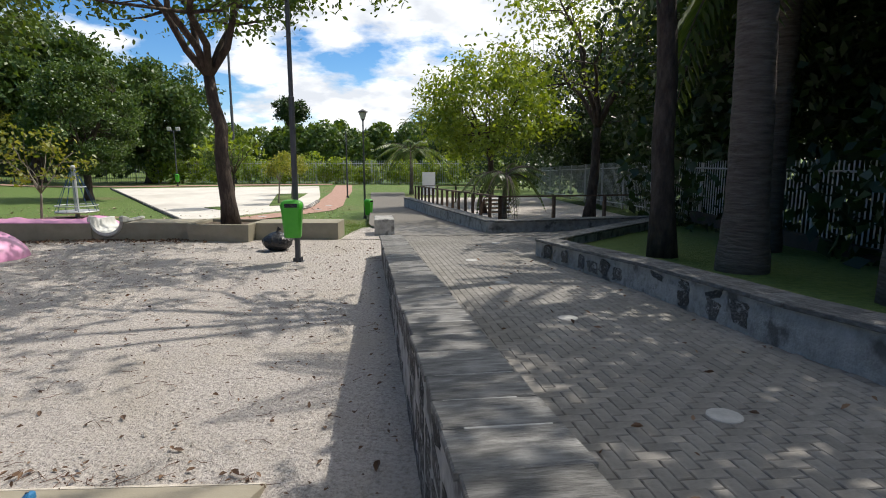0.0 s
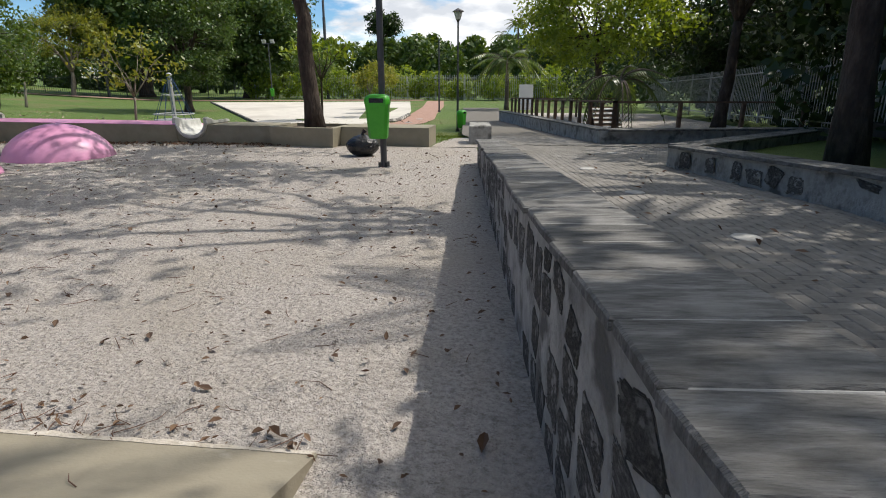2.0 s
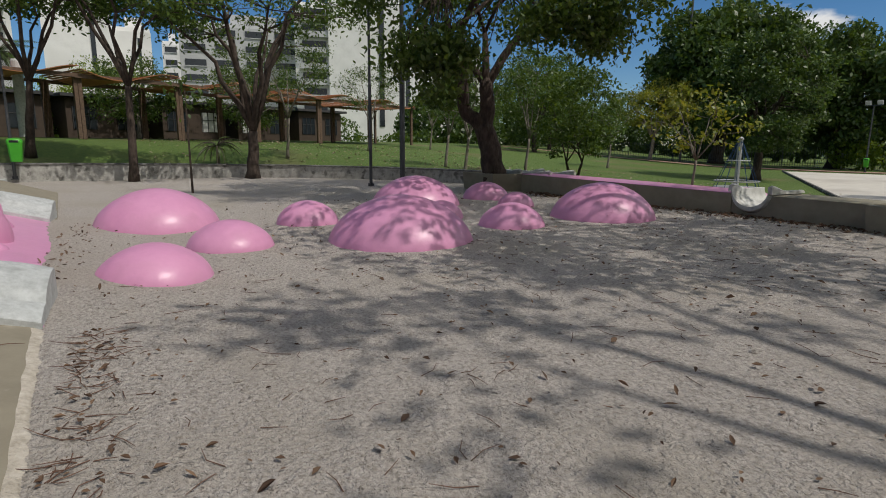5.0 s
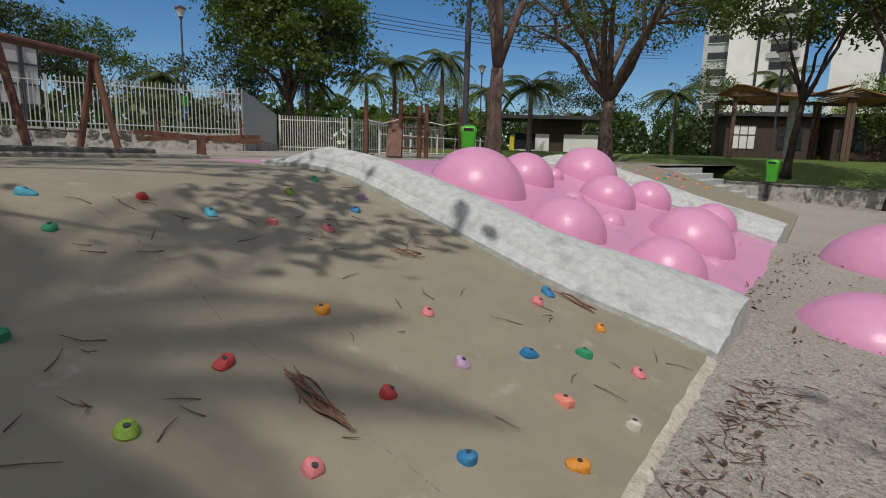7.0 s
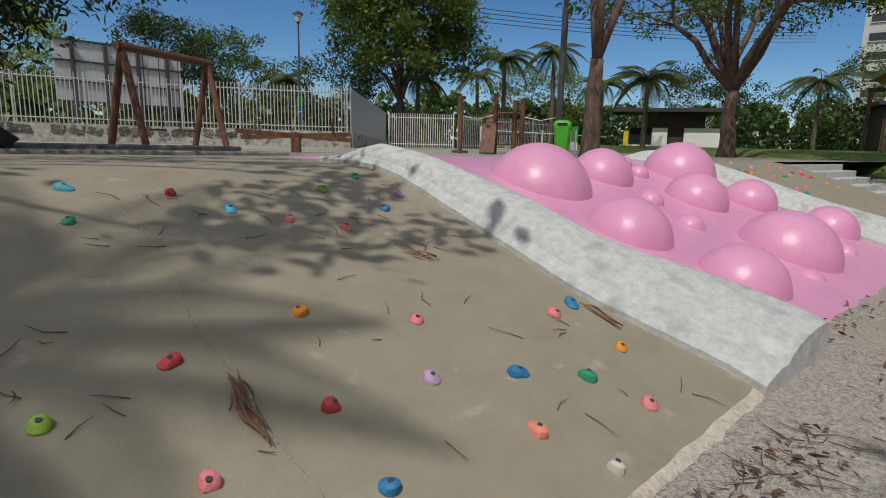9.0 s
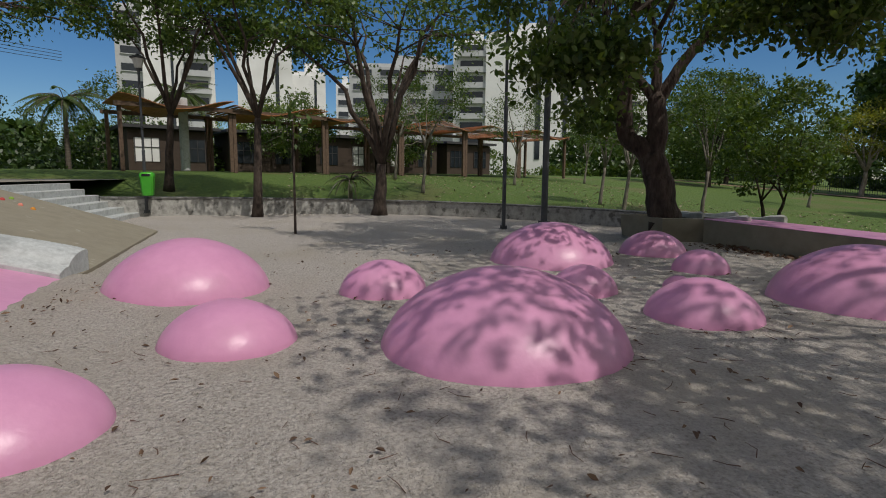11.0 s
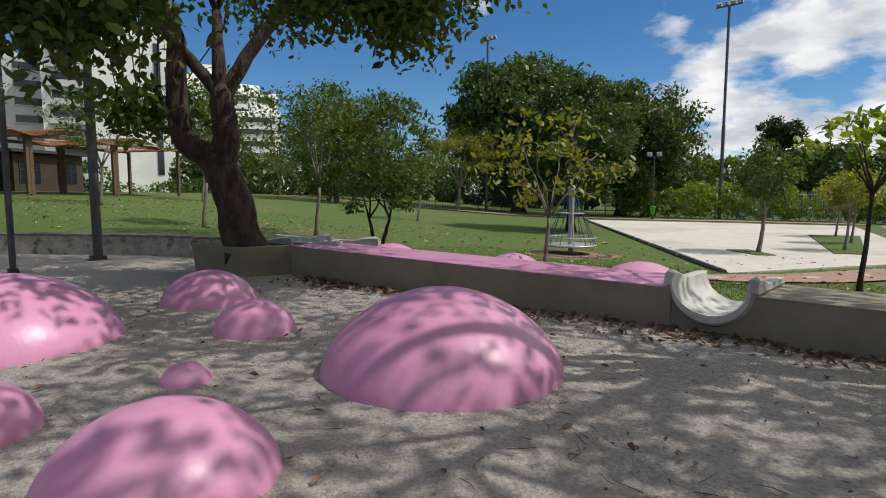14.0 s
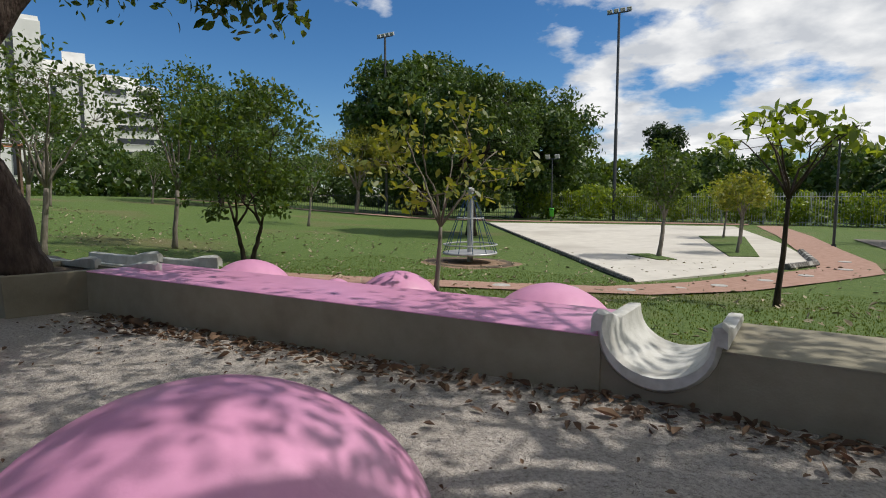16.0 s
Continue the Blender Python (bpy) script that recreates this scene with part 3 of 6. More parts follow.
def palm(name, label, at, height, r0, frond, nfrond, seed, lean=(0, 0), sag=1.0, leaf=None, trunk_mat=None, leaflets=26):
    """A ringed palm trunk under a crown of arching feathered fronds."""
    rng = np.random.default_rng(seed)
    t = thing(name, label, "palm tree", at)
    m = Mesh()
    n = 26
    m.tube([(lean[0] * (i / n) ** 2, lean[1] * (i / n) ** 2, height * i / n - (0.15 if i == 0 else 0)) for i in range(n + 1)],
           [r0 * (1.25 - 0.25 * min(1, i / 4) - 0.28 * i / n) * (1 + 0.035 * (i % 2)) for i in range(n + 1)], 14)
    part("trunk", m, trunk_mat or PALMBARK, t, "", "all")
    top = np.array((lean[0], lean[1], height))
    stalk = Mesh()
    P, A = [], []
    for k in range(nfrond):
        a = k * 2.399 + rng.uniform(-0.3, 0.3)
        el = rng.uniform(-0.25, 1.1)
        L = frond * rng.uniform(0.8, 1.1)
        pts = frond_points(L, sag * (1.25 - 0.5 * el), rng)
        ca, sa, ce, se = math.cos(a), math.sin(a), math.cos(el * 0.75), math.sin(el * 0.75)
        W = []
        for x, y, z in pts:
            X, Z = x * ce - z * se, x * se + z * ce
            W.append(np.array((X * ca, X * sa, Z)) + top)
        stalk.tube(W, [0.035 * (1 - 0.85 * i / len(W)) for i in range(len(W))], 5)
        for j in range(leaflets):
            f = (j + 1.5) / (leaflets + 1.5) * (len(W) - 1)
            i = min(int(f), len(W) - 2)
            c = W[i] + (W[i + 1] - W[i]) * (f - i)
            d = (W[i + 1] - W[i]); d = d / np.linalg.norm(d)
            side = np.cross(d, (0, 0, 1.0)); side = side / (np.linalg.norm(side) + 1e-6)
            ll = frond * 0.21 * math.sin(math.pi * min(0.97, (f / (len(W) - 1)) * 0.8 + 0.18))
            for s in (-1, 1):
                w = d * 0.55 + side * s * 0.85 + np.array((0, 0, -0.35))
                w = w / np.linalg.norm(w)
                P.append((c + w * ll * 0.5, w, ll))
    part("rachis", stalk, PALMBARK, t)
    n = len(P)
    v = np.empty((n, 4, 3))
    for i, (c, w, ll) in enumerate(P):
        s = np.cross(w, (0, 0, 1.0)); s = s / (np.linalg.norm(s) + 1e-6) * 0.034 * (frond / 2.2)
        v[i, 0], v[i, 1], v[i, 2], v[i, 3] = c - w * ll * 0.5, c + s, c + w * ll * 0.5 - np.array((0, 0, ll * 0.18)), c - s
    me = bpy.data.meshes.new("fronds")
    me.from_pydata(v.reshape(-1, 3).tolist(), [], [(4 * i, 4 * i + 1, 4 * i + 2, 4 * i + 3) for i in range(n)])
    me.materials.append(leaf or L_PALM)
    ob = new("fronds", me)
    ob.parent = t
    return t


# ---- long stone wall beside the path ----
WA = math.atan(0.137)
m = Mesh()
yy = frange(-3.0, 12.45, 40)
for side in (0.03, 0.45):
    m.sheet([[(wall_x(y) + side, y, -0.95) for y in yy], [(wall_x(y) + side, y, cap_z(y) - 0.04) for y in yy]])
m.sheet([[(wall_x(y) + 0.03, y, cap_z(y) - 0.04) for y in yy], [(wall_x(y) + 0.45, y, cap_z(y) - 0.04) for y in yy]])
for y in (yy[0], yy[-1]):
    m.f.append(tuple(range(len(m.v), len(m.v) + 4)))
    m.v += [(wall_x(y) + 0.03, y, -0.95), (wall_x(y) + 0.45, y, -0.95), (wall_x(y) + 0.45, y, cap_z(y) - 0.04), (wall_x(y) + 0.03, y, cap_z(y) - 0.04)]
wall_1 = structure("wall_1", m, MORTAR, "long rubble stone wall smeared with mortar, slab cap", "wall")
y = -3.0
random.seed(4)
while y < 12.3:
    ln = random.uniform(0.30, 0.46)
    mm = Mesh().slab((0, 0, 0), (0.5 + random.uniform(-0.012, 0.012), ln - 0.01, 0.038), 0, 0.008, 0.009)
    s = part("cap_slab", mm, SLAB, wall_1)
    yc = y + ln / 2
    s.matrix_basis = Matrix.Translation((wall_x(yc) + 0.24 + random.uniform(-0.006, 0.006), yc, cap_z(yc) - 0.019 + random.uniform(-0.004, 0.004))) @ Matrix.Rotation(WA + random.uniform(-0.012, 0.012), 4, "Z") @ Matrix.Rotation(-0.06, 4, "X")
    jl = random.uniform(0.3, 0.47)
    jm = Mesh().slab((random.uniform(-0.5, 0.5) * (0.47 - jl), 0, 0), (jl, random.uniform(0.008, 0.015), 0.034), 0, 0.003, 0.006)
    if random.random() < 0.65:
        j = part("joint", jm, WHITEJOINT, wall_1)
        j.matrix_basis = Matrix.Translation((wall_x(y + ln) + 0.24, y + ln, cap_z(y + ln) - 0.0165)) @ Matrix.Rotation(WA + random.uniform(-0.02, 0.02), 4, "Z") @ Matrix.Rotation(-0.06, 4, "X")
    y += ln


def rubble(w, h, flat=0.03):
    """One irregular stone that stands out of a wall's face, in the plane x, z; its outline is ragged where mortar laps over it."""
    c = [(sx * w * 0.5 * random.uniform(0.72, 1.05), sz * h * 0.5 * random.uniform(0.78, 1.05)) for sx, sz in ((1, -1), (1, 1), (-1, 1), (-1, -1))]
    if random.random() < 0.5:
        k = random.randrange(4)
        c[k] = (c[k][0] * 0.5, c[k][1] * 0.95)
    out, inn = [], []
    for k in range(4):
        a, b, d = c[k - 1], c[k], c[(k + 1) % 4]
        r = random.uniform(0.14, 0.3)
        for (u, v), f in ((((a[0] + b[0]) / 2, (a[1] + b[1]) / 2), 0.0), (a, r), (a, r * 0.35), (d, r * 0.35), (d, r)):
            x, z = (u, v) if f == 0.0 else (b[0] + (u - b[0]) * f, b[1] + (v - b[1]) * f)
            for e in (0, 1):
                q = 1.0 + random.uniform(-0.085, 0.085)
                ang = 0.05 * e
                xx, zz = (x * math.cos(ang) - z * math.sin(ang)) * q, (z * math.cos(ang) + x * math.sin(ang)) * q
                out.append((xx, 0.02, zz))
                inn.append((xx * 0.96, -flat * random.uniform(0.4, 1.0), zz * 0.96))
    m = Mesh()
    n = len(out)
    m.v = out + inn
    for k in range(n):
        j = (k + 1) % n
        m.f.append((k, j, n + j, n + k))
    m.f.append(tuple(n + k for k in range(n)))
    return m


def stone_face(wall, p0, p1, zlo, zhi, size=0.34, fill=0.75, seed=1, deep=0.022, limit=300):
    """Rubble stones on the face from p0 to p1 (seen from its right-hand side), between two heights given as functions of the way along."""
    random.seed(seed)
    shapes = [rubble(1, 1, 1.0).data("stone", STONE) for _ in range(14)]
    d = Vector((p1[0] - p0[0], p1[1] - p0[1], 0)); L = d.length; a = math.atan2(d.y, d.x)
    done = 0
    s = 0.0
    while s < L and done < limit:
        w = size * random.uniform(0.7, 1.3)
        f = (s + w / 2) / L
        z = zlo(f)
        while z < zhi(f) - 0.08 and done < limit:
            h = min(size * random.uniform(0.55, 1.05), zhi(f) - z)
            if random.random() < fill:
                ob = new("stone", random.choice(shapes))
                ob.parent = wall
                ww, hh = w * random.uniform(0.78, 1.0), h * random.uniform(0.8, 1.0)
                q = Vector((p0[0], p0[1], 0)) + d * min(1, f)
                ob.matrix_basis = Matrix.Translation((q.x, q.y, z + h / 2)) @ Matrix.Rotation(a, 4, "Z") @ Matrix.Rotation(random.uniform(-0.35, 0.35), 4, "Y") @ Matrix.Diagonal((ww, deep, hh, 1))
                done += 1
            z += h
        s += w


stone_face(wall_1, (wall_x(12.4) + 0.03, 12.4), (wall_x(0) + 0.03, 0.0), lambda f: -0.72, lambda f: cap_z(12.4 * (1 - f)) - 0.1, 0.34, 0.7, 5, 0.005)


# ---- low walls on the other side of the path ----
def low_wall(name, pts, ztop, zbase, width, label, seed, slab=0.45):
    """A rubble wall along pts with a cap of slabs."""
    random.seed(seed)
    m = Mesh()
    left, right = [], []
    for i, p in enumerate(pts):
        a, b = Vector(pts[max(0, i - 1)]), Vector(pts[min(len(pts) - 1, i + 1)])
        d = (b - a).normalized(); nn = Vector((-d.y, d.x))
        left.append(Vector(p) + nn * width / 2); right.append(Vector(p) - nn * width / 2)
    rings = [[(l.x, l.y, zbase(l.y)), (l.x, l.y, ztop(l.y) - 0.055), (r.x, r.y, ztop(r.y) - 0.055), (r.x, r.y, zbase(r.y))] for l, r in zip(left, right)]
    m.loft(rings)
    w = structure(name, m, MORTAR, label, "wall")
    for i in range(len(pts) - 1):
        a, b = Vector(pts[i]), Vector(pts[i + 1])
        L = (b - a).length; d = (b - a) / L
        n = max(1, round(L / slab))
        for k in range(n):
            c = a + d * (L * (k + 0.5) / n)
            s = part("cap_slab", Mesh().slab((0, 0, 0), (L / n - 0.008, width + 0.07, 0.05), 0, 0.007, 0.006), SLAB, w)
            s.matrix_basis = Matrix.Translation((c.x, c.y, ztop(c.y) - 0.028 + random.uniform(-0.003, 0.003))) @ Matrix.Rotation(math.atan2(d.y, d.x), 4, "Z") @ Matrix.Rotation(-math.atan2(ztop(b.y) - ztop(a.y), L), 4, "Y")
    return w


def rw_top(y):
    return 0.45 - 0.05 * y if y < 11.3 else -0.115 - 0.033 * (y - 11.3)


def rw_base(y):
    return -0.9


low_wall("wall_2", [(5.6, -3.5), (4.1, 2.0), (3.55, 4.0), (3.3, 5.0), (2.98, 7.5), (2.08, 11.3), (6.5, 17.0)], rw_top, rw_base, 0.38, "low rubble stone wall with a grey slab cap", 8)
for _i, (_a, _b) in enumerate((((1.89, 11.25), (2.79, 7.5)), ((2.79, 7.5), (3.11, 5.0)), ((3.11, 5.0), (3.92, 2.0)))):
    stone_face(bpy.data.objects["wall_2"], _a, _b, lambda f: path_z(_a[1] + (_b[1] - _a[1]) * f) + 0.02, lambda f: rw_top(_a[1] + (_b[1] - _a[1]) * f) - 0.08, 0.36, 0.6, 60 + _i, 0.012, 90)
w3t = lambda y: -0.27 - 0.03 * (y - 16.0)
low_wall("wall_3", [(7.3, 17.9), (1.45, 16.1), (-2.1, 33.0)], w3t, lambda y: -1.6, 0.36, "low rubble stone wall round the dog park", 9, 0.6)

# ---- paver path ----
def path_r(y):
    """East edge of the path."""
    return np.interp(y, (-3, 2, 4, 5, 7.5, 11.2, 12.0, 16, 20, 33, 47), (5.3, 3.85, 3.35, 3.12, 2.82, 1.9, 6.0, 6.0, 0.6, -2.2, -3.3))


bed = []
for y in frange(-3, 47, 60):
    l = wall_x(y) + 0.4 if y < 12.4 else np.interp(y, (12.4, 15.6, 19.6, 47), (-1.4, -1.35, -2.6, -6.0))
    bed.append([(l + (float(path_r(y)) + 0.1 - l) * k / 12, y, path_z(y) - 0.012) for k in range(13)])
pavement = structure("pavement", Mesh().sheet(bed), JOINT, "path of grey concrete pavers in herringbone", "pavement")

# ---- bench, planters and white gutters ----
def bench_y(x):
    """South face of the bench."""
    return 14.83 + 0.09 * (x + 9) * (1 if x < -9 else 0.15)


def bench_run(name, x0, x1, depth, mat_top, label):
    t = thing(name, label, "bench")
    m, c = Mesh(), Mesh()
    k = 8
    rings = []
    top = []
    for x in frange(x0, x1, k):
        y = bench_y(x)
        z = -0.2 + 0.012 * (-9 - x) * (1 if x < -9 else 0.2)
        rings.append([(x, y, -1.0), (x, y, z - 0.01), (x, y + depth, z - 0.01), (x, y + depth, -1.3)])
        top.append([(x, y - 0.006, z - 0.008), (x, y - 0.004, z), (x, y + 0.02, z + 0.008), (x, y + depth - 0.02, z + 0.008), (x, y + depth + 0.004, z), (x, y + depth + 0.004, z - 0.008)])
    m.loft(rings)
    part("body", m, KHAKI2, t, "olive painted concrete body")
    part("seat", Mesh().loft(top), mat_top, t, "", True)
    return t


bench_run("pink_bench", -16.0, -9.33, 1.05, PINK, "long olive concrete bench with a pink top")
bench_run("concrete_bench", -8.52, -6.72, 1.05, KHAKI2, "plain olive painted concrete bench")
bench_run("concrete_bench", -5.0, -2.8, 0.95, KHAKI2, "plain olive painted concrete bench")


def planter(label, corners, z0, z1, inner):
    """A square concrete tree planter with a thick rim and soil inside; walls lean out slightly."""
    cx, cy = sum(p[0] for p in corners) / 4, sum(p[1] for p in corners) / 4
    t = thing("tree_planter", label, "planter", (cx, cy, z0))
    q = [Vector((x - cx, y - cy)) for x, y in corners]
    h = z1 - z0
    rings = []
    for k, z in ((0.93, -0.25), (1.0, h - 0.012), (0.985, h), (1 - inner, h), (1 - inner - 0.02, h - 0.16)):
        rings.append([(p.x * k, p.y * k, z) for p in q])
    m = Mesh().loft(rings, False)
    part("wall", m, KHAKI2, t)
    part("soil", Mesh().prism([(p.x * 0.9, p.y * 0.9) for p in q], h - 0.3, h - 0.07), SOIL, t, "dark soil with fallen leaves")
    return t


planter("olive concrete planter round a tree trunk", [(-6.72, 14.6), (-5.02, 14.42), (-4.9, 15.75), (-6.6, 15.9)], -0.66, -0.2, 0.13)
planter("olive concrete planter round a leaning tree", [(-17.9, 13.2), (-16.36, 13.38), (-16.0, 14.75), (-17.7, 14.7)], -0.58, -0.12, 0.13)


def gutter(at, rz, label, length=1.1, r=0.40, deep=0.40):
    """A white cement trough across the bench, with thick rolled lips."""
    rings = []
    n = 16
    for s in (0.0, 0.04, 0.2, 0.35, 0.55, 0.8, 0.96, 1.0):
        pinch = 0.03 if s in (0.0, 1.0) else 0.0
        y = length * s
        ring = []
        for k in range(n + 1):
            a = math.pi * (1 + k / n)
            ring.append((math.cos(a) * (r + pinch), y, math.sin(a) * deep + pinch * 0.3))
        hn = 0.13 - 0.118 * ss(0.06, 0.42, s)
        ring += [(r + 0.015, y, hn * 0.7), (r + 0.07, y, hn - pinch), (r + 0.11, y, hn * 0.7 - pinch), (r + 0.115, y, -0.05)]
        for k in range(n + 1):
            a = math.pi * (2 - k / n)
            ring.append((math.cos(a) * (r + 0.075 - pinch), y, math.sin(a) * (deep + 0.075 - pinch) - 0.03))
        ring += [(-r - 0.115, y, -0.05), (-r - 0.11, y, hn * 0.7 - pinch), (-r - 0.07, y, hn - pinch), (-r - 0.015, y, hn * 0.7)]
        rings.append(ring)
    m = Mesh().loft(rings, False)
    w = len(rings[0])
    for o in (0, (len(rings) - 1) * w):
        q = [(k, k + 1, 2 * n + 5 - k - 1, 2 * n + 5 - k) for k in range(n)]
        q += [(n, n + 1, n + 2, n + 3, n + 4, n + 5), (0, 2 * n + 5, 2 * n + 6, 2 * n + 7, 2 * n + 8, 2 * n + 9)]
        m.f += [tuple(o + i for i in f) for f in q]
    g = part("cement_trough", m, PIPEM, None, "", True)
    g.matrix_basis = Matrix.Translation(at) @ Matrix.Rotation(rz, 4, "Z")
    return tagged(g, label, "trough", "troughs across the bench")


gutter((-8.92, 14.76, -0.12), 0.0, "white trowelled cement trough set into the bench", 1.12, 0.36, 0.34)
gutter((-16.6, 15.1, -0.12), 1.57, "white trowelled cement trough beyond the planter", 2.2)
gutter((-15.3, 15.25, -0.12), 1.57, "white trowelled cement trough beyond the planter", 2.2)


# ---- pink domes ----
def dome(x, y, z, r, h, label, group, tilt=0.0, n=36):
    prof = []
    R = (r * r + h * h) / (2 * h)
    a0 = math.asin(min(1, r / R)) if h < r else math.pi - math.asin(min(1, r / R))
    for k in range(13):
        a = a0 * (1 - k / 12.5)
        up = R * math.cos(a) - R + h
        prof.append((R * math.sin(a) * (1 + 0.04 * math.sin(math.pi * up / h) * (h < r * 0.9)), up))
    prof = [(prof[0][0] * 1.01, -0.15)] + prof
    d = part("pink_dome", Mesh().lathe(prof, n), PINK, None, "", "all")
    d.matrix_basis = Matrix.Translation((x, y, z)) @ Matrix.Rotation(tilt, 4, "X") @ Matrix.Rotation(x * 7, 4, "Z")
    return tagged(d, label, "dome", group)


SANDDOMES = [(-12.5, 4.02, 1.0, 0.66), (-8.34, 3.86, 0.59, 0.38), (-10.02, 4.86, 0.59, 0.37), (-11.9, 6.45, 0.56, 0.41), (-9.5, 7.25, 1.1, 0.68),
             (-14.0, 9.63, 1.07, 0.69), (-14.58, 12.0, 0.63, 0.45), (-12.63, 11.6, 0.44, 0.34), (-11.44, 8.98, 0.43, 0.35), (-9.97, 9.62, 0.60, 0.42),
             (-10.22, 12.02, 1.04, 0.70), (-11.43, 10.35, 0.2, 0.17)]
for x, y, r, h in SANDDOMES:
    dome(x, y, -0.665, r, h, ("large" if r > 0.8 else "small" if r < 0.5 else "middling") + " glossy pink dome rising from the sand", "domes in the sand")
for x, y, z, r, h in ((-17.05, 17.6, -0.87, 0.8, 0.53), (-13.75, 18.0, -0.9, 0.72, 0.53), (-10.8, 17.45, -0.86, 0.85, 0.60), (-15.35, 18.2, -0.9, 0.3, 0.25)):
    dome(x, y, z, r, h, "glossy pink dome on the lawn behind the bench", "domes on the lawn")
RAMPDOMES = [(-8.2, -0.33, -0.23, 0.65), (-8.01, 1.08, -0.12, 0.45), (-8.32, 2.07, -0.14, 0.43), (-9.72, -0.49, -0.07, 0.44), (-9.53, 0.42, -0.03, 0.17), (-11.23, -1.14, 0.01, 0.15), (-10.73, -0.53, -0.01, 0.16), (-12.05, -0.64, -0.07, 0.59), (-10.66, 0.4, -0.07, 0.44), (-9.31, 1.06, -0.07, 0.18), (-10.1, 1.79, -0.13, 0.57), (-11.97, 0.58, -0.03, 0.39), (-9.49, 2.25, -0.14, 0.18), (-12.46, 1.5, -0.07, 0.39), (-11.36, 2.04, -0.07, 0.15), (-12.95, 1.98, -0.1, 0.18), (-12.83, 0.77, -0.05, 0.17)]
for x, y, off, r in RAMPDOMES:
    dome(x, y - 0.29 * off, ramp_z(y - shear(x)) + off - min(0, off) * 0.0, r, r * 0.995, ("large" if r > 0.35 else "small") + " glossy pink ball set into the pink ramp", "balls on the pink ramp", -0.29, 28 if r > 0.3 else 18)

# ---- court, red path and planting islands ----
CZ = -1.36
structure("court", Mesh().prism([(-11.67, 25.4), (-9.4, 29.6), (-7.9, 32.2), (-8.0, 35.0), (-9.1, 41.8), (-12.6, 57.5), (-22.2, 55.6), (-31.2, 53.3)], CZ - 0.2, CZ + 0.03), COURT, "pale concrete play court", "court")
part_kerb = Mesh()
part_kerb.tube([(-11.8, 25.4, CZ + 0.03), (-31.4, 53.4, CZ + 0.03)], 0.09, 6)
structure("court_edge", part_kerb, STONE, "dark kerb along the court's lawn side", "kerb")
part_kerb = Mesh()
part_kerb.tube([(-8.5, 30.8, CZ + 0.05), (-7.75, 32.4, CZ + 0.05), (-8.2, 37.0, CZ + 0.05)], 0.13, 6)
structure("court_kerb", part_kerb, STONE, "dark curved kerb at the court's end", "kerb")


def band(pts, w, z):
    rows = []
    for i, p in enumerate(pts):
        a, b = Vector(pts[max(0, i - 1)]), Vector(pts[min(len(pts) - 1, i + 1)])
        d = (b - a).normalized(); nn = Vector((-d.y, d.x)) * w / 2
        rows.append([(p[0] + nn.x * k, p[1] + nn.y * k, z(p[0] + nn.x * k, p[1] + nn.y * k)) for k in (-1, -0.5, 0, 0.5, 1)])
    return rows


curve = [(-20, 17.6), (-16.5, 19.2), (-13.5, 21.3), (-11.3, 23.0), (-9.8, 25.8), (-8.2, 28.8), (-6.9, 31.2), (-6.9, 34), (-7.6, 39), (-8.6, 48), (-10.5, 60)]
structure("brick_path", Mesh().sheet(band(curve, 1.7, lambda x, y: max(terrain(x, y), -1.38) + 0.03)), REDPAVE, "reddish block-paved footpath", "path", True)
curve = [(-12, 61.5), (-20, 60.5), (-29, 58), (-40, 57), (-52, 54), (-64, 45), (-74, 30)]
structure("brick_path_far", Mesh().sheet(band(curve, 2.2, lambda x, y: terrain(x, y) + 0.05)), REDPAVE, "reddish block-paved footpath round the lawn", "path", True)
for pts, lab in (([(-13.77, 32.4), (-12.34, 31.0), (-11.8, 31.4), (-13.1, 33.0)], "a"), ([(-13.1, 44.6), (-10.9, 45.4), (-9.45, 34.0), (-10.4, 33.6)], "b")):
    structure("planting_island", Mesh().prism(pts, CZ - 0.1, CZ + 0.06), GRASS, "grass planting island in the court", "lawn")

# ---- stone wall round the west of the sand ----
WW = [(-25.0, -1.2), (-26.2, 1.5), (-26.9, 4.5), (-27.0, 7.5), (-25.8, 9.9), (-23.9, 12.0), (-21.6, 13.9), (-19.2, 14.9), (-17.6, 14.6)]
low_wall("wall_4", WW, lambda y: -0.12 + 0.02 * (8 - y) * (1 if y < 8 else 0.3), lambda y: -1.0, 0.4, "low dark rubble stone wall along the lawn", 21, 0.5)

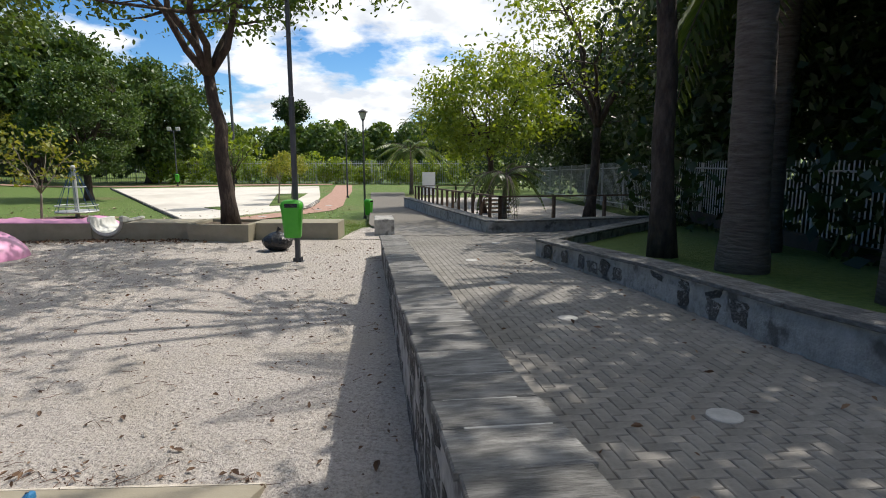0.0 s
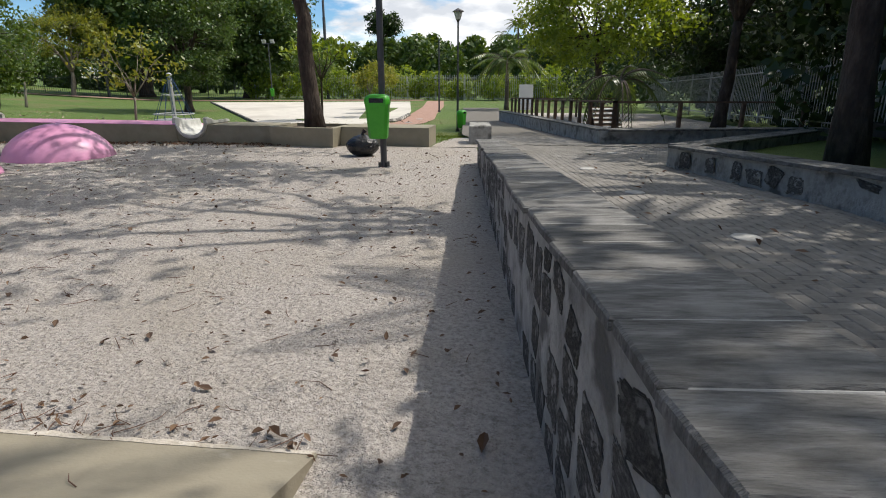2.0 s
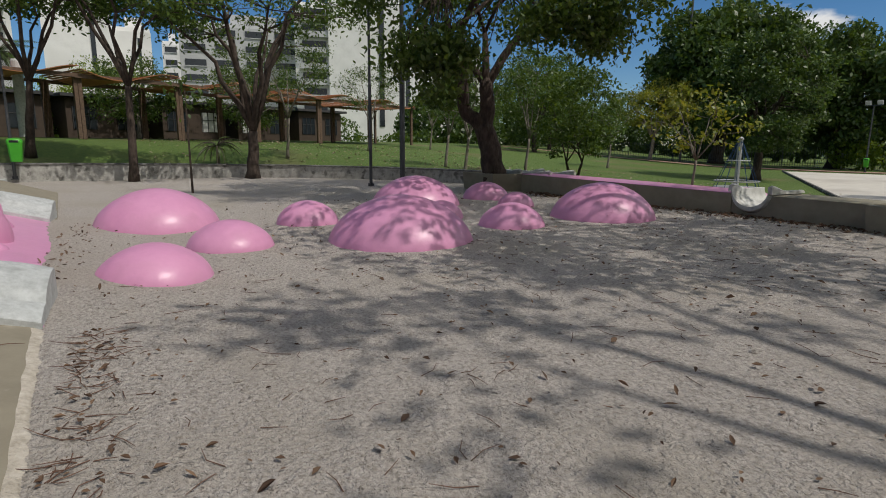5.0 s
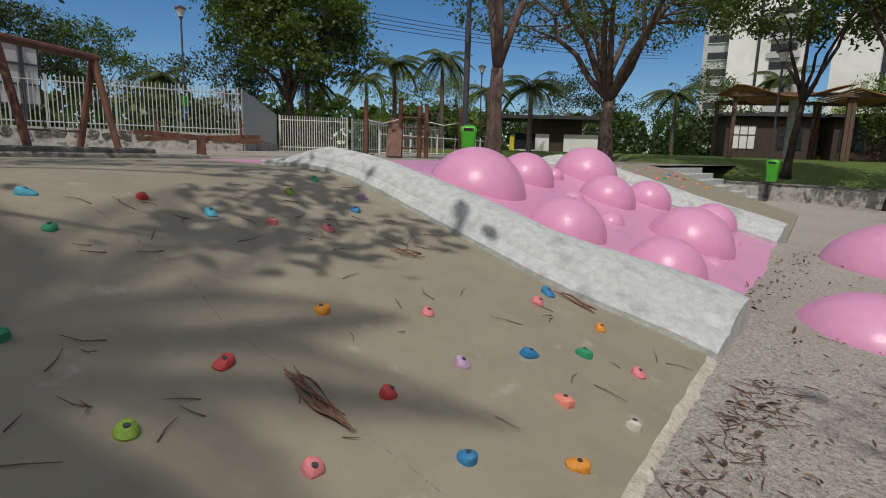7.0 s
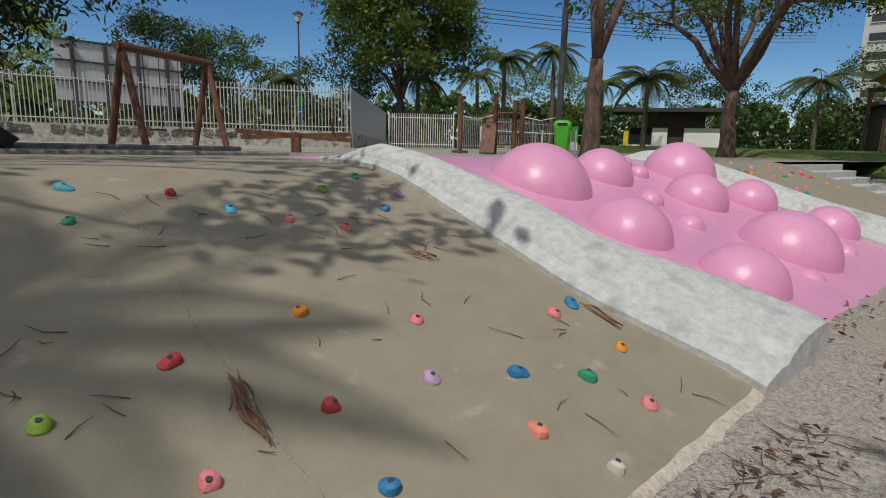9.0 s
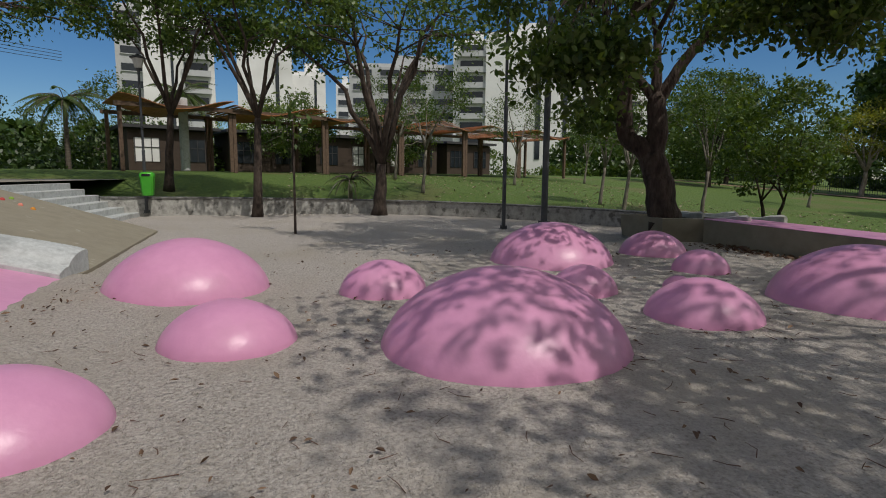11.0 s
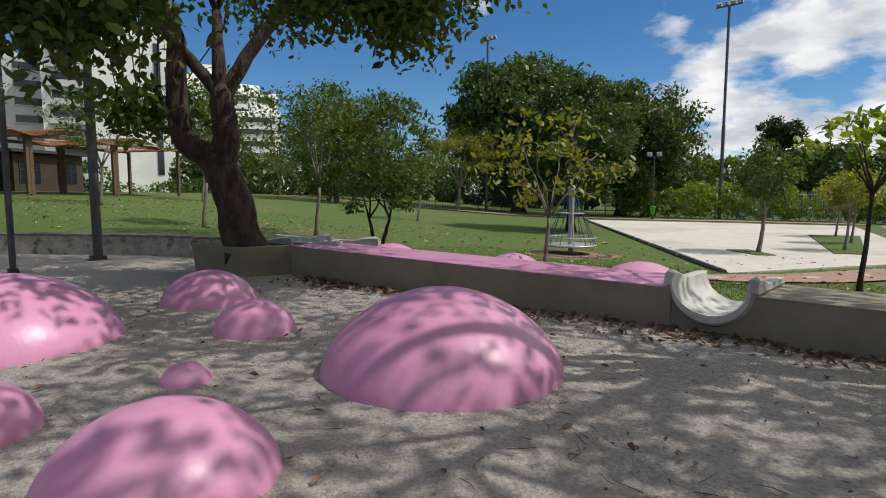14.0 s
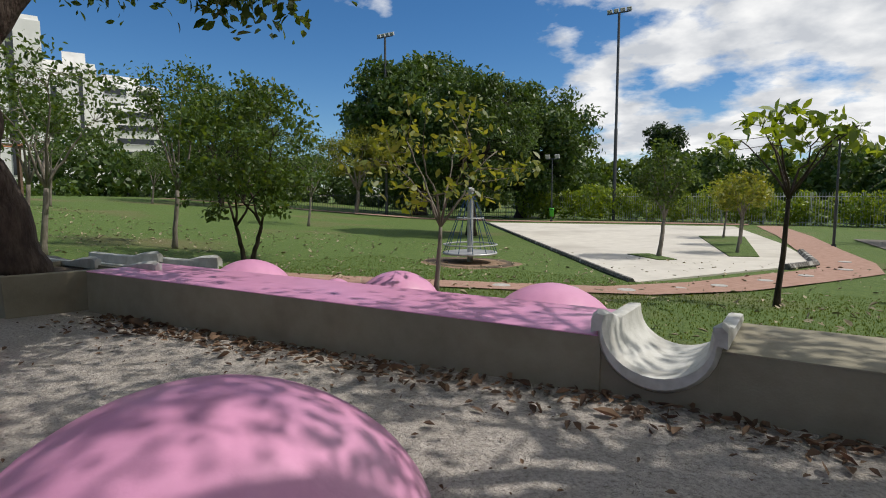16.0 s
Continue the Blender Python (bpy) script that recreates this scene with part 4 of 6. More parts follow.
# ---- planter trees ----
tree("broadleaf_tree", "tall tree with two limbs in a concrete planter", (-5.75, 15.2, -0.3), 8.9, 3.9, 5.4, 0.22, 3, L_MID, BARK, 8000, 0.2, (-0.35, 0), 6, 130, 0.4, 0.75, 0.55, 1, "tree", 0.3, 0.5, (0.3, -1.6))
tree("broadleaf_tree", "leaning dark-barked tree in a concrete planter", (-16.75, 13.75, -0.25), 9.8, 2.1, 5.6, 0.36, 14, L_MID, BARK, 18500, 0.21, (0, 0), 10, 180, 0.6, 0.5, 0.55, 1, "tree", 0.4, 0.5, (1.7, -0.6),
     [([(0.02, -0.02, -0.1), (-0.03, -0.06, 0.1), (-0.1, -0.17, 0.88), (-0.2, -0.38, 1.6)], 0.4, 0.3, False),
      ([(-0.18, -0.32, 1.4), (-0.26, -0.6, 1.75), (-0.42, -0.92, 2.05), (-0.45, -1.0, 2.9), (-0.43, -0.97, 3.7), (-0.5, -1.1, 4.3)], 0.25, 0.13, True),
      ([(-0.2, -0.36, 1.4), (-0.14, -0.3, 1.9), (-0.15, -0.3, 2.35), (-0.17, -0.32, 2.95)], 0.27, 0.2, False),
      ([(-0.17, -0.32, 2.8), (-0.38, -0.8, 3.45), (-0.2, -1.3, 3.8), (0.3, -2.0, 4.1)], 0.12, 0.07, True),
      ([(-0.17, -0.32, 2.8), (-0.2, -0.35, 3.6), (-0.5, -0.2, 4.4)], 0.14, 0.08, True),
      ([(-0.17, -0.32, 2.75), (0.04, 0.07, 3.55), (0.34, 0.55, 4.3), (0.9, 0.9, 4.9)], 0.15, 0.08, True)],
     [(2.3, -3.9, 2.8, 0.7, 0.8, 8), (2.7, -3.2, 2.6, 0.5, 0.8, 8), (0.6, -2.6, 3.4, 0.7, 0.8, 5), (2.2, 0.2, 3.8, 0.9, 0.9, 11), (3.2, 0.9, 3.75, 0.8, 0.8, 11), (2.4, 1.3, 3.6, 0.7, 0.9, 9), (-0.9, -1.3, 2.2, 0.35, 0.5, 6)])
# trees at the west wall and beyond
tree("street_tree", "spreading thin-leaved tree at the wall", (-26.0, 7.9, -0.66), 9.0, 1.9, 5.0, 0.27, 5, L_MID, BARK, 2700, 0.22, (0.1, 0.1), 9, 95, 0.5, 0.4, 0.5)
tree("street_tree", "slender thin-leaved tree at the wall", (-25.4, 3.6, -0.66), 9.0, 3.4, 4.0, 0.17, 6, L_MID, BARK, 5000, 0.22, (-0.3, 0.1), 6, 90, 0.5, 0.5, 0.5)
tree("street_tree", "slender tree on the upper ground", (-27.5, 0.3, 0.3), 8.6, 2.6, 3.8, 0.16, 7, L_MID, BARK, 5000, 0.22, (0.5, 0.3), 6, 80, 0.55, 0.5, 0.5)
tree("large_tree", "broad old tree with pale spreading limbs", (-27.0, -6.8, 0.5), 11.0, 2.7, 7.6, 0.34, 9, L_MID, BARKB, 8000, 0.24, (0.2, 0.1), 13, 190, 0.42, 0.75, 0.55)
tree("large_tree", "forked dark-barked tree behind the pink ramp", (-15.9, -5.3, 0.5), 10.5, 2.6, 5.0, 0.27, 10, L_MID, BARKB, 5500, 0.24, (0.1, 0.1), 3, 80, 0.4, 0.3, 0.6)
tree("round_tree", "dense round tree behind the fence", (-23.5, -25.5, 0.2), 12.0, 3.2, 4.6, 0.35, 11, L_MID, BARK, 14000, 0.34, (0, 0), 6, 120, 0.9, 0.7, 0.65)
tree("leaning_tree", "massive leaning dark trunk with drooping foliage", (-2.9, -5.0, 0.5), 5.8, 2.6, 3.2, 0.5, 12, L_DARK, BARK, 12000, 0.16, (1.8, -0.3), 6, 130, 0.5, 0.95, 0.42, 1, "tree", 0.5, 0.3, (-1.6, -0.4), (), [(-1.4, 0.7, 2.0, 0.35, 0.9, 14), (-0.4, 0.6, 1.6, 0.4, 1.2, 22), (0.4, 0.6, 0.9, 0.5, 1.7, 26), (-2.2, 0.5, 2.5, 0.4, 0.8, 12)])
for x, y, h, s in ((-30.2, 7.1, 1.9, 0.8), ):
    palm("young_palm", "small young palm on the lawn", (x, y, terrain(x, y)), 0.9, 0.09, 1.3, 14, 31, leaflets=18)
young = ((-31.0, 10.5, 6.0, 2.2, 33, L_MID), (-37.4, 17.3, 5.6, 2.2, 34, L_MID), (-28.0, 18.0, 5.0, 1.4, 35, L_MID), (-44, 25.2, 5.0, 1.8, 36, L_MID), (-24.95, 20.9, 5.6, 1.5, 37, L_MID),
         (-33.2, 34.5, 5.2, 1.8, 38, L_MID), (-52, 35.7, 4.2, 1.6, 39, L_MID), (-24.1, 16.9, 5.2, 2.0, 40, L_MID), (-37, 10, 6, 2.4, 41, L_MID))
for x, y, h, s, sd, lf in young:
    tree("young_tree", "slender young tree on the lawn", (x, y, terrain(x, y)), h, h * 0.33, s, 0.085, sd, lf, BARKL, 1250, 0.17, (0.15, 0.1), 5, 45, 0.75, 0.6, 0.36)
tree("bushy_tree", "bushy dark green tree with several stems", (-21.6, 21.1, terrain(-21.6, 21.1)), 5.2, 1.0, 1.95, 0.1, 51, L_MID, BARK, 3700, 0.19, (0.1, 0), 6, 70, 1.05, 0.85, 0.36, 2)
tree("young_tree", "sparse young tree with yellowish leaves", (-13.65, 19.0, -0.87), 3.6, 1.2, 1.45, 0.05, 52, L_YELLOW, BARKL, 330, 0.19, (0.1, 0), 6, 34, 0.8, 0.75, 0.26, 1)
tree("young_tree", "young tree with large drooping light leaves", (-8.45, 22.6, -1.17), 3.55, 2.0, 1.4, 0.055, 53, L_LIGHT, BARK, 170, 0.29, (0.1, 0), 7, 26, 0.3, 0.5, 0.2, 1, "tree", 0.8, 0.45)
tree("young_tree", "young tree on the court's planting island", (-12.6, 32.2, CZ), 4.0, 1.4, 1.0, 0.09, 54, L_MID, BARKL, 1500, 0.2, (0.15, 0.1), 5, 40, 1.1, 0.8, 0.3)
for x, y, sd in ((-11.8, 44.0, 55), (-10.3, 35.2, 56), (-10.6, 39.5, 57)):
    tree("young_tree", "yellowish sapling on the court's planting island", (x, y, CZ), 3.2, 1.4, 0.9, 0.06, sd, L_YELLOW, BARKL, 900, 0.2, (0.1, 0.1), 5, 26, 0.9, 0.7, 0.28)
tree("conifer_tree", "tall layered dark tree by the merry-go-round", (-24.5, 39.0, -1.3), 9.0, 3.0, 3.5, 0.28, 58, L_WOOD, BARK, 15000, 0.3, (0, 0), 7, 120, 1.1, 0.9, 0.5)
tree("lawn_tree", "yellow-green tree at the edge of the lawn", (-49.0, 56.5, -0.95), 9.0, 2.5, 4.2, 0.25, 59, L_YELLOW, BARKL, 6000, 0.3, (0.3, 0), 7, 90, 0.7, 0.6, 0.6)
tree("giant_tree", "huge dark round-crowned tree beyond the lawn", (-48, 67, -1.3), 18.8, 6.0, 8.6, 0.8, 60, L_WOOD, BARK, 26000, 0.8, (0, 0), 9, 260, 0.85, 0.95, 1.2)
tree("giant_tree", "tall dark tree beyond the lawn", (-34, 66, -1.3), 13.5, 4.0, 6.8, 0.6, 61, L_WOOD, BARK, 17000, 0.65, (0, 0), 9, 180, 0.85, 0.95, 1.0)
tree("lawn_tree", "dense mid green tree beyond the lawn", (-52, 42, -0.3), 11, 3, 5.0, 0.3, 62, L_MID, BARK, 9000, 0.34, (0, 0), 7, 110, 0.9, 0.9, 0.7)
tree("lawn_tree", "dense mid green tree beyond the lawn", (-62, 52, -0.3), 11, 3, 5.5, 0.3, 63, L_MID, BARK, 9000, 0.36, (0, 0), 7, 110, 0.9, 0.9, 0.7)

# lone crowns on the skyline
tree("skyline_tree", "tall dark round tree rising over the woods", (-27.5, 104, -1.3), 13.6, 7, 2.7, 0.4, 64, L_DARK, BARK, 3000, 0.6, (0, 0), 6, 60, 0.9, 0.95, 0.6)
palm("skyline_palm", "tall coconut palm on the skyline", (-6.8, 104, -1.3), 8.9, 0.2, 2.8, 18, 65, (0.3, 0), 1.1, leaflets=16)
palm("skyline_palm", "tall coconut palm on the skyline", (-3.6, 103, -1.3), 10.6, 0.2, 2.9, 18, 66, (-0.3, 0), 1.1, leaflets=16)

# east side: palms in the bed, and trees behind the white fence
palm("royal_palm", "thick-trunked palm in the shaded bed", (4.55, 8.4, -0.25), 6.7, 0.31, 2.3, 14, 71, (-0.25, 0), 1.0)
# palm trunk given an unseen broad-leaved crown, set off north-west to dapple the sand
tree("broadleaf_tree", "tall dark palm trunk with a broad-leaved shade crown added over the path", (4.0, 10.1, -0.3), 12.6, 6.3, 4.3, 0.22, 72, L_MID, BARK, 1000, 0.3, (-0.3, 0.1), 5, 38, 0.42, 0.7, 0.5, 1, "tree", 0.3, 0.5, (-2.3, 2.0))
palm("royal_palm", "dark palm in the shaded bed", (6.3, 10.9, -0.3), 5.5, 0.26, 4.0, 20, 73, (0.2, 0.1), 1.2)
palm("royal_palm", "dark palm in the shaded bed", (5.2, 6.0, -0.2), 13.0, 0.3, 2.5, 17, 74, (-0.6, 0), 1.0)
tree("broadleaf_tree", "light green tree with bare spreading limbs", (5.6, 21.5, -0.8), 9.5, 3.4, 4.2, 0.22, 75, L_LIGHT, BARK, 3000, 0.24, (0.2, 0), 7, 110, 0.7, 0.6, 0.6)
tree("broadleaf_tree", "leafy green tree over the dog park", (2.6, 31.0, -1.2), 8.0, 2.6, 3.7, 0.22, 76, L_LIGHT, BARK, 7000, 0.3, (0, 0), 7, 120, 0.75, 0.8, 0.7)
palm("fan_palm", "young palm at the dog park", (2.3, 21.0, -0.8), 1.6, 0.1, 2.0, 16, 77, leaflets=20)
palm("coconut_palm", "feathery palm beyond the path", (-2.5, 45.0, -1.3), 3.2, 0.16, 3.2, 18, 78, leaflets=22)
for x, y, h, s, sd in ((9.0, 5.2, 11.4, 4.7, 87), (11.3, 11.5, 9.0, 4.2, 88), (9.0, 15.5, 9.0, 4.0, 89), (12, 8, 10, 6, 81), (13, 16, 11, 6, 82), (11.5, 24, 10, 5.5, 83), (15, 30, 11, 6, 84), (12.5, 0, 11, 6, 85), (9, 36, 9, 5, 86)):
    tree("fence_tree", "dense dark tree behind the white fence", (x, y, -0.6), h, 3, s, 0.35, sd, L_DARK, BARK, 9000, 0.32, (0, 0), 7, 110, 0.8, 1.0, 0.8)

tree("overhanging_tree", "broad-leaved tree overhanging the top of the ramp", (2.3, -1.6, 0.0), 7.8, 3.2, 2.6, 0.16, 79, L_MID, BARK, 480, 0.3, (-0.3, 0.3), 6, 25, 0.4, 0.6, 0.4, 1, "tree", 0.3, 0.5, (-3.0, 2.4))

# ---- far woods all round, as one mass of foliage ----
def woods(name, label, line, leaf, seed, size, per, hmin, hmax, depth, step=3.2):
    rng = np.random.default_rng(seed)
    P = []
    for i in range(len(line) - 1):
        a, b = np.array(line[i]), np.array(line[i + 1])
        L = np.linalg.norm(b - a); n = int(L / step)
        for k in range(n):
            c = a + (b - a) * (k + rng.uniform(0, 1)) / n
            d = np.array((b - a)[::-1]) / L * np.array((-1, 1)) * rng.uniform(-depth, depth)
            h = rng.uniform(hmin, hmax); r = rng.uniform(2.2, 4.0) * hmax / 9
            q = rng.normal(size=(per, 3)); q /= np.linalg.norm(q, axis=1)[:, None]
            q *= rng.uniform(0.75, 1.08, per)[:, None]
            z0 = -1.4
            P.append(np.stack([c[0] + d[0] + q[:, 0] * r, c[1] + d[1] + q[:, 1] * r, z0 + h * 0.55 + q[:, 2] * h * 0.5], 1))
    P = np.concatenate(P)
    ob = new(name, leaf_mesh(name, P, size, leaf, 0.4, 0.6, rng))
    return tagged(ob, label, "woods", "", "stuff")


woods("far_woods", "dense green woodland beyond the fence", [(-80, 84), (-40, 88), (0, 84), (30, 76)], L_WOOD, 91, 0.7, 1300, 5.0, 7.6, 5)
woods("far_hill_woods", "lighter wooded rise on the horizon", [(-75, 112), (-20, 120), (45, 112)], L_MID, 92, 1.1, 1000, 7.5, 10, 8)
woods("hedge", "overgrown green hedge on the far fence", [(-34, 66), (-2, 63.5), (8, 60)], L_LIGHT, 93, 0.36, 330, 1.9, 3.6, 1.2, 0.9)
woods("west_shrubs", "shrubs and small trees along the street", [(-47, -6), (-53, 2)], L_MID, 94, 0.3, 700, 3.5, 5.5, 2)
woods("street_thicket", "dark green thicket along the street", [(-33, -27), (-43, -19), (-50, -8), (-56, 4)], L_DARK, 103, 0.36, 700, 3.6, 5.6, 1.6, 2.0)
woods("garden_shrubs", "leafy shrubs behind the pavilions", [(-50, -2), (-58, 12), (-64, 34)], L_MID, 99, 0.4, 420, 3.0, 5.5, 1.5, 2.2)
woods("east_thicket", "dark thicket behind the white fence", [(9.3, -4), (9.3, 40), (4, 56)], L_DARK, 95, 0.34, 900, 4, 6, 1.0)
woods("east_back_thicket", "dark thicket deeper behind the white fence", [(13.0, -6), (13.0, 42)], L_DARK, 104, 0.5, 420, 5, 8, 1.5, 2.4)
woods("north_west_woods", "dark woodland beyond the lawn", [(-84, 84), (-76, 58), (-74, 36)], L_WOOD, 96, 0.7, 1300, 7, 10, 3)
woods("outer_woods", "dark trees closing the horizon", [(60, 76), (34, 40), (24, 20), (22, -8), (14, -40), (-20, -62), (-70, -50), (-100, -10), (-150, 60)], L_WOOD, 98, 1.3, 420, 6, 9, 4)
woods("south_woods", "trees along the street behind the fence", [(-34, -30), (-18, -36), (-4, -34), (10, -28)], L_MID, 97, 0.5, 300, 3, 6, 4)


# ---- poles, lamps and bins ----
def pole(name, label, at, h, r, top="none"):
    t = thing(name, label, "lamp post" if top != "none" else "pole", at)
    m = Mesh().tube([(0, 0, 0), (0, 0, h * 0.45), (0, 0, h * 0.45 + 0.02), (0, 0, h)], [r, r, r * 0.8, r * 0.75], 12)
    part("shaft", m, POLE, t)
    b = Mesh().box((0, 0, 0.01), (r * 4, r * 4, 0.02))
    for a in range(4):
        b.box((0, 0, 0), (0.008, r * 1.3, 0.1), m=Matrix.Rotation(a * math.pi / 2 + 0.78, 4, "Z") @ Matrix.Translation((0, r * 1.3, 0.06)))
    part("base_plate", b, POLE, t)
    if top == "lantern":
        m = Mesh().lathe([(0.05, 0), (0.06, 0.05), (0.1, 0.1)], 10, (0, 0, h - 0.02))
        part("neck", m, POLE, t)
        part("lantern_glass", Mesh().lathe([(0.10, 0.0), (0.19, 0.30)], 6, (0, 0, h + 0.08)), LAMPG, t, "clear lantern glass")
        part("lantern_roof", Mesh().lathe([(0.25, 0.0), (0.24, 0.04), (0.08, 0.12), (0.02, 0.15)], 6, (0, 0, h + 0.38)), ROOFD, t, "dark lantern roof")
    if top == "flood":
        m = Mesh().box((0, 0, h), (2.2, 0.1, 0.1))
        part("crossbar", m, POLE, t)
        for k in range(4):
            f = Mesh().box((0, 0, 0), (0.42, 0.22, 0.34), m=Matrix.Translation((-0.9 + 0.6 * k, 0.1, h + 0.25)) @ Matrix.Rotation(0.5, 4, "X"))
            part("floodlight", f, GALV, t)
    if top == "twin":
        part("crossbar", Mesh().box((0, 0, h), (1.2, 0.07, 0.07)), POLE, t)
        for s in (-0.45, 0.45):
            part("floodlight", Mesh().box((0, 0, 0), (0.4, 0.14, 0.36), m=Matrix.Translation((s, 0, h + 0.2)) @ Matrix.Rotation(0.4, 4, "X")), GALV, t)
    return t


def bin_(at, rz, label):
    """A green pole-mounted litter bin: tapering body, hooded lid with two mouths, hinge and bracket."""
    t = thing("litter_bin", label, "litter bin", at, rz, "green litter bins")
    rings = []
    for z, k in ((0.0, 0.76), (0.03, 0.82), (0.55, 1.0), (0.58, 1.04), (0.60, 1.04)):
        w, d, c = 0.2 * k, 0.155 * k, 0.05
        rings.append([(w - c, -d, z), (w, -d + c, z), (w, d - c, z), (w - c, d, z), (-w + c, d, z), (-w, d - c, z), (-w, -d + c, z), (-w + c, -d, z)])
    part("body", Mesh().loft(rings), GREEN, t, "", True)
    rings = []
    for z, k, g in ((0.602, 1.06, 1), (0.66, 1.06, 1), (0.72, 0.95, 0.9), (0.755, 0.7, 0.62), (0.765, 0.4, 0.3)):
        w, d, c = 0.205 * k, 0.16 * g, 0.05 * k
        rings.append([(w - c, -d, z), (w, -d + c, z), (w, d - c, z), (w - c, d, z), (-w + c, d, z), (-w, d - c, z), (-w, -d + c, z), (-w + c, -d, z)])
    lid = part("lid", Mesh().loft(rings), GREEN, t, "", True)
    part("mouth", Mesh().box((0, -0.163, 0.66), (0.25, 0.01, 0.075)), BLACKBAG, lid, "dark mouth under the hood")
    part("bracket", Mesh().box((0, 0.19, 0.36), (0.1, 0.08, 0.3)), POLE, t)
    return t


pole("lamp_post", "tall dark grey steel pole in the sand", (-3.05, 11.65, -0.67), 7.5, 0.06)
bin_((-3.06, 11.38, -0.1), 0.1, "green plastic litter bin on a dark pole")
pole("lamp_post", "dark lamp post with a lantern head", (-3.75, 27.0, -1.38), 4.6, 0.05, "lantern")
bin_((-3.55, 26.85, -1.2), 1.2, "green plastic litter bin on a lamp post")
pole("lamp_post", "slim dark steel pole in the sand", (-19.9, 10.75, -0.67), 7.5, 0.055)
pole("lamp_post", "thick dark steel pole at the wall", (-21.3, 12.55, -0.67), 9.0, 0.1)
pole("lamp_post", "dark lamp post beside the steps", (-25.3, 0.1, -0.5), 4.6, 0.05, "lantern")
bin_((-25.0, 0.25, 0.1), 1.57, "green plastic litter bin on a lamp post")
pole("flood_mast", "tall floodlight mast beyond the lawn", (-47.7, 60.1, -1.3), 19.5, 0.16, "flood")
pole("flood_mast", "tall floodlight mast at the court", (-23.6, 64.5, -1.4), 19.2, 0.16, "flood")
pole("flood_mast", "short twin floodlight post by the court", (-27.5, 58.6, -1.35), 5.6, 0.07, "twin")
bin_((-27.4, 58.4, -0.9), 0.3, "green plastic litter bin by the court")
pole("lamp_post", "street lamp behind the fence", (-14.2, -19.8, 0.4), 5.4, 0.05, "lantern")
pole("lamp_post", "lamp post near the white kiosk", (-30.0, -16.0, 0.5), 4.8, 0.05, "lantern")
pole("lamp_post", "tall dark pole by the climbing frame", (-14.6, -5.35, 0.55), 8.0, 0.08)
bin_((-14.45, -5.1, 0.72), 2.2, "green plastic litter bin on a tall pole")
pole("lamp_post", "slim dark lamp post by the path", (-7.0, 41.4, -1.38), 4.8, 0.06)

# ---- small structures near the wall's end ----
m = Mesh().slab((0, 0, 0.16), (0.55, 1.15, 0.62), 0, 0.02, 0.015)
s = structure("end_block", m, MORTAR, "squat rendered stone block at the end of the wall", "block")
s.matrix_basis = Matrix.Translation((-1.72, 16.3, -0.68)) @ Matrix.Rotation(0.12, 4, "Z")

# bench section under the trough, with a rounded cut
m = Mesh()
poly = [(-9.34, -1.0), (-8.5, -1.0), (-8.5, -0.2)] + [(-8.92 + 0.41 * math.cos(a), -0.12 + 0.46 * math.sin(a)) for a in frange(-0.2, -math.pi + 0.2, 16)] + [(-9.34, -0.2)]
y0, y1 = bench_y(-8.92), bench_y(-8.92) + 1.05
m.loft([[(x, y0, z) for x, z in poly], [(x, y1, z) for x, z in poly]])
tagged(part("bench_cradle", m, KHAKI2), "olive concrete cradle holding the white trough", "bench")

# ---- black rubbish bag ----
m = Mesh()
rng = np.random.default_rng(5)
rings = []
for i in range(13):
    f = i / 12
    rr = 0.30 * math.sin(math.pi * min(1, f * 0.93 + 0.04)) ** 0.55 * (1 if f < 0.8 else 1 - (f - 0.8) * 1.6)
    rings.append([(rr * (1.05 + 0.16 * noise.noise((k * 0.9, i * 0.6, 2))) * math.cos(2 * math.pi * k / 22) * 1.1, rr * (1 + 0.16 * noise.noise((k * 0.9, i * 0.6, 7))) * math.sin(2 * math.pi * k / 22), 0.46 * f) for k in range(22)])
m.loft(rings)
bag = thing("rubbish_bag", "tied black plastic rubbish bag on the sand", "rubbish bag", (-3.9, 13.1, -0.67))
part("sack", m, BLACKBAG, bag, "", "all")
part("knot", Mesh().tube([(0, 0, 0.44), (0.02, 0, 0.5), (0.06, 0.02, 0.55)], [0.03, 0.025, 0.06], 8), BLACKBAG, bag)

# ---- thin dead stems in the sand ----
for x, y, h, lx in ((-19.3, 5.1, 2.9, -0.25),):
    t = thing("sapling", "thin dark sapling stem standing in the sand", "sapling", (x, y, -0.67))
    part("stem", Mesh().tube([(0, 0, -0.1), (lx * 0.3, 0, h * 0.4), (lx, 0, h)], [0.035, 0.028, 0.012], 7), BARK, t)
    rng = np.random.default_rng(8)
    ob = new("leaves", leaf_mesh("leaves", rng.normal(size=(70, 3)) * np.array((0.22, 0.22, 0.35)) + np.array((lx, 0, h)), 0.2, L_MID, 0.6, 0.5, rng))
    ob.parent = t

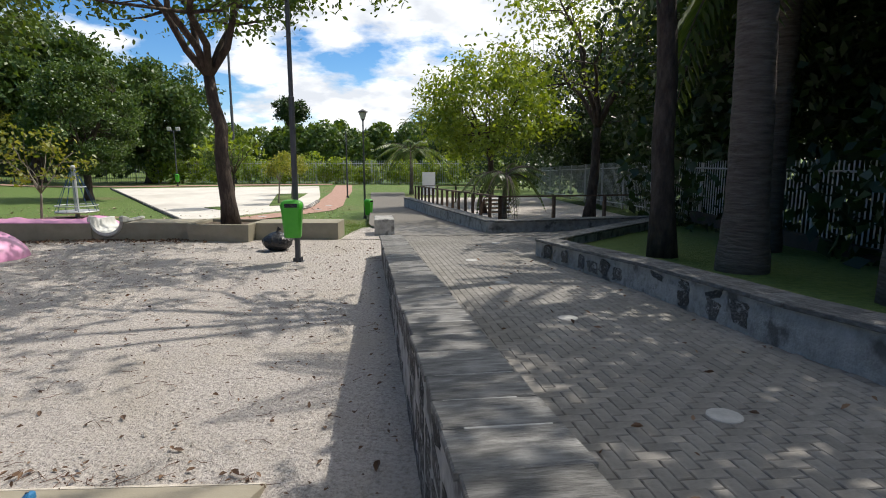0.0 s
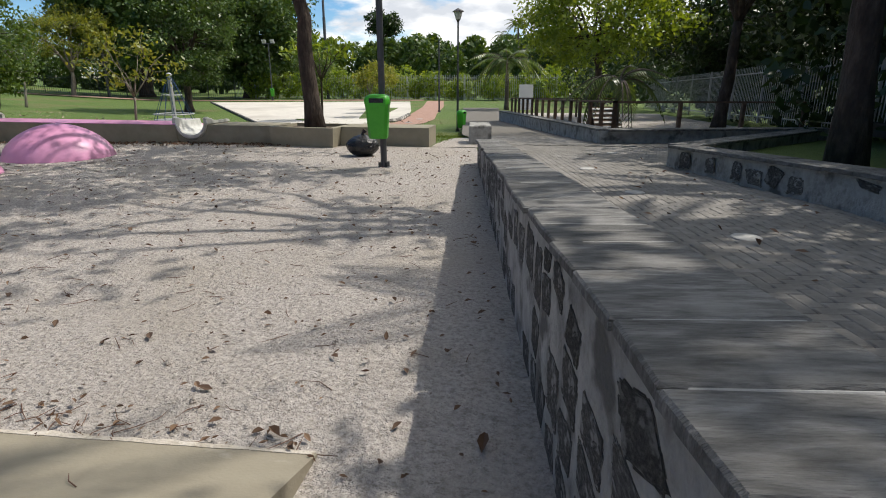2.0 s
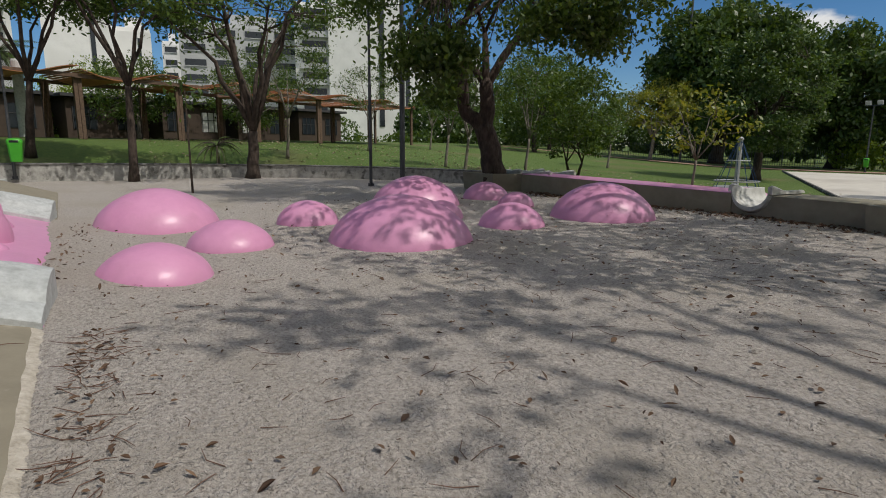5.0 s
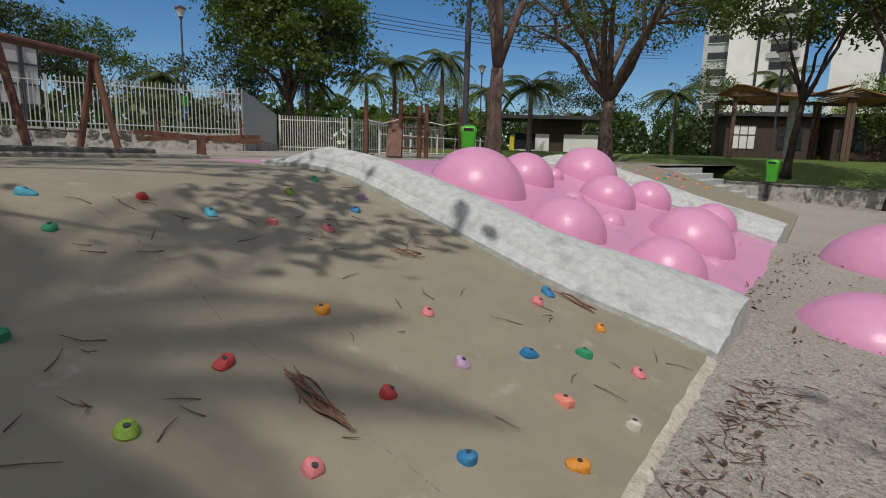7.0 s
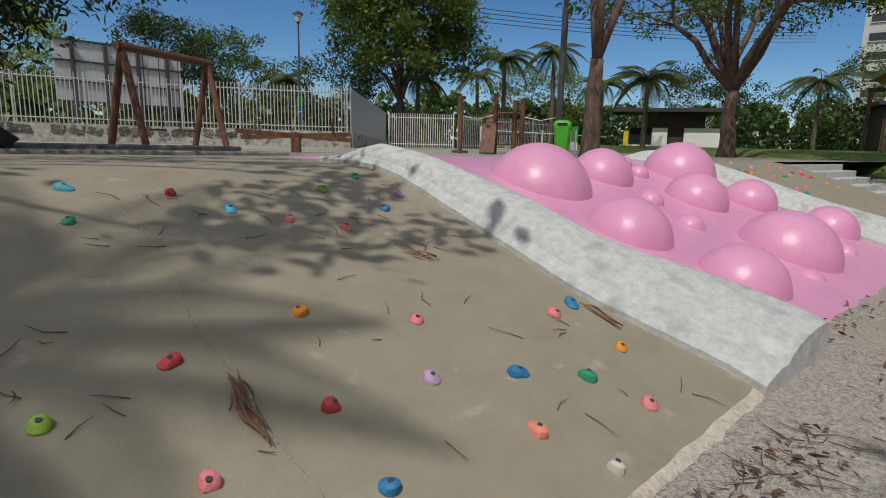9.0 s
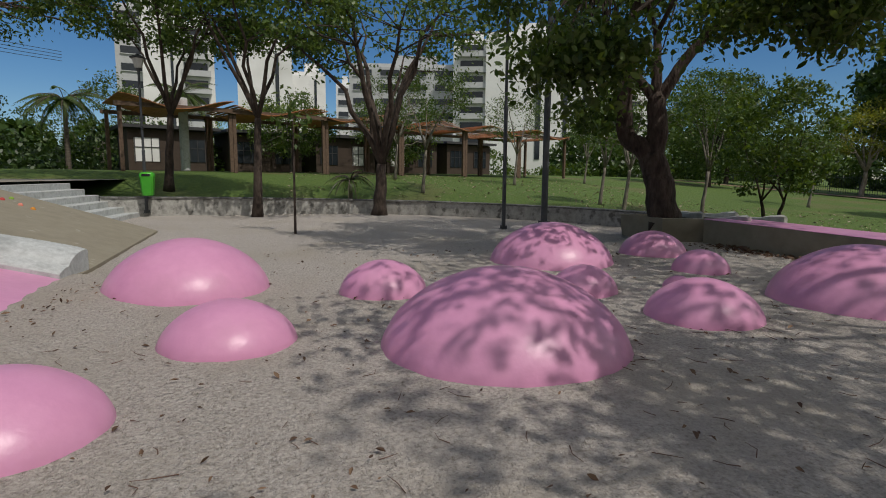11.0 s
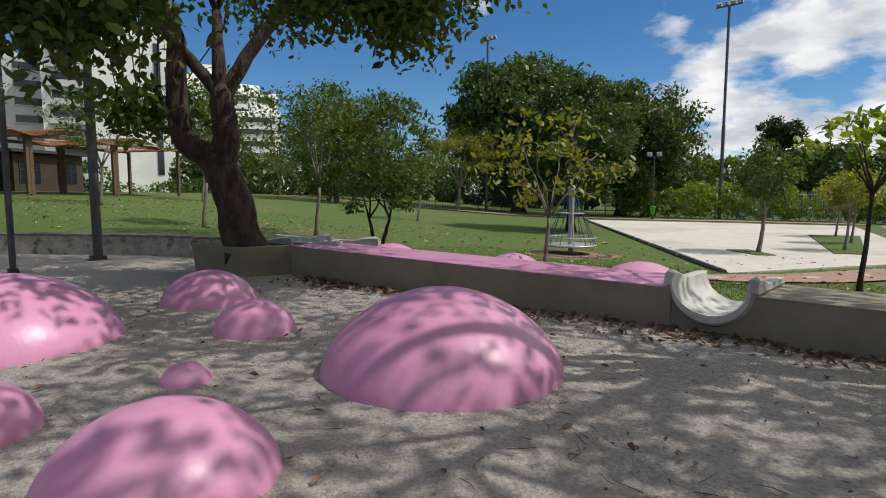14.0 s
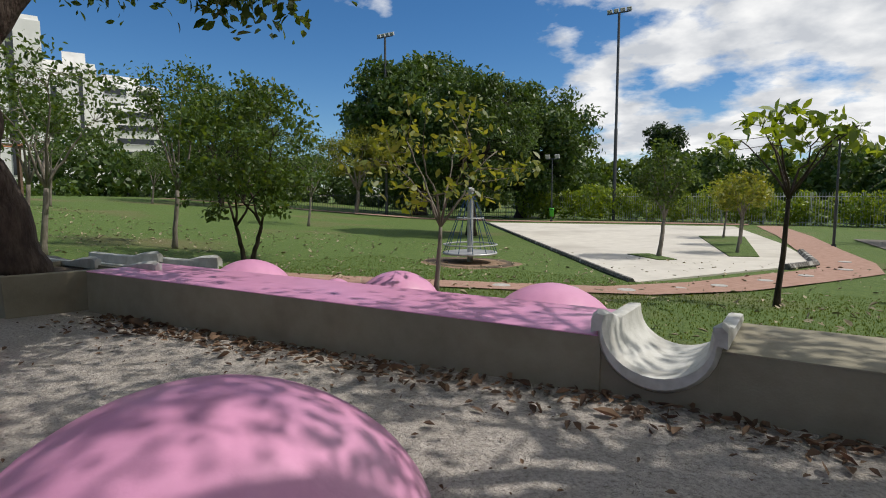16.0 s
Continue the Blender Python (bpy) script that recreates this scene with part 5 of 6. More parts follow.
# ---- crumbs of caked sand ----
rng = np.random.default_rng(61)
m = Mesh()
k = 0
while k < 5200:
    x, y = rng.uniform(-9.0, -0.3), 3.3 + abs(rng.normal()) * 2.6
    if y > 11 or x > wall_x(y) - 0.04 or (x > -6.3 and y < foot_y(x) + 0.05) or (x < -6.3 and y < 3.2) or min(math.hypot(x - dx_, y - dy_) - dr_ for dx_, dy_, dr_, _ in SANDDOMES) < 0.03:
        continue
    r = 0.0045 * rng.lognormal(0, 0.5)
    z = sand_z(x, y)
    o = len(m.v)
    m.v += [(x + r * rng.uniform(0.8, 1.5), y, z + r * 0.3), (x, y + r * rng.uniform(0.8, 1.5), z + r * 0.4), (x - r * rng.uniform(0.8, 1.5), y, z + r * 0.2), (x, y - r * rng.uniform(0.8, 1.5), z + r * 0.3), (x + r * 0.2, y, z + r * rng.uniform(0.8, 1.5)), (x, y, z - r)]
    for a in range(4):
        b = (a + 1) % 4
        m.f += [(o + a, o + b, o + 4), (o + b, o + a, o + 5)]
    k += 1
tagged(part("sand_crumbs", m, SAND), "small crumbs of caked pale sand", "sand", "", "stuff")

# ---- climbing holds ----
HOLDS = [(-2.46, -0.47, 10), (-3.04, -0.56, 0), (-3.48, -0.25, 9), (-3.44, 0.29, 3), (-4.11, -0.1, 0), (-4.41, 0.24, 9), (-5.28, -0.06, 5), (-4.76, 0.45, 1), (-2.45, 0.83, 0), (-2.97, 1.24, 3), (-4.31, 1.56, 4), (-3.63, 1.76, 0), (-3.15, 1.96, 5), (-3.58, 2.44, 1), (-5.78, -0.37, 3), (-5.94, 0.12, 7), (-5.61, 0.38, 2), (-5.11, 0.65, 1),
         (-4.9, 1.83, 1), (-5.83, 2.06, 1), (-6.06, 2.0, 2), (-5.95, 2.47, 4), (-5.51, 2.56, 3), (-5.14, 2.4, 2), (-4.67, 2.27, 7), (-4.15, 2.26, 0), (-4.92, 2.74, 6), (-5.64, 2.86, 1), (-5.09, 3.04, 8), (-4.54, 3.01, 4), (-4.14, 2.71, 2), (-2.58, 3.19, 2), (-2.38, 2.95, 4), (-1.6, 2.1, 7), (-1.9, 2.45, 4), (-2.7, 0.3, 0)]
HC = [("red", (0.55, 0.06, 0.06)), ("pink", (0.72, 0.22, 0.24)), ("blue", (0.03, 0.2, 0.42)), ("green", (0.03, 0.3, 0.15)), ("orange", (0.7, 0.28, 0.03)), ("lime green", (0.25, 0.42, 0.05)), ("salmon", (0.78, 0.27, 0.2)), ("lilac", (0.48, 0.33, 0.5)), ("white", (0.6, 0.58, 0.53)), ("sky blue", (0.07, 0.36, 0.5)), ("charcoal", (0.035, 0.037, 0.045))]
HM = [surf(c.replace(" ", "_") + "_resin", [tuple(v * 0.82 for v in k), k], 18, 0.6, 0.5, 90) for c, k in HC]


def hold(x, y, c, k):
    """A bolt-on resin hold: a scooped wedge with a bolt hole."""
    random.seed(k)
    kind = k % 3
    r = random.uniform(0.036, 0.05) * (1.35 if c == 10 else 1.0)
    rings = []
    for f, z in ((1.0, -0.01), (1.02, 0.008), (0.86, 0.024), (0.5, 0.036)):
        ring = []
        for j in range(14):
            a = 2 * math.pi * j / 14
            e = 1.0
            if kind == 1:
                e = 1 + 0.3 * math.cos(a) + 0.1 * math.sin(3 * a)
            if kind == 2:
                e = min(1.25, 1 / max(abs(math.cos(a)) / 1.35, abs(math.sin(a)) * 1.25))
            ring.append((r * f * e * math.cos(a), r * f * e * math.sin(a), z + 0.014 * f * math.cos(a) * (z > 0.02)))
        rings.append(ring)
    t = thing("climbing_hold", HC[c][0] + " resin climbing hold bolted to the khaki ramp", "climbing hold", (x, y, ramp_z(y)), 0, "climbing holds")
    slope = -0.296 if y > 0 else -math.atan(0.305 + 0.24 * y)
    t.matrix_basis = Matrix.Translation((x, y, ramp_z(y) + 0.002)) @ Matrix.Rotation(slope, 4, "X") @ Matrix.Rotation(random.uniform(0, 6.3), 4, "Z")
    part("grip", Mesh().loft(rings), HM[c], t, "", True)
    part("bolt", Mesh().lathe([(0.013, 0.03), (0.013, 0.0385), (0.009, 0.039)], 10), POLE, t, "dark recessed bolt")


for k, (x, y, c) in enumerate(HOLDS):
    hold(x, y, c, k)
random.seed(77)
for k in range(26):  # holds on the far ramp
    x, y = random.uniform(-18.8, -14.0), random.uniform(-0.8, 1.2)
    c = random.randrange(8)
    t = thing("climbing_hold", HC[c][0] + " resin climbing hold on the further ramp", "climbing hold", (x, y + 0.1 * (x + 7), ramp_z(y) + 0.01), 0, "climbing holds")
    part("grip", Mesh().lathe([(0.05, -0.02), (0.045, 0.015), (0.02, 0.04)], 9), HM[c], t)

# crack across the ramp
m = Mesh()
pts = [(-3.74, -0.05), (-3.79, 0.3), (-3.81, 0.63), (-3.86, 1.0), (-3.8, 1.49), (-3.86, 2.02), (-3.86, 2.3), (-3.9, 2.6), (-3.93, 3.2)]
m.tube([(x + 0.006 * math.sin(9 * y), y, ramp_z(y) + 0.001) for x, y in pts], 0.004, 5)
structure("ramp_crack", m, surf("gritty_crack", [(0.12, 0.1, 0.075), (0.4, 0.37, 0.32)], 60, 0.9, 0.5), "thin gritty crack in the ramp", "crack")

# ---- fallen leaves and twigs ----
def litter(name, label, spots, size, seed, zfun, mat_):
    rng = np.random.default_rng(seed)
    P = np.array([(x, y, zfun(x, y) + rng.uniform(0.008, 0.03)) for x, y in spots])
    d = rng.normal(size=(len(P), 3)) * np.array((1, 1, 0.25))
    d /= np.linalg.norm(d, axis=1)[:, None]
    up = np.tile((0, 0, 1.0), (len(P), 1)) + rng.normal(size=(len(P), 3)) * 0.3
    w = np.cross(d, up); w /= np.linalg.norm(w, axis=1)[:, None]
    s = (size * rng.lognormal(0, 0.35, len(P)))[:, None]
    h = np.array((0, 0, 1.0)) * s * rng.uniform(0.05, 0.3, len(P))[:, None]
    V = np.stack([P - d * s * 0.5, P - d * s * 0.1 + w * s * 0.24 + h, P + d * s * 0.25 + w * s * 0.17 + h, P + d * s * 0.55 + h * 0.6, P + d * s * 0.25 - w * s * 0.17 + h, P - d * s * 0.1 - w * s * 0.24 + h, P + d * s * 0.1], 1)
    n = len(P)
    F = []
    for i in range(n):
        o = 7 * i
        F += [(o, o + 1, o + 6), (o + 1, o + 2, o + 6), (o + 2, o + 3, o + 6), (o + 3, o + 4, o + 6), (o + 4, o + 5, o + 6), (o + 5, o, o + 6)]
    me = bpy.data.meshes.new(name)
    me.from_pydata(V.reshape(-1, 3).tolist(), [], F)
    me.materials.append(mat_)
    return tagged(new(name, me), label, "leaf litter", "", "stuff")


rng = np.random.default_rng(12)
spots = []
while len(spots) < 1500:
    x, y = rng.uniform(-16, -0.3), rng.uniform(2.6, 14.4)
    if x > wall_x(y) - 0.05 or (x < -1.1 and y < 3.35):
        continue
    near = 0.35 + 0.65 * math.exp(-(wall_x(y) - x) / 1.3) + 0.6 * math.exp(-abs(y - 3.4) / 0.3) * (x < -1)
    if rng.uniform() < near * 0.8:
        spots.append((x, y))
litter("fallen_leaves", "dry brown leaves scattered over the sand", spots, 0.045, 13, sand_z, L_DRY)
spots = [(x, bench_y(x) - abs(rng.normal()) * 0.28 - 0.03) for x in rng.uniform(-15.5, -6, 900)]
litter("leaf_drift", "drift of dry leaves along the bench", spots, 0.075, 14, sand_z, L_DRY)
spots = [(rng.uniform(-6.3, -1.2), 3.32 + abs(rng.normal()) * 0.25) for _ in range(190)] + [(rng.uniform(-12.5, -7.4), 2.9 + 0.1 * (rng.uniform(-12, -7) + 7) * 0.4 + abs(rng.normal()) * 0.2) for _ in range(120)]
litter("ramp_foot_litter", "dry leaves gathered at the foot of the ramp", spots, 0.042, 15, sand_z, L_DRY)
spots = [(rng.uniform(0.6, 4), rng.uniform(1, 13)) for _ in range(130)]
litter("path_leaves", "few dry leaves on the paving", spots, 0.06, 16, lambda x, y: path_z(y) + 0.002, L_DRY)
spots = [(rng.uniform(-30, -5), rng.uniform(16.5, 32)) for _ in range(1500)] + [(rng.uniform(-44, -27), rng.uniform(4, 26)) for _ in range(1500)]
litter("lawn_leaves", "pale fallen leaves on the lawn", spots, 0.1, 17, lambda x, y: terrain(x, y) + 0.01, surf("pale_dead_leaf", [(0.25, 0.2, 0.12), (0.45, 0.4, 0.28)], 9, 0.8, 0))


def twigs(name, label, spots, seed, zfun, L=(0.06, 0.22), r=0.003):
    rng = np.random.default_rng(seed)
    m = Mesh()
    for x, y in spots:
        a, l = rng.uniform(0, 6.28), rng.uniform(*L)
        b = a + rng.normal() * 0.5
        p = [(x, y), (x + math.cos(a) * l * 0.5, y + math.sin(a) * l * 0.5)]
        p.append((p[1][0] + math.cos(b) * l * 0.5, p[1][1] + math.sin(b) * l * 0.5))
        m.tube([(u, v, zfun(u, v) + 0.004 + 0.008 * k) for k, (u, v) in enumerate(p)], [r, r * 0.9, r * 0.5], 4)
    return tagged(part(name, m, TWIGM), label, "twigs", "", "stuff")


rz_ = lambda x, y: ramp_z(y)
twigs("ramp_twigs", "thin dry twigs strewn on the climbing ramp", [(rng.uniform(-6.0, -1.5), rng.uniform(-0.4, 3.1)) for _ in range(95)], 21, rz_)
twigs("sand_twigs", "thin dry twigs on the sand", [(rng.uniform(-10, -0.6), rng.uniform(3.5, 13)) for _ in range(420)] + [(rng.uniform(-6.3, -1.2), 3.36 + abs(rng.normal()) * 0.14) for _ in range(150)], 22, sand_z)
# dry, curled palm sheaths on the ramp, and strips by the kerb
SHEATH = surf("dried_palm_sheath", [(0.075, 0.036, 0.024), (0.17, 0.088, 0.058), (0.27, 0.16, 0.115)], 16, 0.75, 0.5, 60, stretch=(1, 1, 1), jitter=0.3)
for k, (a, b, wide, n) in enumerate((((-3.82, 1.92), (-3.82, 2.35), 0.016, 9), ((-5.31, 1.08), (-5.51, 1.27), 0.006, 5), ((-6.13, 2.01), (-6.14, 2.33), 0.014, 4), ((-2.26, 1.26), (-2.46, 1.08), 0.008, 6))):
    random.seed(90 + k)
    sh = thing("dry_sheath", "brown dried palm sheath lying on the ramp", "plant debris", (a[0], a[1], ramp_z(a[1])))
    for q in range(n):
        rows, o, ph = [], random.uniform(-0.035, 0.035), random.uniform(0, 6)
        f0, f1 = random.uniform(0, 0.25), random.uniform(0.75, 1.08)
        for i in range(13):
            f = f0 + (f1 - f0) * i / 12
            spread = o * (0.55 + 0.5 * math.sin(3.0 * f + ph))
            dx, dy = b[0] - a[0], b[1] - a[1]
            ll = math.hypot(dx, dy)
            x = a[0] + dx * f - dy / ll * (spread + 0.012 * math.sin(7 * f + ph))
            y = a[1] + dy * f + dx / ll * (spread + 0.012 * math.sin(7 * f + ph))
            w = wide * (0.25 + math.sin(math.pi * i / 12)) * 0.6
            tw = ph + 4.0 * f
            z = 0.012 + 0.01 * (q % 3) + 0.012 * math.sin(5 * f + ph) ** 2
            c, u = math.cos(tw) * w, abs(math.sin(tw)) * w
            rows.append([(x - dy / ll * c * e - a[0], y + dx / ll * c * e - a[1], ramp_z(y) - ramp_z(a[1]) + z + u * (0.5 + 0.5 * e) + h) for e, h in ((-1, 0), (0, 0.004), (1, 0), (0.9, -0.004), (0, -0.002), (-0.9, -0.004))])
        part("strip", Mesh().loft(rows), SHEATH, sh, "", True)

# ---- merry-go-round on the lawn ----
def carousel(at):
    t = thing("rope_carousel", "steel merry-go-round with a rope net round its mast", "merry-go-round", at)
    part("mast", Mesh().tube([(0, 0, -0.1), (0, 0, 2.45)], 0.1, 14), GALV, t, "pale blue-grey steel mast")
    part("cap", Mesh().lathe([(0.13, 2.4), (0.13, 2.46), (0.05, 2.52)], 14), GALV, t)
    part("deck", Mesh().lathe([(0.72, 0.28), (0.9, 0.3), (0.92, 0.34), (0.9, 0.37), (0.1, 0.36)], 28), GALV, t, "round slatted deck")
    pts = [(0.9 * math.cos(a), 0.9 * math.sin(a), 0.62) for a in frange(0, 2 * math.pi, 29)]
    part("ring", Mesh().tube(pts, 0.025, 7, False), GALV, t)
    pts = [(0.45 * math.cos(a), 0.45 * math.sin(a), 1.5) for a in frange(0, 2 * math.pi, 21)]
    part("hoop", Mesh().tube(pts, 0.02, 7, False), GALV, t)
    for k in range(12):
        a = 2 * math.pi * k / 12
        part("rope", Mesh().tube([(0.06 * math.cos(a), 0.06 * math.sin(a), 2.4), (0.45 * math.cos(a), 0.45 * math.sin(a), 1.5), (0.9 * math.cos(a + 0.1), 0.9 * math.sin(a + 0.1), 0.36)], 0.012, 5), ROPE, t, "dark blue rope")


carousel((-17.5, 26.85, -1.34))
rng = np.random.default_rng(41)
rings = [[(-17.5 + math.cos(a) * R * k * (1 + 0.22 * noise.noise((math.cos(a) * 1.7, math.sin(a) * 1.7, 3.0))), 26.85 + math.sin(a) * R * k * (1 + 0.22 * noise.noise((math.cos(a) * 1.7, math.sin(a) * 1.7, 3.0)))) for a in frange(0, 2 * math.pi, 29)[:-1]] for R, k in ((2.1, 1.0), (2.1, 0.5))]
structure("bare_earth", Mesh().loft([[(x, y, terrain(x, y) + z) for x, y in r] for r, z in zip(rings, (-0.02, 0.025))]), surf("trodden_earth", [(0.16, 0.1, 0.065), (0.24, 0.16, 0.105), (0.3, 0.21, 0.145)], 5, 0.95, 0.8, 30, dist=0.02), "bare brown earth worn round the merry-go-round", "bare earth", True)
structure("worn_patch", Mesh().sheet([[(-17.5 + r * math.cos(a), 26.85 + r * math.sin(a), terrain(-17.5 + r * math.cos(a), 26.85 + r * math.sin(a)) + 0.02) for a in frange(0, 2 * math.pi, 30)] for r in (0.01, 0.7, 1.5)]), SOIL, "bare worn soil under the merry-go-round", "soil", True)


# ---- fences ----
def picket_fence(name, label, p0, p1, z0, z1, h, step, material, post_every=2.4, each=True, seed=1, bar=0.022):
    """Upright flat bars between two rails and posts."""
    d = Vector((p1[0] - p0[0], p1[1] - p0[1], 0)); L = d.length; a = math.atan2(d.y, d.x); d /= L
    t = thing(name, label, "fence", (p0[0], p0[1], z0), a)
    zf = lambda s: (z1 - z0) * s / L
    n = int(L / step)
    if each:
        me = Mesh().box((0, 0, h / 2), (bar * 1.6, bar * 0.5, h)).data("picket", material)
        for k in range(n):
            ob = new("picket", me)
            ob.parent = t
            ob.matrix_basis = Matrix.Translation(((k + 0.5) * step, 0, zf((k + 0.5) * step)))
    else:
        m = Mesh()
        for k in range(n):
            m.box(((k + 0.5) * step, 0, h / 2 + zf(k * step)), (bar * 1.6, bar * 0.5, h))
        tagged(part("fence_infill", m, material, t), "", "", "", "stuff")
    for f in (0.1, 0.88):
        part("rail", Mesh().tube([(0, 0.015, h * f), (L, 0.015, h * f + zf(L))], bar, 4), material, t)
    k = 0.0
    pm = Mesh().box((0, 0, h / 2), (0.06, 0.06, h + 0.06)).data("post", material)
    while k <= L + 0.01:
        ob = new("post", pm); ob.parent = t
        ob.matrix_basis = Matrix.Translation((k, 0.02, zf(k)))
        k += post_every
    return t


picket_fence("picket_fence", "white steel picket fence behind the shaded bed", (8.0, 2.0), (7.5, 17.0), -0.25, -0.35, 1.75, 0.13, WHITEST)
picket_fence("picket_fence", "grey steel picket fence beyond the dog park", (7.5, 17.2), (7.2, 44.0), -0.4, -1.2, 1.9, 0.16, GALV, 3.0, False)
picket_fence("boundary_fence", "grey steel boundary fence with climbing plants", (8.0, 60.5), (-36, 66.5), -1.4, -1.4, 2.6, 0.2, GALV, 3.2, False)
picket_fence("boundary_fence", "dark boundary fence along the woods", (-36, 66.5), (-72, 60), -1.4, -0.6, 2.2, 0.25, POLE, 3.2, False)

# fence and masonry wall behind the upper playground
m = Mesh()
BW = [(2.0, -21.4), (-4.0, -21.2), (-9.4, -20.4), (-15.6, -17.95)]
bz = lambda x: 1.45
rings = []
for x, y in BW:
    rings.append([(x, y + 0.15, 0.3), (x, y + 0.15, 1.25), (x, y - 0.25, 1.25), (x, y - 0.25, 0.3)])
back_wall = structure("wall_5", m.loft(rings), MORTAR, "rough stone retaining wall below the street fence", "wall")
for i in range(3):
    stone_face(back_wall, (BW[i][0], BW[i][1] + 0.15), (BW[i + 1][0], BW[i + 1][1] + 0.15), lambda f: 0.86, lambda f: 1.22, 0.5, 0.9, 40 + i, 0.05, 90)
for i in range(3):
    picket_fence("street_fence", "pale grey steel fence on the stone wall", (BW[i][0], BW[i][1]), (BW[i + 1][0], BW[i + 1][1]), 1.25, 1.25, 1.85, 0.14, GALV, 2.2)
# ramp parapet of sheet panels, and gate
m = Mesh()
q = [(-15.7, -17.95), (-17.6, -17.4), (-22.5, -19.5)]
m.loft([[(-15.7, -17.9, 1.25), (-15.7, -17.9, 3.1), (-15.7, -18.0, 3.1), (-15.7, -18.0, 1.25)], [(-21.0, -23.3, 0.9), (-21.0, -23.3, 2.5), (-21.1, -23.4, 2.5), (-21.1, -23.4, 0.9)]])
structure("sheet_parapet", m, GALV, "grey sheet-metal parapet sloping down", "parapet")
structure("wall_6", Mesh().loft([[(-15.7, -17.8, 0.3), (-15.7, -17.8, 1.25), (-15.7, -18.1, 1.25), (-15.7, -18.1, 0.3)], [(-20.9, -23.2, 0.3), (-20.9, -23.2, 0.9), (-21.2, -23.5, 0.9), (-21.2, -23.5, 0.3)]]), MORTAR, "stone base wall of the sloping parapet", "wall")
picket_fence("park_gate", "white steel bar gate", (-21.2, -23.3), (-24.2, -21.0), 0.6, 0.6, 1.9, 0.13, WHITEST, 3.7, True, 1, 0.02)
picket_fence("street_fence", "pale grey steel fence by the gate", (-24.4, -20.9), (-34, -22), 0.6, 0.6, 1.9, 0.16, GALV, 2.4, True)
picket_fence("hand_rail_fence", "low white tubular railing by the ramp", (-19.5, -13.6), (-31, -15.5), 0.57, 0.57, 1.0, 1.2, WHITEST, 2.4, True)

# ---- swing ----
sw = thing("swing_set", "rust-brown timber swing frame with two A-shaped ends", "swing", (-6.2, -8.75, 0.565))
A0, A1 = Vector((0.82, -0.03, 0)), Vector((-1.15, -1.22, 0))
along = (A1 - A0).normalized()
side = Vector((-along.y, along.x, 0))
for c in (A0, A1):
    for s in (-1, 1):
        part("leg", Mesh().tube([(*(c + side * 0.5 * s).xy, -0.05), (c.x, c.y, 1.98)], 0.075, 10), RUST, sw)
part("crossbeam", Mesh().tube([(*(A0 - along * 0.12).xy, 2.0), (*(A1 + along * 0.12).xy, 1.99)], 0.085, 10), RUST, sw)
for f in (0.3, 0.7):
    for o in (-0.2, 0.2):
        q = A0.lerp(A1, f) + along * o
        part("chain", Mesh().tube([(q.x, q.y, 1.95), (q.x, q.y, 0.42)], 0.009, 5), POLE, sw)
    q = A0.lerp(A1, f)
    part("seat", Mesh().slab((q.x, q.y, 0.41), (0.46, 0.18, 0.035), math.atan2(along.y, along.x)), TIMBER, sw)
structure("step_edge", Mesh().slab((-3.6, -4.5, 0.56), (6.4, 0.35, 0.16), -0.06, 0.02, 0.02).slab((-3.4, -4.85, 0.6), (5.6, 0.3, 0.22), -0.05, 0.02, 0.02), surf("grey_step_concrete", [(0.13, 0.125, 0.11), (0.2, 0.195, 0.18), (0.27, 0.265, 0.25)], 7, 0.9, 0.8, 35, dist=0.02), "low concrete step on the upper playground", "step")

# ---- seesaws ----
for k, (x, y, a, tl) in enumerate(((-8.55, -7.75, -0.58, 0.05), (-8.3, -7.3, -0.36, -0.06))):
    t = thing("seesaw", "rust-brown timber seesaw with upright handles", "seesaw", (x, y, 0.565), a, "seesaws")
    part("plank", Mesh().box((0, 0, 0), (2.4, 0.16, 0.09), m=Matrix.Translation((0, 0, 0.36)) @ Matrix.Rotation(tl, 4, "Y")), RUST, t)
    part("stand", Mesh().box((0, 0, 0.15), (0.16, 0.3, 0.34), 0, 0.8), RUST, t)
    for s in (-0.8, 0.8):
        part("handle", Mesh().tube([(s, 0, 0.38 - s * tl), (s, 0, 0.72 - s * tl)], 0.02, 6).tube([(s, -0.15, 0.68 - s * tl), (s, 0.15, 0.68 - s * tl)], 0.018, 6), RUST, t)

# ---- climbing frame with a slide ----
cf = thing("timber_playset", "rust-brown timber climbing playset with a slanted board", "playset", (-14.9, -8.0, 0.565))
for x, y, h in ((0.75, -0.7, 1.65), (0, 0, 1.75), (-0.35, 0.45, 1.55), (-0.55, 0.55, 1.6), (-1.2, 1.35, 1.55)):
    part("post", Mesh().tube([(x, y, -0.05), (x, y, h)], 0.07, 10), RUST, cf)
part("slide_board", Mesh().box((0, 0, 0), (0.42, 1.5, 0.05), m=Matrix.Translation((0.35, 0.1, 0.6)) @ Matrix.Rotation(2.3, 4, "Z") @ Matrix.Rotation(0.85, 4, "X")), RUST, cf, "slanted rust-brown climbing board")
for z in (0.3, 0.6, 0.9, 1.2):
    part("rung", Mesh().tube([(0, 0, z), (-0.55, 0.55, z)], 0.025, 7), RUST, cf)
part("rope", Mesh().tube([(0.75, -0.7, 1.1), (0.4, -0.35, 1.0), (0, 0, 1.15)], 0.015, 6), WHITEST, cf)
part("rope", Mesh().tube([(-0.55, 0.55, 1.1), (-0.9, 0.95, 1.0), (-1.2, 1.35, 1.1)], 0.015, 6), WHITEST, cf)
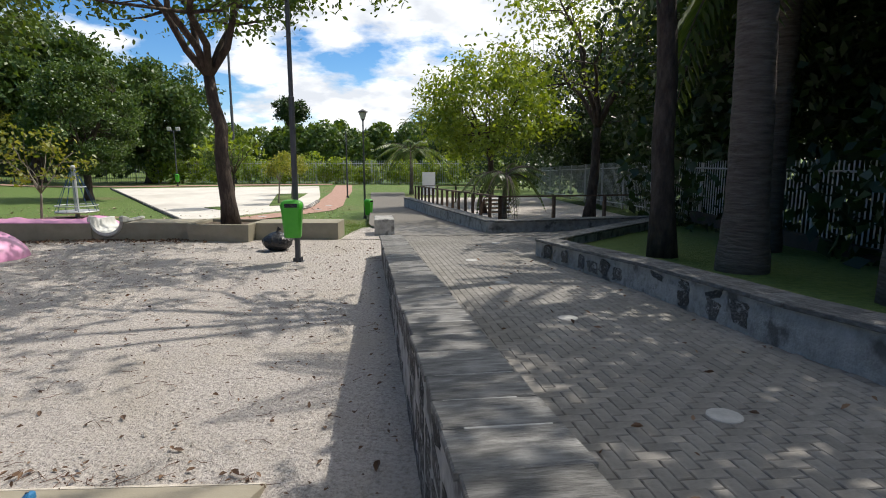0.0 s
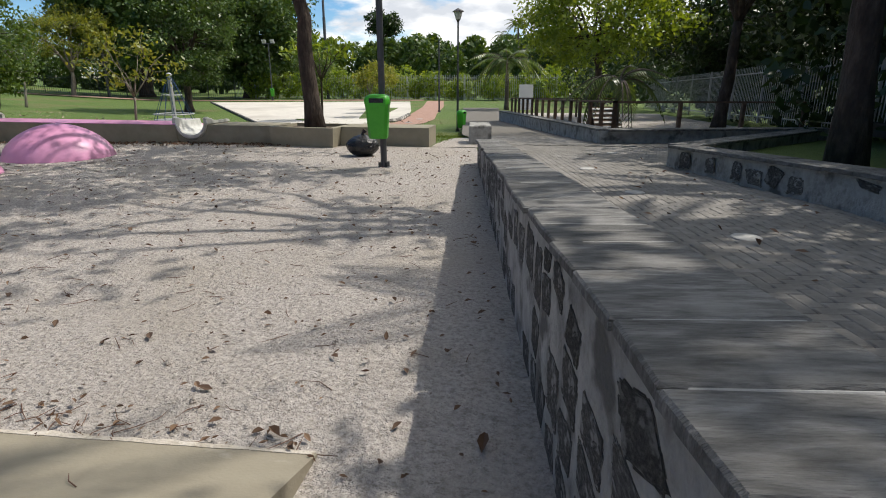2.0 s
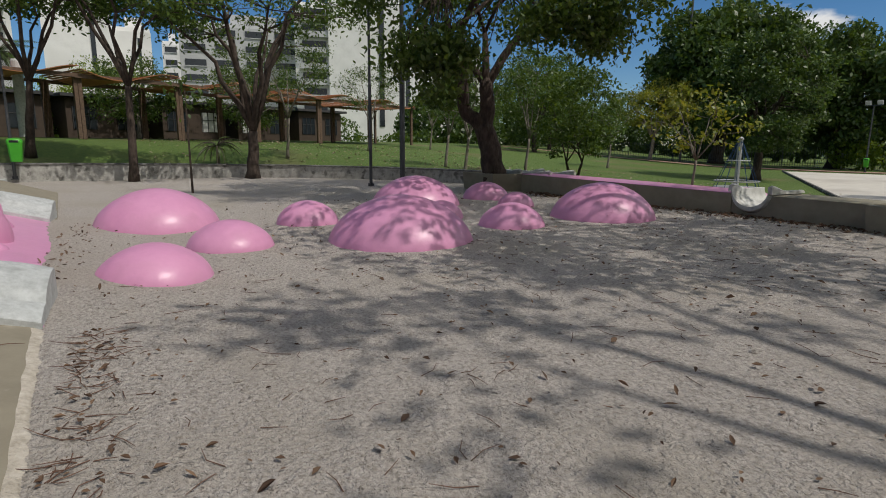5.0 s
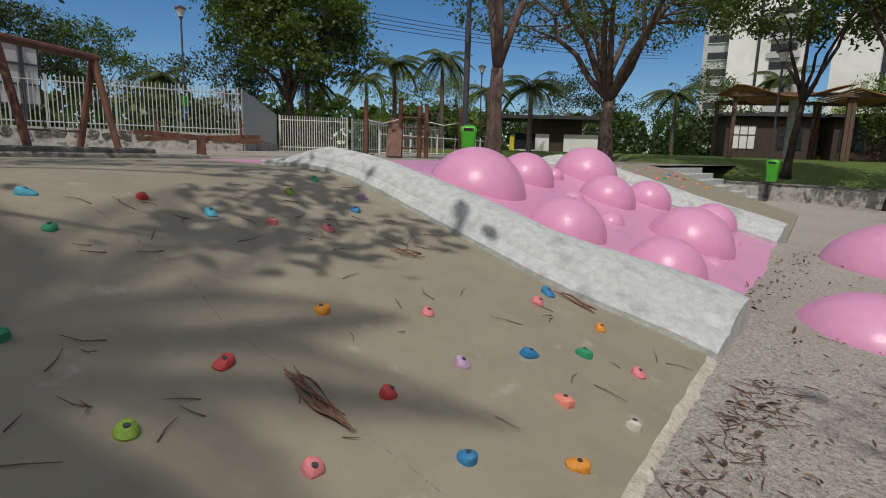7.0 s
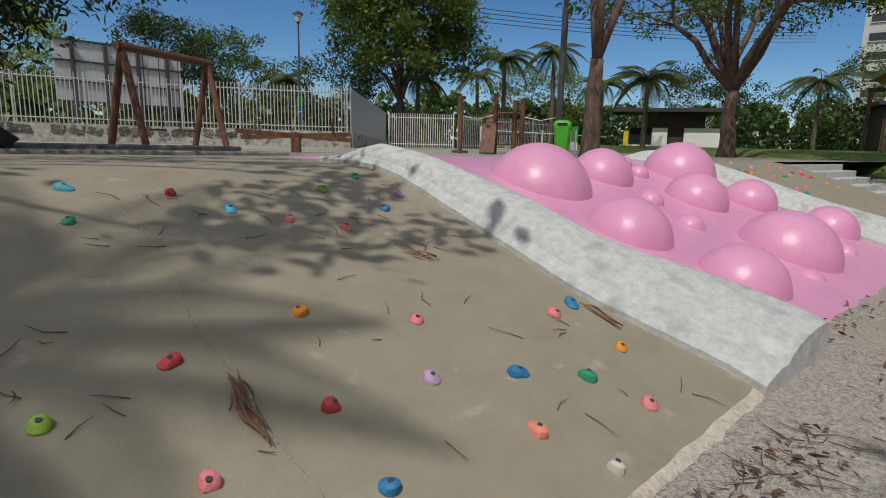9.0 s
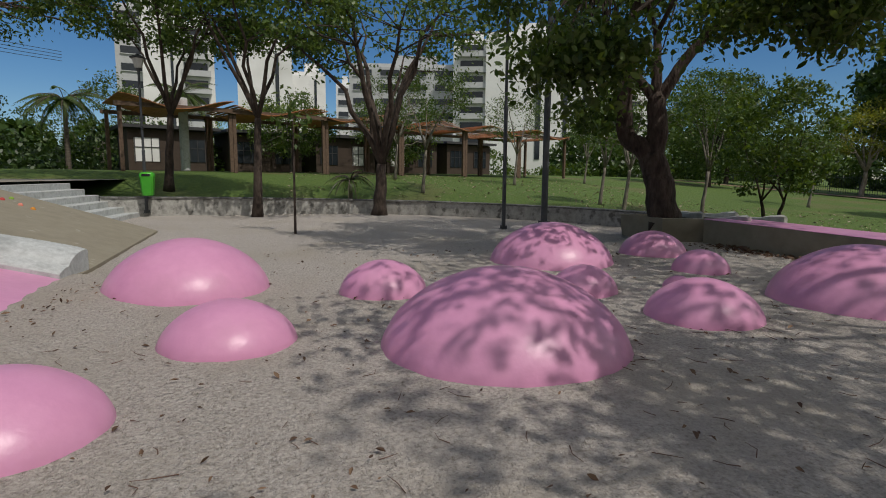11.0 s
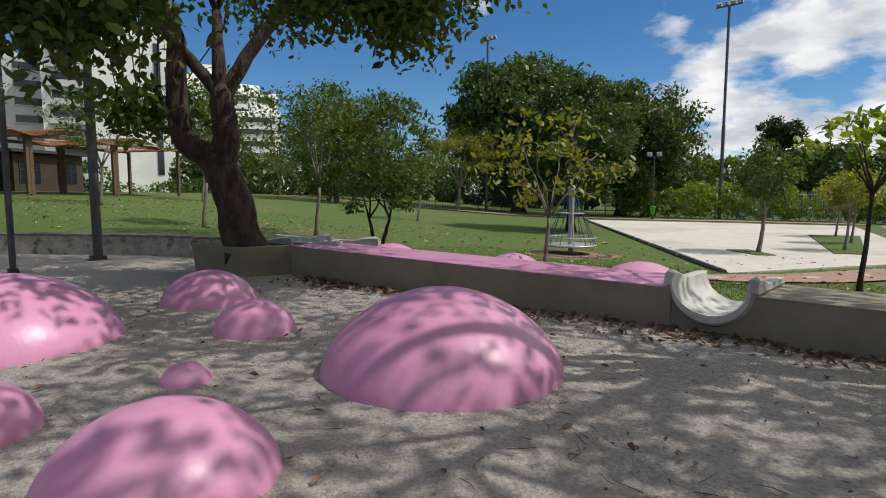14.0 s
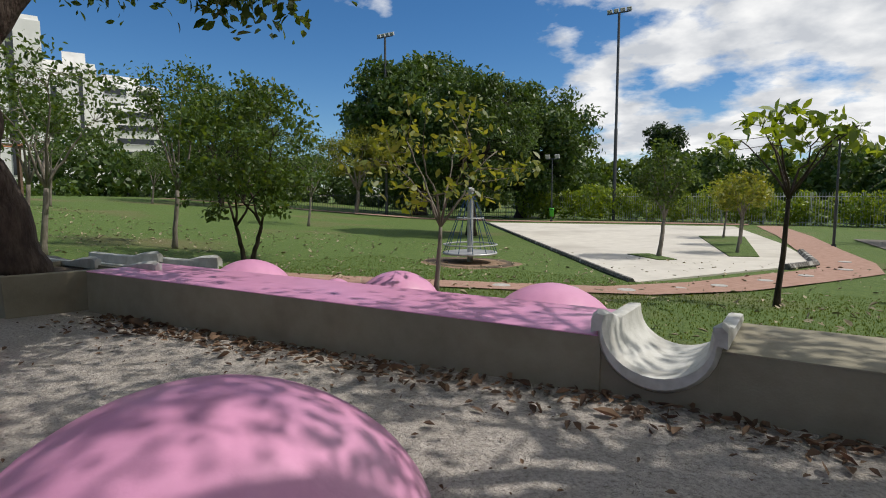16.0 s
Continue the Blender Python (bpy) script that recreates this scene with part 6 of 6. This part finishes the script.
part("platform", Mesh().box((0.75, -0.7, 0.05), (0.35, 0.35, 0.08)), TIMBER, cf)

# ---- signs at the fence ----
sg = thing("fence_sign", "green and blue sign plate on the street lamp post", "sign", (-14.1, -19.55, 2.1), 0.5)
part("green_plate", Mesh().slab((0, 0, 0.42), (0.42, 0.03, 0.42)), GREEN, sg)
part("blue_plate", Mesh().slab((0, 0, -0.05), (0.36, 0.03, 0.45)), HM[2], sg)
part("mark", Mesh().box((0, 0.02, -0.02), (0.22, 0.012, 0.05)), WHITE, sg, "white bar on the sign")
sg = thing("info_sign", "green and white information board by the railing", "sign", (-20.5, -9.5, 0.565), 0.9)
part("panel", Mesh().slab((0, 0, 0.75), (0.9, 0.04, 0.55)), GREEN, sg)
part("foot_panel", Mesh().slab((0, 0, 0.3), (0.9, 0.04, 0.3)), WHITE, sg)
part("post", Mesh().box((-0.4, -0.05, 0.4), (0.05, 0.05, 1.0)), GALV, sg)
part("post", Mesh().box((0.4, -0.05, 0.4), (0.05, 0.05, 1.0)), GALV, sg)

# ---- billboard behind the street fence ----
bb = thing("billboard", "large grey billboard seen from behind, on steel posts", "billboard", (-8.9, -29.2, 0.3), 0.16)
for r in range(3):
    for c in range(7):
        part("panel", Mesh().slab((-2.55 + 0.85 * c, 0, 2.6 + 0.95 * r), (0.82, 0.05, 0.92)), GREYW, bb)
for r in range(4):
    part("rail", Mesh().box((0, 0.08, 2.13 + 0.95 * r), (6.0, 0.08, 0.08)), POLE, bb)
for c in (-2.2, -0.75, 0.75, 2.2):
    part("post", Mesh().box((c, 0.15, 2.4), (0.16, 0.16, 4.9)), POLE, bb)

# ---- overhead cables ----
for k in range(4):
    m = Mesh().tube([(x, -33 - 0.2 * x, 9.2 + 0.3 * k + 0.0011 * (x + 20) ** 2) for x in frange(-70, 25, 18)], 0.025, 4)
    tagged(part("overhead_cable", m, POLE), "thin dark overhead cable along the street", "cable", "street cables")

# ---- kiosk ----
ki = thing("kiosk", "small white kiosk with a dark overhanging roof", "kiosk", (-37.9, -15.4, 0.55), math.radians(29.4) + math.pi / 2)
part("wall", Mesh().box((0, 0, 1.25), (3.6, 3.0, 2.5)), BROWNW, ki, "dark recessed wall")
for y, w, h in ((-1.75, 2.2, 1.6), (0.75, 0.9, 1.6), (1.9, 1.5, 0.55)):
    part("white_panel", Mesh().slab((0, 0, 0), (w, 0.12, h)), WHITE, ki).matrix_basis = Matrix.Translation((-y * 1.0, -1.62, h / 2))
part("window", Mesh().box((-1.9, -1.55, 1.1), (1.3, 0.05, 1.0)), GLASS, ki)
part("yellow_post", Mesh().box((-2.75, -1.6, 0.7), (0.3, 0.2, 1.5)), YELLOW, ki, "yellow painted panel")
part("roof", Mesh().box((-0.3, -0.3, 2.65), (6.6, 4.4, 0.22)), ROOFD, ki)
for s in range(9):
    part("slat", Mesh().box((-3.7 + 0.09 * s, -0.9, 2.5), (0.04, 2.6, 0.1)), ROOFD, ki)

# ---- pergola with terracotta louvres ----
PA, PB = Vector((-36.6, -4.4)), Vector((-50.0, 24.5))
dd = (PB - PA); PL = dd.length; pa = math.atan2(dd.y, dd.x)
for k in range(6):
    c = PA + dd * (k + 0.5) / 6
    z0 = terrain(c.x, c.y)
    t = thing("pergola", "steel pergola with a sagging terracotta slatted roof", "pergola", (c.x, c.y, z0), pa, "pergolas on the lawn")
    L = PL / 6
    for sx_ in (-L / 2 + 0.1, L / 2 - 0.1):
        for sy_ in (-2.2, 2.2):
            part("post", Mesh().box((sx_, sy_, 1.5), (0.18, 0.18, 3.1)), TIMBER, t)
    for sy_ in (-2.4, 2.4):
        part("beam", Mesh().box((0, sy_, 3.12), (L + 0.3, 0.14, 0.2)), TIMBER, t)
    n = 26
    for i in range(n):
        f = (i + 0.5) / n
        zz = 3.3 + 0.55 * math.cos(2 * math.pi * (f + 0.15 * k)) * 0.5
        part("slat", Mesh().box((0, 0, 0), (0.2, 5.4, 0.03), m=Matrix.Translation((-L / 2 + L * f, 0, zz)) @ Matrix.Rotation(0.25 * math.sin(2 * math.pi * f), 4, "Y")), LOUVRE, t)
tp = thing("water_tank_post", "thick pale concrete post with a round head", "post", (-37.6, -1.2, 1.0))
part("column", Mesh().lathe([(0.24, 0), (0.24, 3.7), (0.2, 3.8)], 16), CEMENT, tp)

# ---- low brown pavilions behind the pergolas ----
for k in range(5):
    f = (k + 0.6) / 5
    c = PA + dd * f + Vector((-9.0, -3.5))
    z0 = terrain(c.x, c.y)
    t = thing("pavilion", "low dark brown pavilion with white-framed windows", "pavilion", (c.x, c.y, z0), pa, "brown pavilions")
    part("wall", Mesh().box((0, 0, 1.3), (5.2, 4.0, 2.7)), BROWNW, t)
    part("roof", Mesh().box((0, 0, 2.8), (6.0, 5.0, 0.2)), ROOFD, t)
    for x in (-1.5, 1.3):
        w = part("window", Mesh().box((x, -2.02, 1.35), (1.5, 0.05, 1.5)), WHITE if (k + (x > 0)) % 3 == 0 else GLASS, t)
        for b in (-0.72, -0.25, 0.25, 0.72):
            part("bar", Mesh().box((x + b, -2.06, 1.35), (0.05, 0.04, 1.5)), ROOFD, w)
        part("bar", Mesh().box((x, -2.06, 1.5), (1.5, 0.04, 0.05)), ROOFD, w)


# ---- apartment blocks ----
def block(az, dist, w, h, depth, label, floors, mode, mat_=WHITE, eye=(-2.0, 3.9), turn=0.0):
    """A tower seen from the park: mode 'bands' has ribbon windows, 'balcony' recessed balconies, 'blank' a plain gable with a window strip."""
    a = radians(az)
    c = Vector((eye[0] - math.sin(a) * dist, eye[1] + math.cos(a) * dist))
    t = thing("apartment_block", label, "building", (c.x, c.y, 0.0), a + turn, "apartment blocks")
    part("wall", Mesh().box((0, 0, h / 2), (w, depth, h)), mat_, t)
    part("roof", Mesh().box((0, 0, h + 0.4), (w * 0.98, depth * 0.98, 0.8), 0, 0.98), mat_, t)
    part("penthouse", Mesh().box((w * 0.12, 0, h + 1.9), (w * 0.4, depth * 0.5, 2.6)), mat_, t)
    fh = h / floors
    if mode == "bands":
        n = max(1, int(w / 5.5))
        me = Mesh().box((0, 0, 0), (w / n * 0.68, 0.3, fh * 0.42)).data("window", GLASS)
        fr = Mesh().box((0, 0, 0), (w / n * 0.72, 0.24, fh * 0.05)).data("sill", GREYW)
        for f in range(floors):
            for k in range(n):
                o = new("window", me); o.parent = t
                o.matrix_basis = Matrix.Translation((-w / 2 + w * (k + 0.5) / n, -depth / 2, fh * (f + 0.6)))
                s = new("sill", fr); s.parent = o
                s.matrix_basis = Matrix.Translation((0, -0.12, -fh * 0.24))
    if mode == "balcony":
        me = Mesh().box((0, 0, 0), (w * 0.62, 0.3, fh * 0.72)).data("window", GLASS)
        ba = Mesh().box((0, 0, 0), (w * 0.8, 1.4, 0.25)).box((0, -0.65, 0.55), (w * 0.8, 0.08, 0.9)).data("balcony", GREYW)
        for f in range(floors):
            o = new("window", me); o.parent = t
            o.matrix_basis = Matrix.Translation((0, -depth / 2, fh * (f + 0.5)))
            o = new("balcony", ba); o.parent = t
            o.matrix_basis = Matrix.Translation((0, -depth / 2 - 0.6, fh * f + 0.3))
    if mode == "blank":
        part("window_strip", Mesh().box((w * 0.22, -depth / 2, h * 0.55), (w * 0.07, 0.3, h * 0.8)), GLASS, t, "tall dark stair window")
    return t


def az(px, yaw=80.97):
    return yaw + math.degrees(math.atan((784 - px) / 994.4))


for x0, x1, top, mode, lab, mt, dist, fl in ((330, 372, 40, "bands", "grey-white apartment tower with window bands", GREYW, 134, 10), (372, 425, 28, "blank", "white apartment tower gable", WHITE, 132, 10),
        (425, 475, 55, "balcony", "white apartment tower with stacked balconies", WHITE, 133, 9), (520, 600, 75, "blank", "white apartment tower gable", WHITE, 130, 9), (600, 655, 115, "blank", "lower white apartment wing", WHITE, 136, 8),
        (672, 695, 128, "bands", "distant white apartment tower", WHITE, 170, 8), (700, 872, 98, "bands", "grey apartment tower with window bands", GREYW, 136, 8), (872, 930, 60, "balcony", "white apartment tower with stacked balconies", WHITE, 130, 9),
        (930, 1045, 50, "blank", "white apartment tower gable", WHITE, 128, 9), (1045, 1110, 100, "blank", "lower white apartment wing", WHITE, 138, 8), (1130, 1200, 150, "bands", "white apartment tower behind the trees", WHITE, 150, 7)):
    block(az((x0 + x1) / 2), dist, (x1 - x0) / 994.4 * dist, (274 - top) / 994.4 * dist, 14, lab, fl, mode, mt)
block(az(200, 32.97), 170, 21, 28, 16, "white apartment tower with rows of dark windows", 8, "bands", WHITE, (-8.0, 10.6), 0.25)
block(az(262, 32.97), 172, 4, 25, 12, "white tower side with green glass", 8, "blank", WHITE, (-8.0, 10.6), 0.25)
block(az(75, 32.97), 120, 12, 20, 12, "white apartment wing behind the trees", 6, "blank", WHITE, (-8.0, 10.6))

# street trees and palms beyond the upper playground
for x, y, h, sd in ((-26, -27, 6.0, 1), (-31, -24, 8.0, 2), (-34, -30, 7.5, 3), (-42, -24, 7.0, 4), (-46, -10, 6.5, 5), (-20, -34, 6, 6), (-50, -4, 8, 7), (-33.2, -21.6, 8.6, 8), (-32.0, -13.8, 5.4, 9)):
    palm("street_palm", "feathery palm along the street", (x, y, 0.3), h * 0.76, 0.17, 2.7, 20, 100 + sd, (0.2, 0.1), 1.1, leaflets=28)
for x, y, h, s, sd in ((-36, -26, 7, 4.5, 1), (-45, -17, 7, 4.5, 2), (-52, -10, 7.5, 5, 3), (-57, 2, 7, 4.5, 4), (-12.5, -36, 8.5, 3.0, 5), (-17, -37, 8, 3.0, 6), (-4, -38, 9, 4.5, 7), (-24, -33, 7.5, 4.5, 8)):
    tree("street_tree", "leafy green tree along the street", (x, y, 0.3), h, h * 0.3, s, 0.16, 200 + sd, (L_MID, L_LIGHT, L_DARK)[sd % 3], BARKL, 4200, 0.26, (0, 0), 6, 70, 0.8, 0.8, 0.6)
for x, y, h, s, sd in ((-50, 12, 6, 3.4, 1), (-46, 4, 5.5, 3, 5)):
    tree("street_tree", "leafy green tree behind the pavilions", (x, y, 1.0), h, h * 0.3, s, 0.14, 300 + sd, L_MID, BARKL, 3600, 0.26, (0, 0), 6, 60, 0.8, 0.8, 0.55)

# ---- steps between the ramp and the lawn wall ----
st = structure("stairs", Mesh().box((-22.6, -4.0, -0.3), (5.4, 2.0, 1.7)), CEMENT, "concrete steps up to the upper playground", "stairs")
for k in range(6):
    part("step", Mesh().slab((-22.6, -0.35 - 0.4 * k, -0.56 + 0.19 * k - 0.25), (5.4, 0.46, 0.69), 0, 0.012, 0.004), CEMENT, st)

# ---- dog park ----
structure("dog_park_ground", Mesh().sheet([[(x, y, -0.62 - 0.028 * (y - 16)) for x in frange(np.interp(y, (16.5, 33), (1.7, -1.7)), 7.3, 8)] for y in frange(16.6, 40, 20)]), SAND, "sandy ground of the dog park", "sand", True)


def rail_fence(label, p0, p1, n, z, h=0.95):
    t = thing("timber_railing", label, "railing", (0, 0, 0), 0, "dog park railings")
    a, b = Vector(p0), Vector(p1)
    for k in range(n + 1):
        q = a.lerp(b, k / n)
        part("post", Mesh().box((q.x, q.y, z(q.y) + h / 2), (0.09, 0.09, h), 0.3), TIMBER, t)
    part("handrail", Mesh().loft([[(q.x - 0.06, q.y, z(q.y) + h), (q.x + 0.06, q.y, z(q.y) + h), (q.x + 0.06, q.y, z(q.y) + h + 0.05), (q.x - 0.06, q.y, z(q.y) + h + 0.05)] for q in (a.lerp(b, f) for f in frange(0, 1, 6))]), TIMBER, t)
    return t


dz = lambda y: -0.62 - 0.028 * (y - 16)
rail_fence("brown timber railing along the dog park wall", (1.75, 17.2, 0), (-1.6, 33.0, 0), 15, dz)
rail_fence("brown timber railing across the dog park", (1.75, 17.2, 0), (7.0, 18.8, 0), 3, dz)
rail_fence("brown timber railing at the dog park's far end", (-1.4, 33.0, 0), (4.0, 33.5, 0), 5, dz)
ag = thing("agility_ramp", "small A-shaped timber agility ramp for dogs", "dog ramp", (2.2, 23.5, -0.83), 0.2)
for s in (-1, 1):
    b = part("ramp_board", Mesh().box((0, 0, 0), (1.0, 1.0, 0.04), m=Matrix.Translation((0, 0.33 * s, 0.33)) @ Matrix.Rotation(-0.85 * s, 4, "X")), TIMBER, ag)
    for k in range(5):
        part("slat", Mesh().box((0, 0, 0), (1.0, 0.06, 0.04), m=Matrix.Translation((0, 0.33 * s, 0.33)) @ Matrix.Rotation(-0.85 * s, 4, "X") @ Matrix.Translation((0, -0.4 + 0.2 * k, 0.035))), WHITEST, b)
structure("white_board", Mesh().box((-1.0, 40, -0.3), (0.9, 0.08, 1.6)), WHITE, "plain white board by the far hedge", "board")

# ---- shaded bed by the path ----
rows = []
for y in frange(-3, 17, 30):
    l = float(np.interp(y, (-3, 2, 4, 7.5, 11.6, 17.0), (5.6, 4.2, 3.65, 3.1, 2.4, 6.6)))
    rows.append([(l + (9.5 - l) * k / 10, y, 0.14 - 0.042 * y + 0.02 * noise.noise((k, y, 2))) for k in range(11)])
structure("planting_bed", Mesh().sheet(rows), GRASS, "shaded grass bed behind the low wall", "lawn", True)
structure("bed_kerb", Mesh().box((7.35, 8.5, -0.2), (0.18, 16, 0.3)), BROWNW, "dark kerb under the white fence", "kerb")
rng = np.random.default_rng(3)
pts, dirs = [], []
for _ in range(26000):
    x, y = rng.uniform(-21, -2.6), rng.uniform(15.9, 26)
    pts.append((x, y, terrain(x, y) + 0.012)); dirs.append((rng.normal() * 0.4, rng.normal() * 0.4, 1.3))
ob = new("lawn_blades", leaf_mesh("lawn_blades", np.array(pts), 0.05, BLADE, -0.3, 0.28, rng, np.array(dirs)))
tagged(ob, "short grass blades on the near lawn", "grass", "", "stuff")

# ---- herringbone pavers ----
def lay(u, v):
    """Path coordinates to the ground: v along the wall, u across."""
    y = v
    x = wall_x(y) + 0.5 + u
    return x, y


def pav_ok(x, y):
    return wall_x(y) + 0.46 < x < float(path_r(y)) - 0.02 and y < 19


pm = [Mesh().slab((0, 0, 0), (0.194, 0.094, 0.05), 0, 0.006, 0.0015).data("paver", PAVER) for _ in range(3)]
rest = Mesh()
random.seed(31)
count = 0
B = 0.1
for i in range(-10, 62):
    for j in range(-10, 190):
        for k in (0, 1):
            # herringbone cell: one block across, one along
            if (j - i) % 4 == 0 and k == 0:
                u, v, r = (i + 1) * B, (j + 0.5) * B, 0.0
            elif (j - i) % 4 == 1 and k == 1:
                u, v, r = (i + 0.5) * B, (j + 1) * B, math.pi / 2
            else:
                continue
            x, y = lay(u, v + 1.0)
            if not pav_ok(x, y):
                continue
            z = path_z(y) - 0.025 + random.uniform(-0.002, 0.002)
            if 2.3 < y < 5.2 and x < 3.2 and count < 300:
                ob = new("paver", random.choice(pm)); ob.parent = pavement
                ob.matrix_basis = Matrix.Translation((x, y, z)) @ Matrix.Rotation(r + WA + random.uniform(-0.01, 0.01), 4, "Z") @ Matrix.Rotation(-0.038 if r == 0 else 0, 4, "X")
                count += 1
            else:
                rest.slab((x, y, z), (0.194, 0.094, 0.05), r + WA + random.uniform(-0.01, 0.01), 0.006, 0.0015)
tagged(part("paver_field", rest, PAVERS, pavement), "", "", "", "stuff")
for x, y in ((1.4, 6.1), (1.85, 3.47), (0.55, 10.66), (1.3, 13.6), (0.9, 8.3)):
    tagged(part("path_disc", Mesh().lathe([(0.115, -0.02), (0.115, 0.004), (0.105, 0.008)], 20, (x, y, path_z(y) + 0.004)), WHITEJOINT), "round pale concrete disc set in the paving", "paving disc", "discs in the paving")
for x, y in ((-13.5, 21.3), (-12.3, 22.2), (-11.3, 23.0), (-10.5, 24.5), (-9.8, 25.9), (-8.9, 27.6), (-8.0, 29.3), (-7.0, 31.5), (-6.9, 34.0)):
    tagged(part("path_disc", Mesh().lathe([(0.2, -0.02), (0.2, 0.006), (0.19, 0.012)], 16, (x, y, max(terrain(x, y), -1.38) + 0.035)), WHITEJOINT), "round pale disc set in the red path", "paving disc", "discs in the paving")
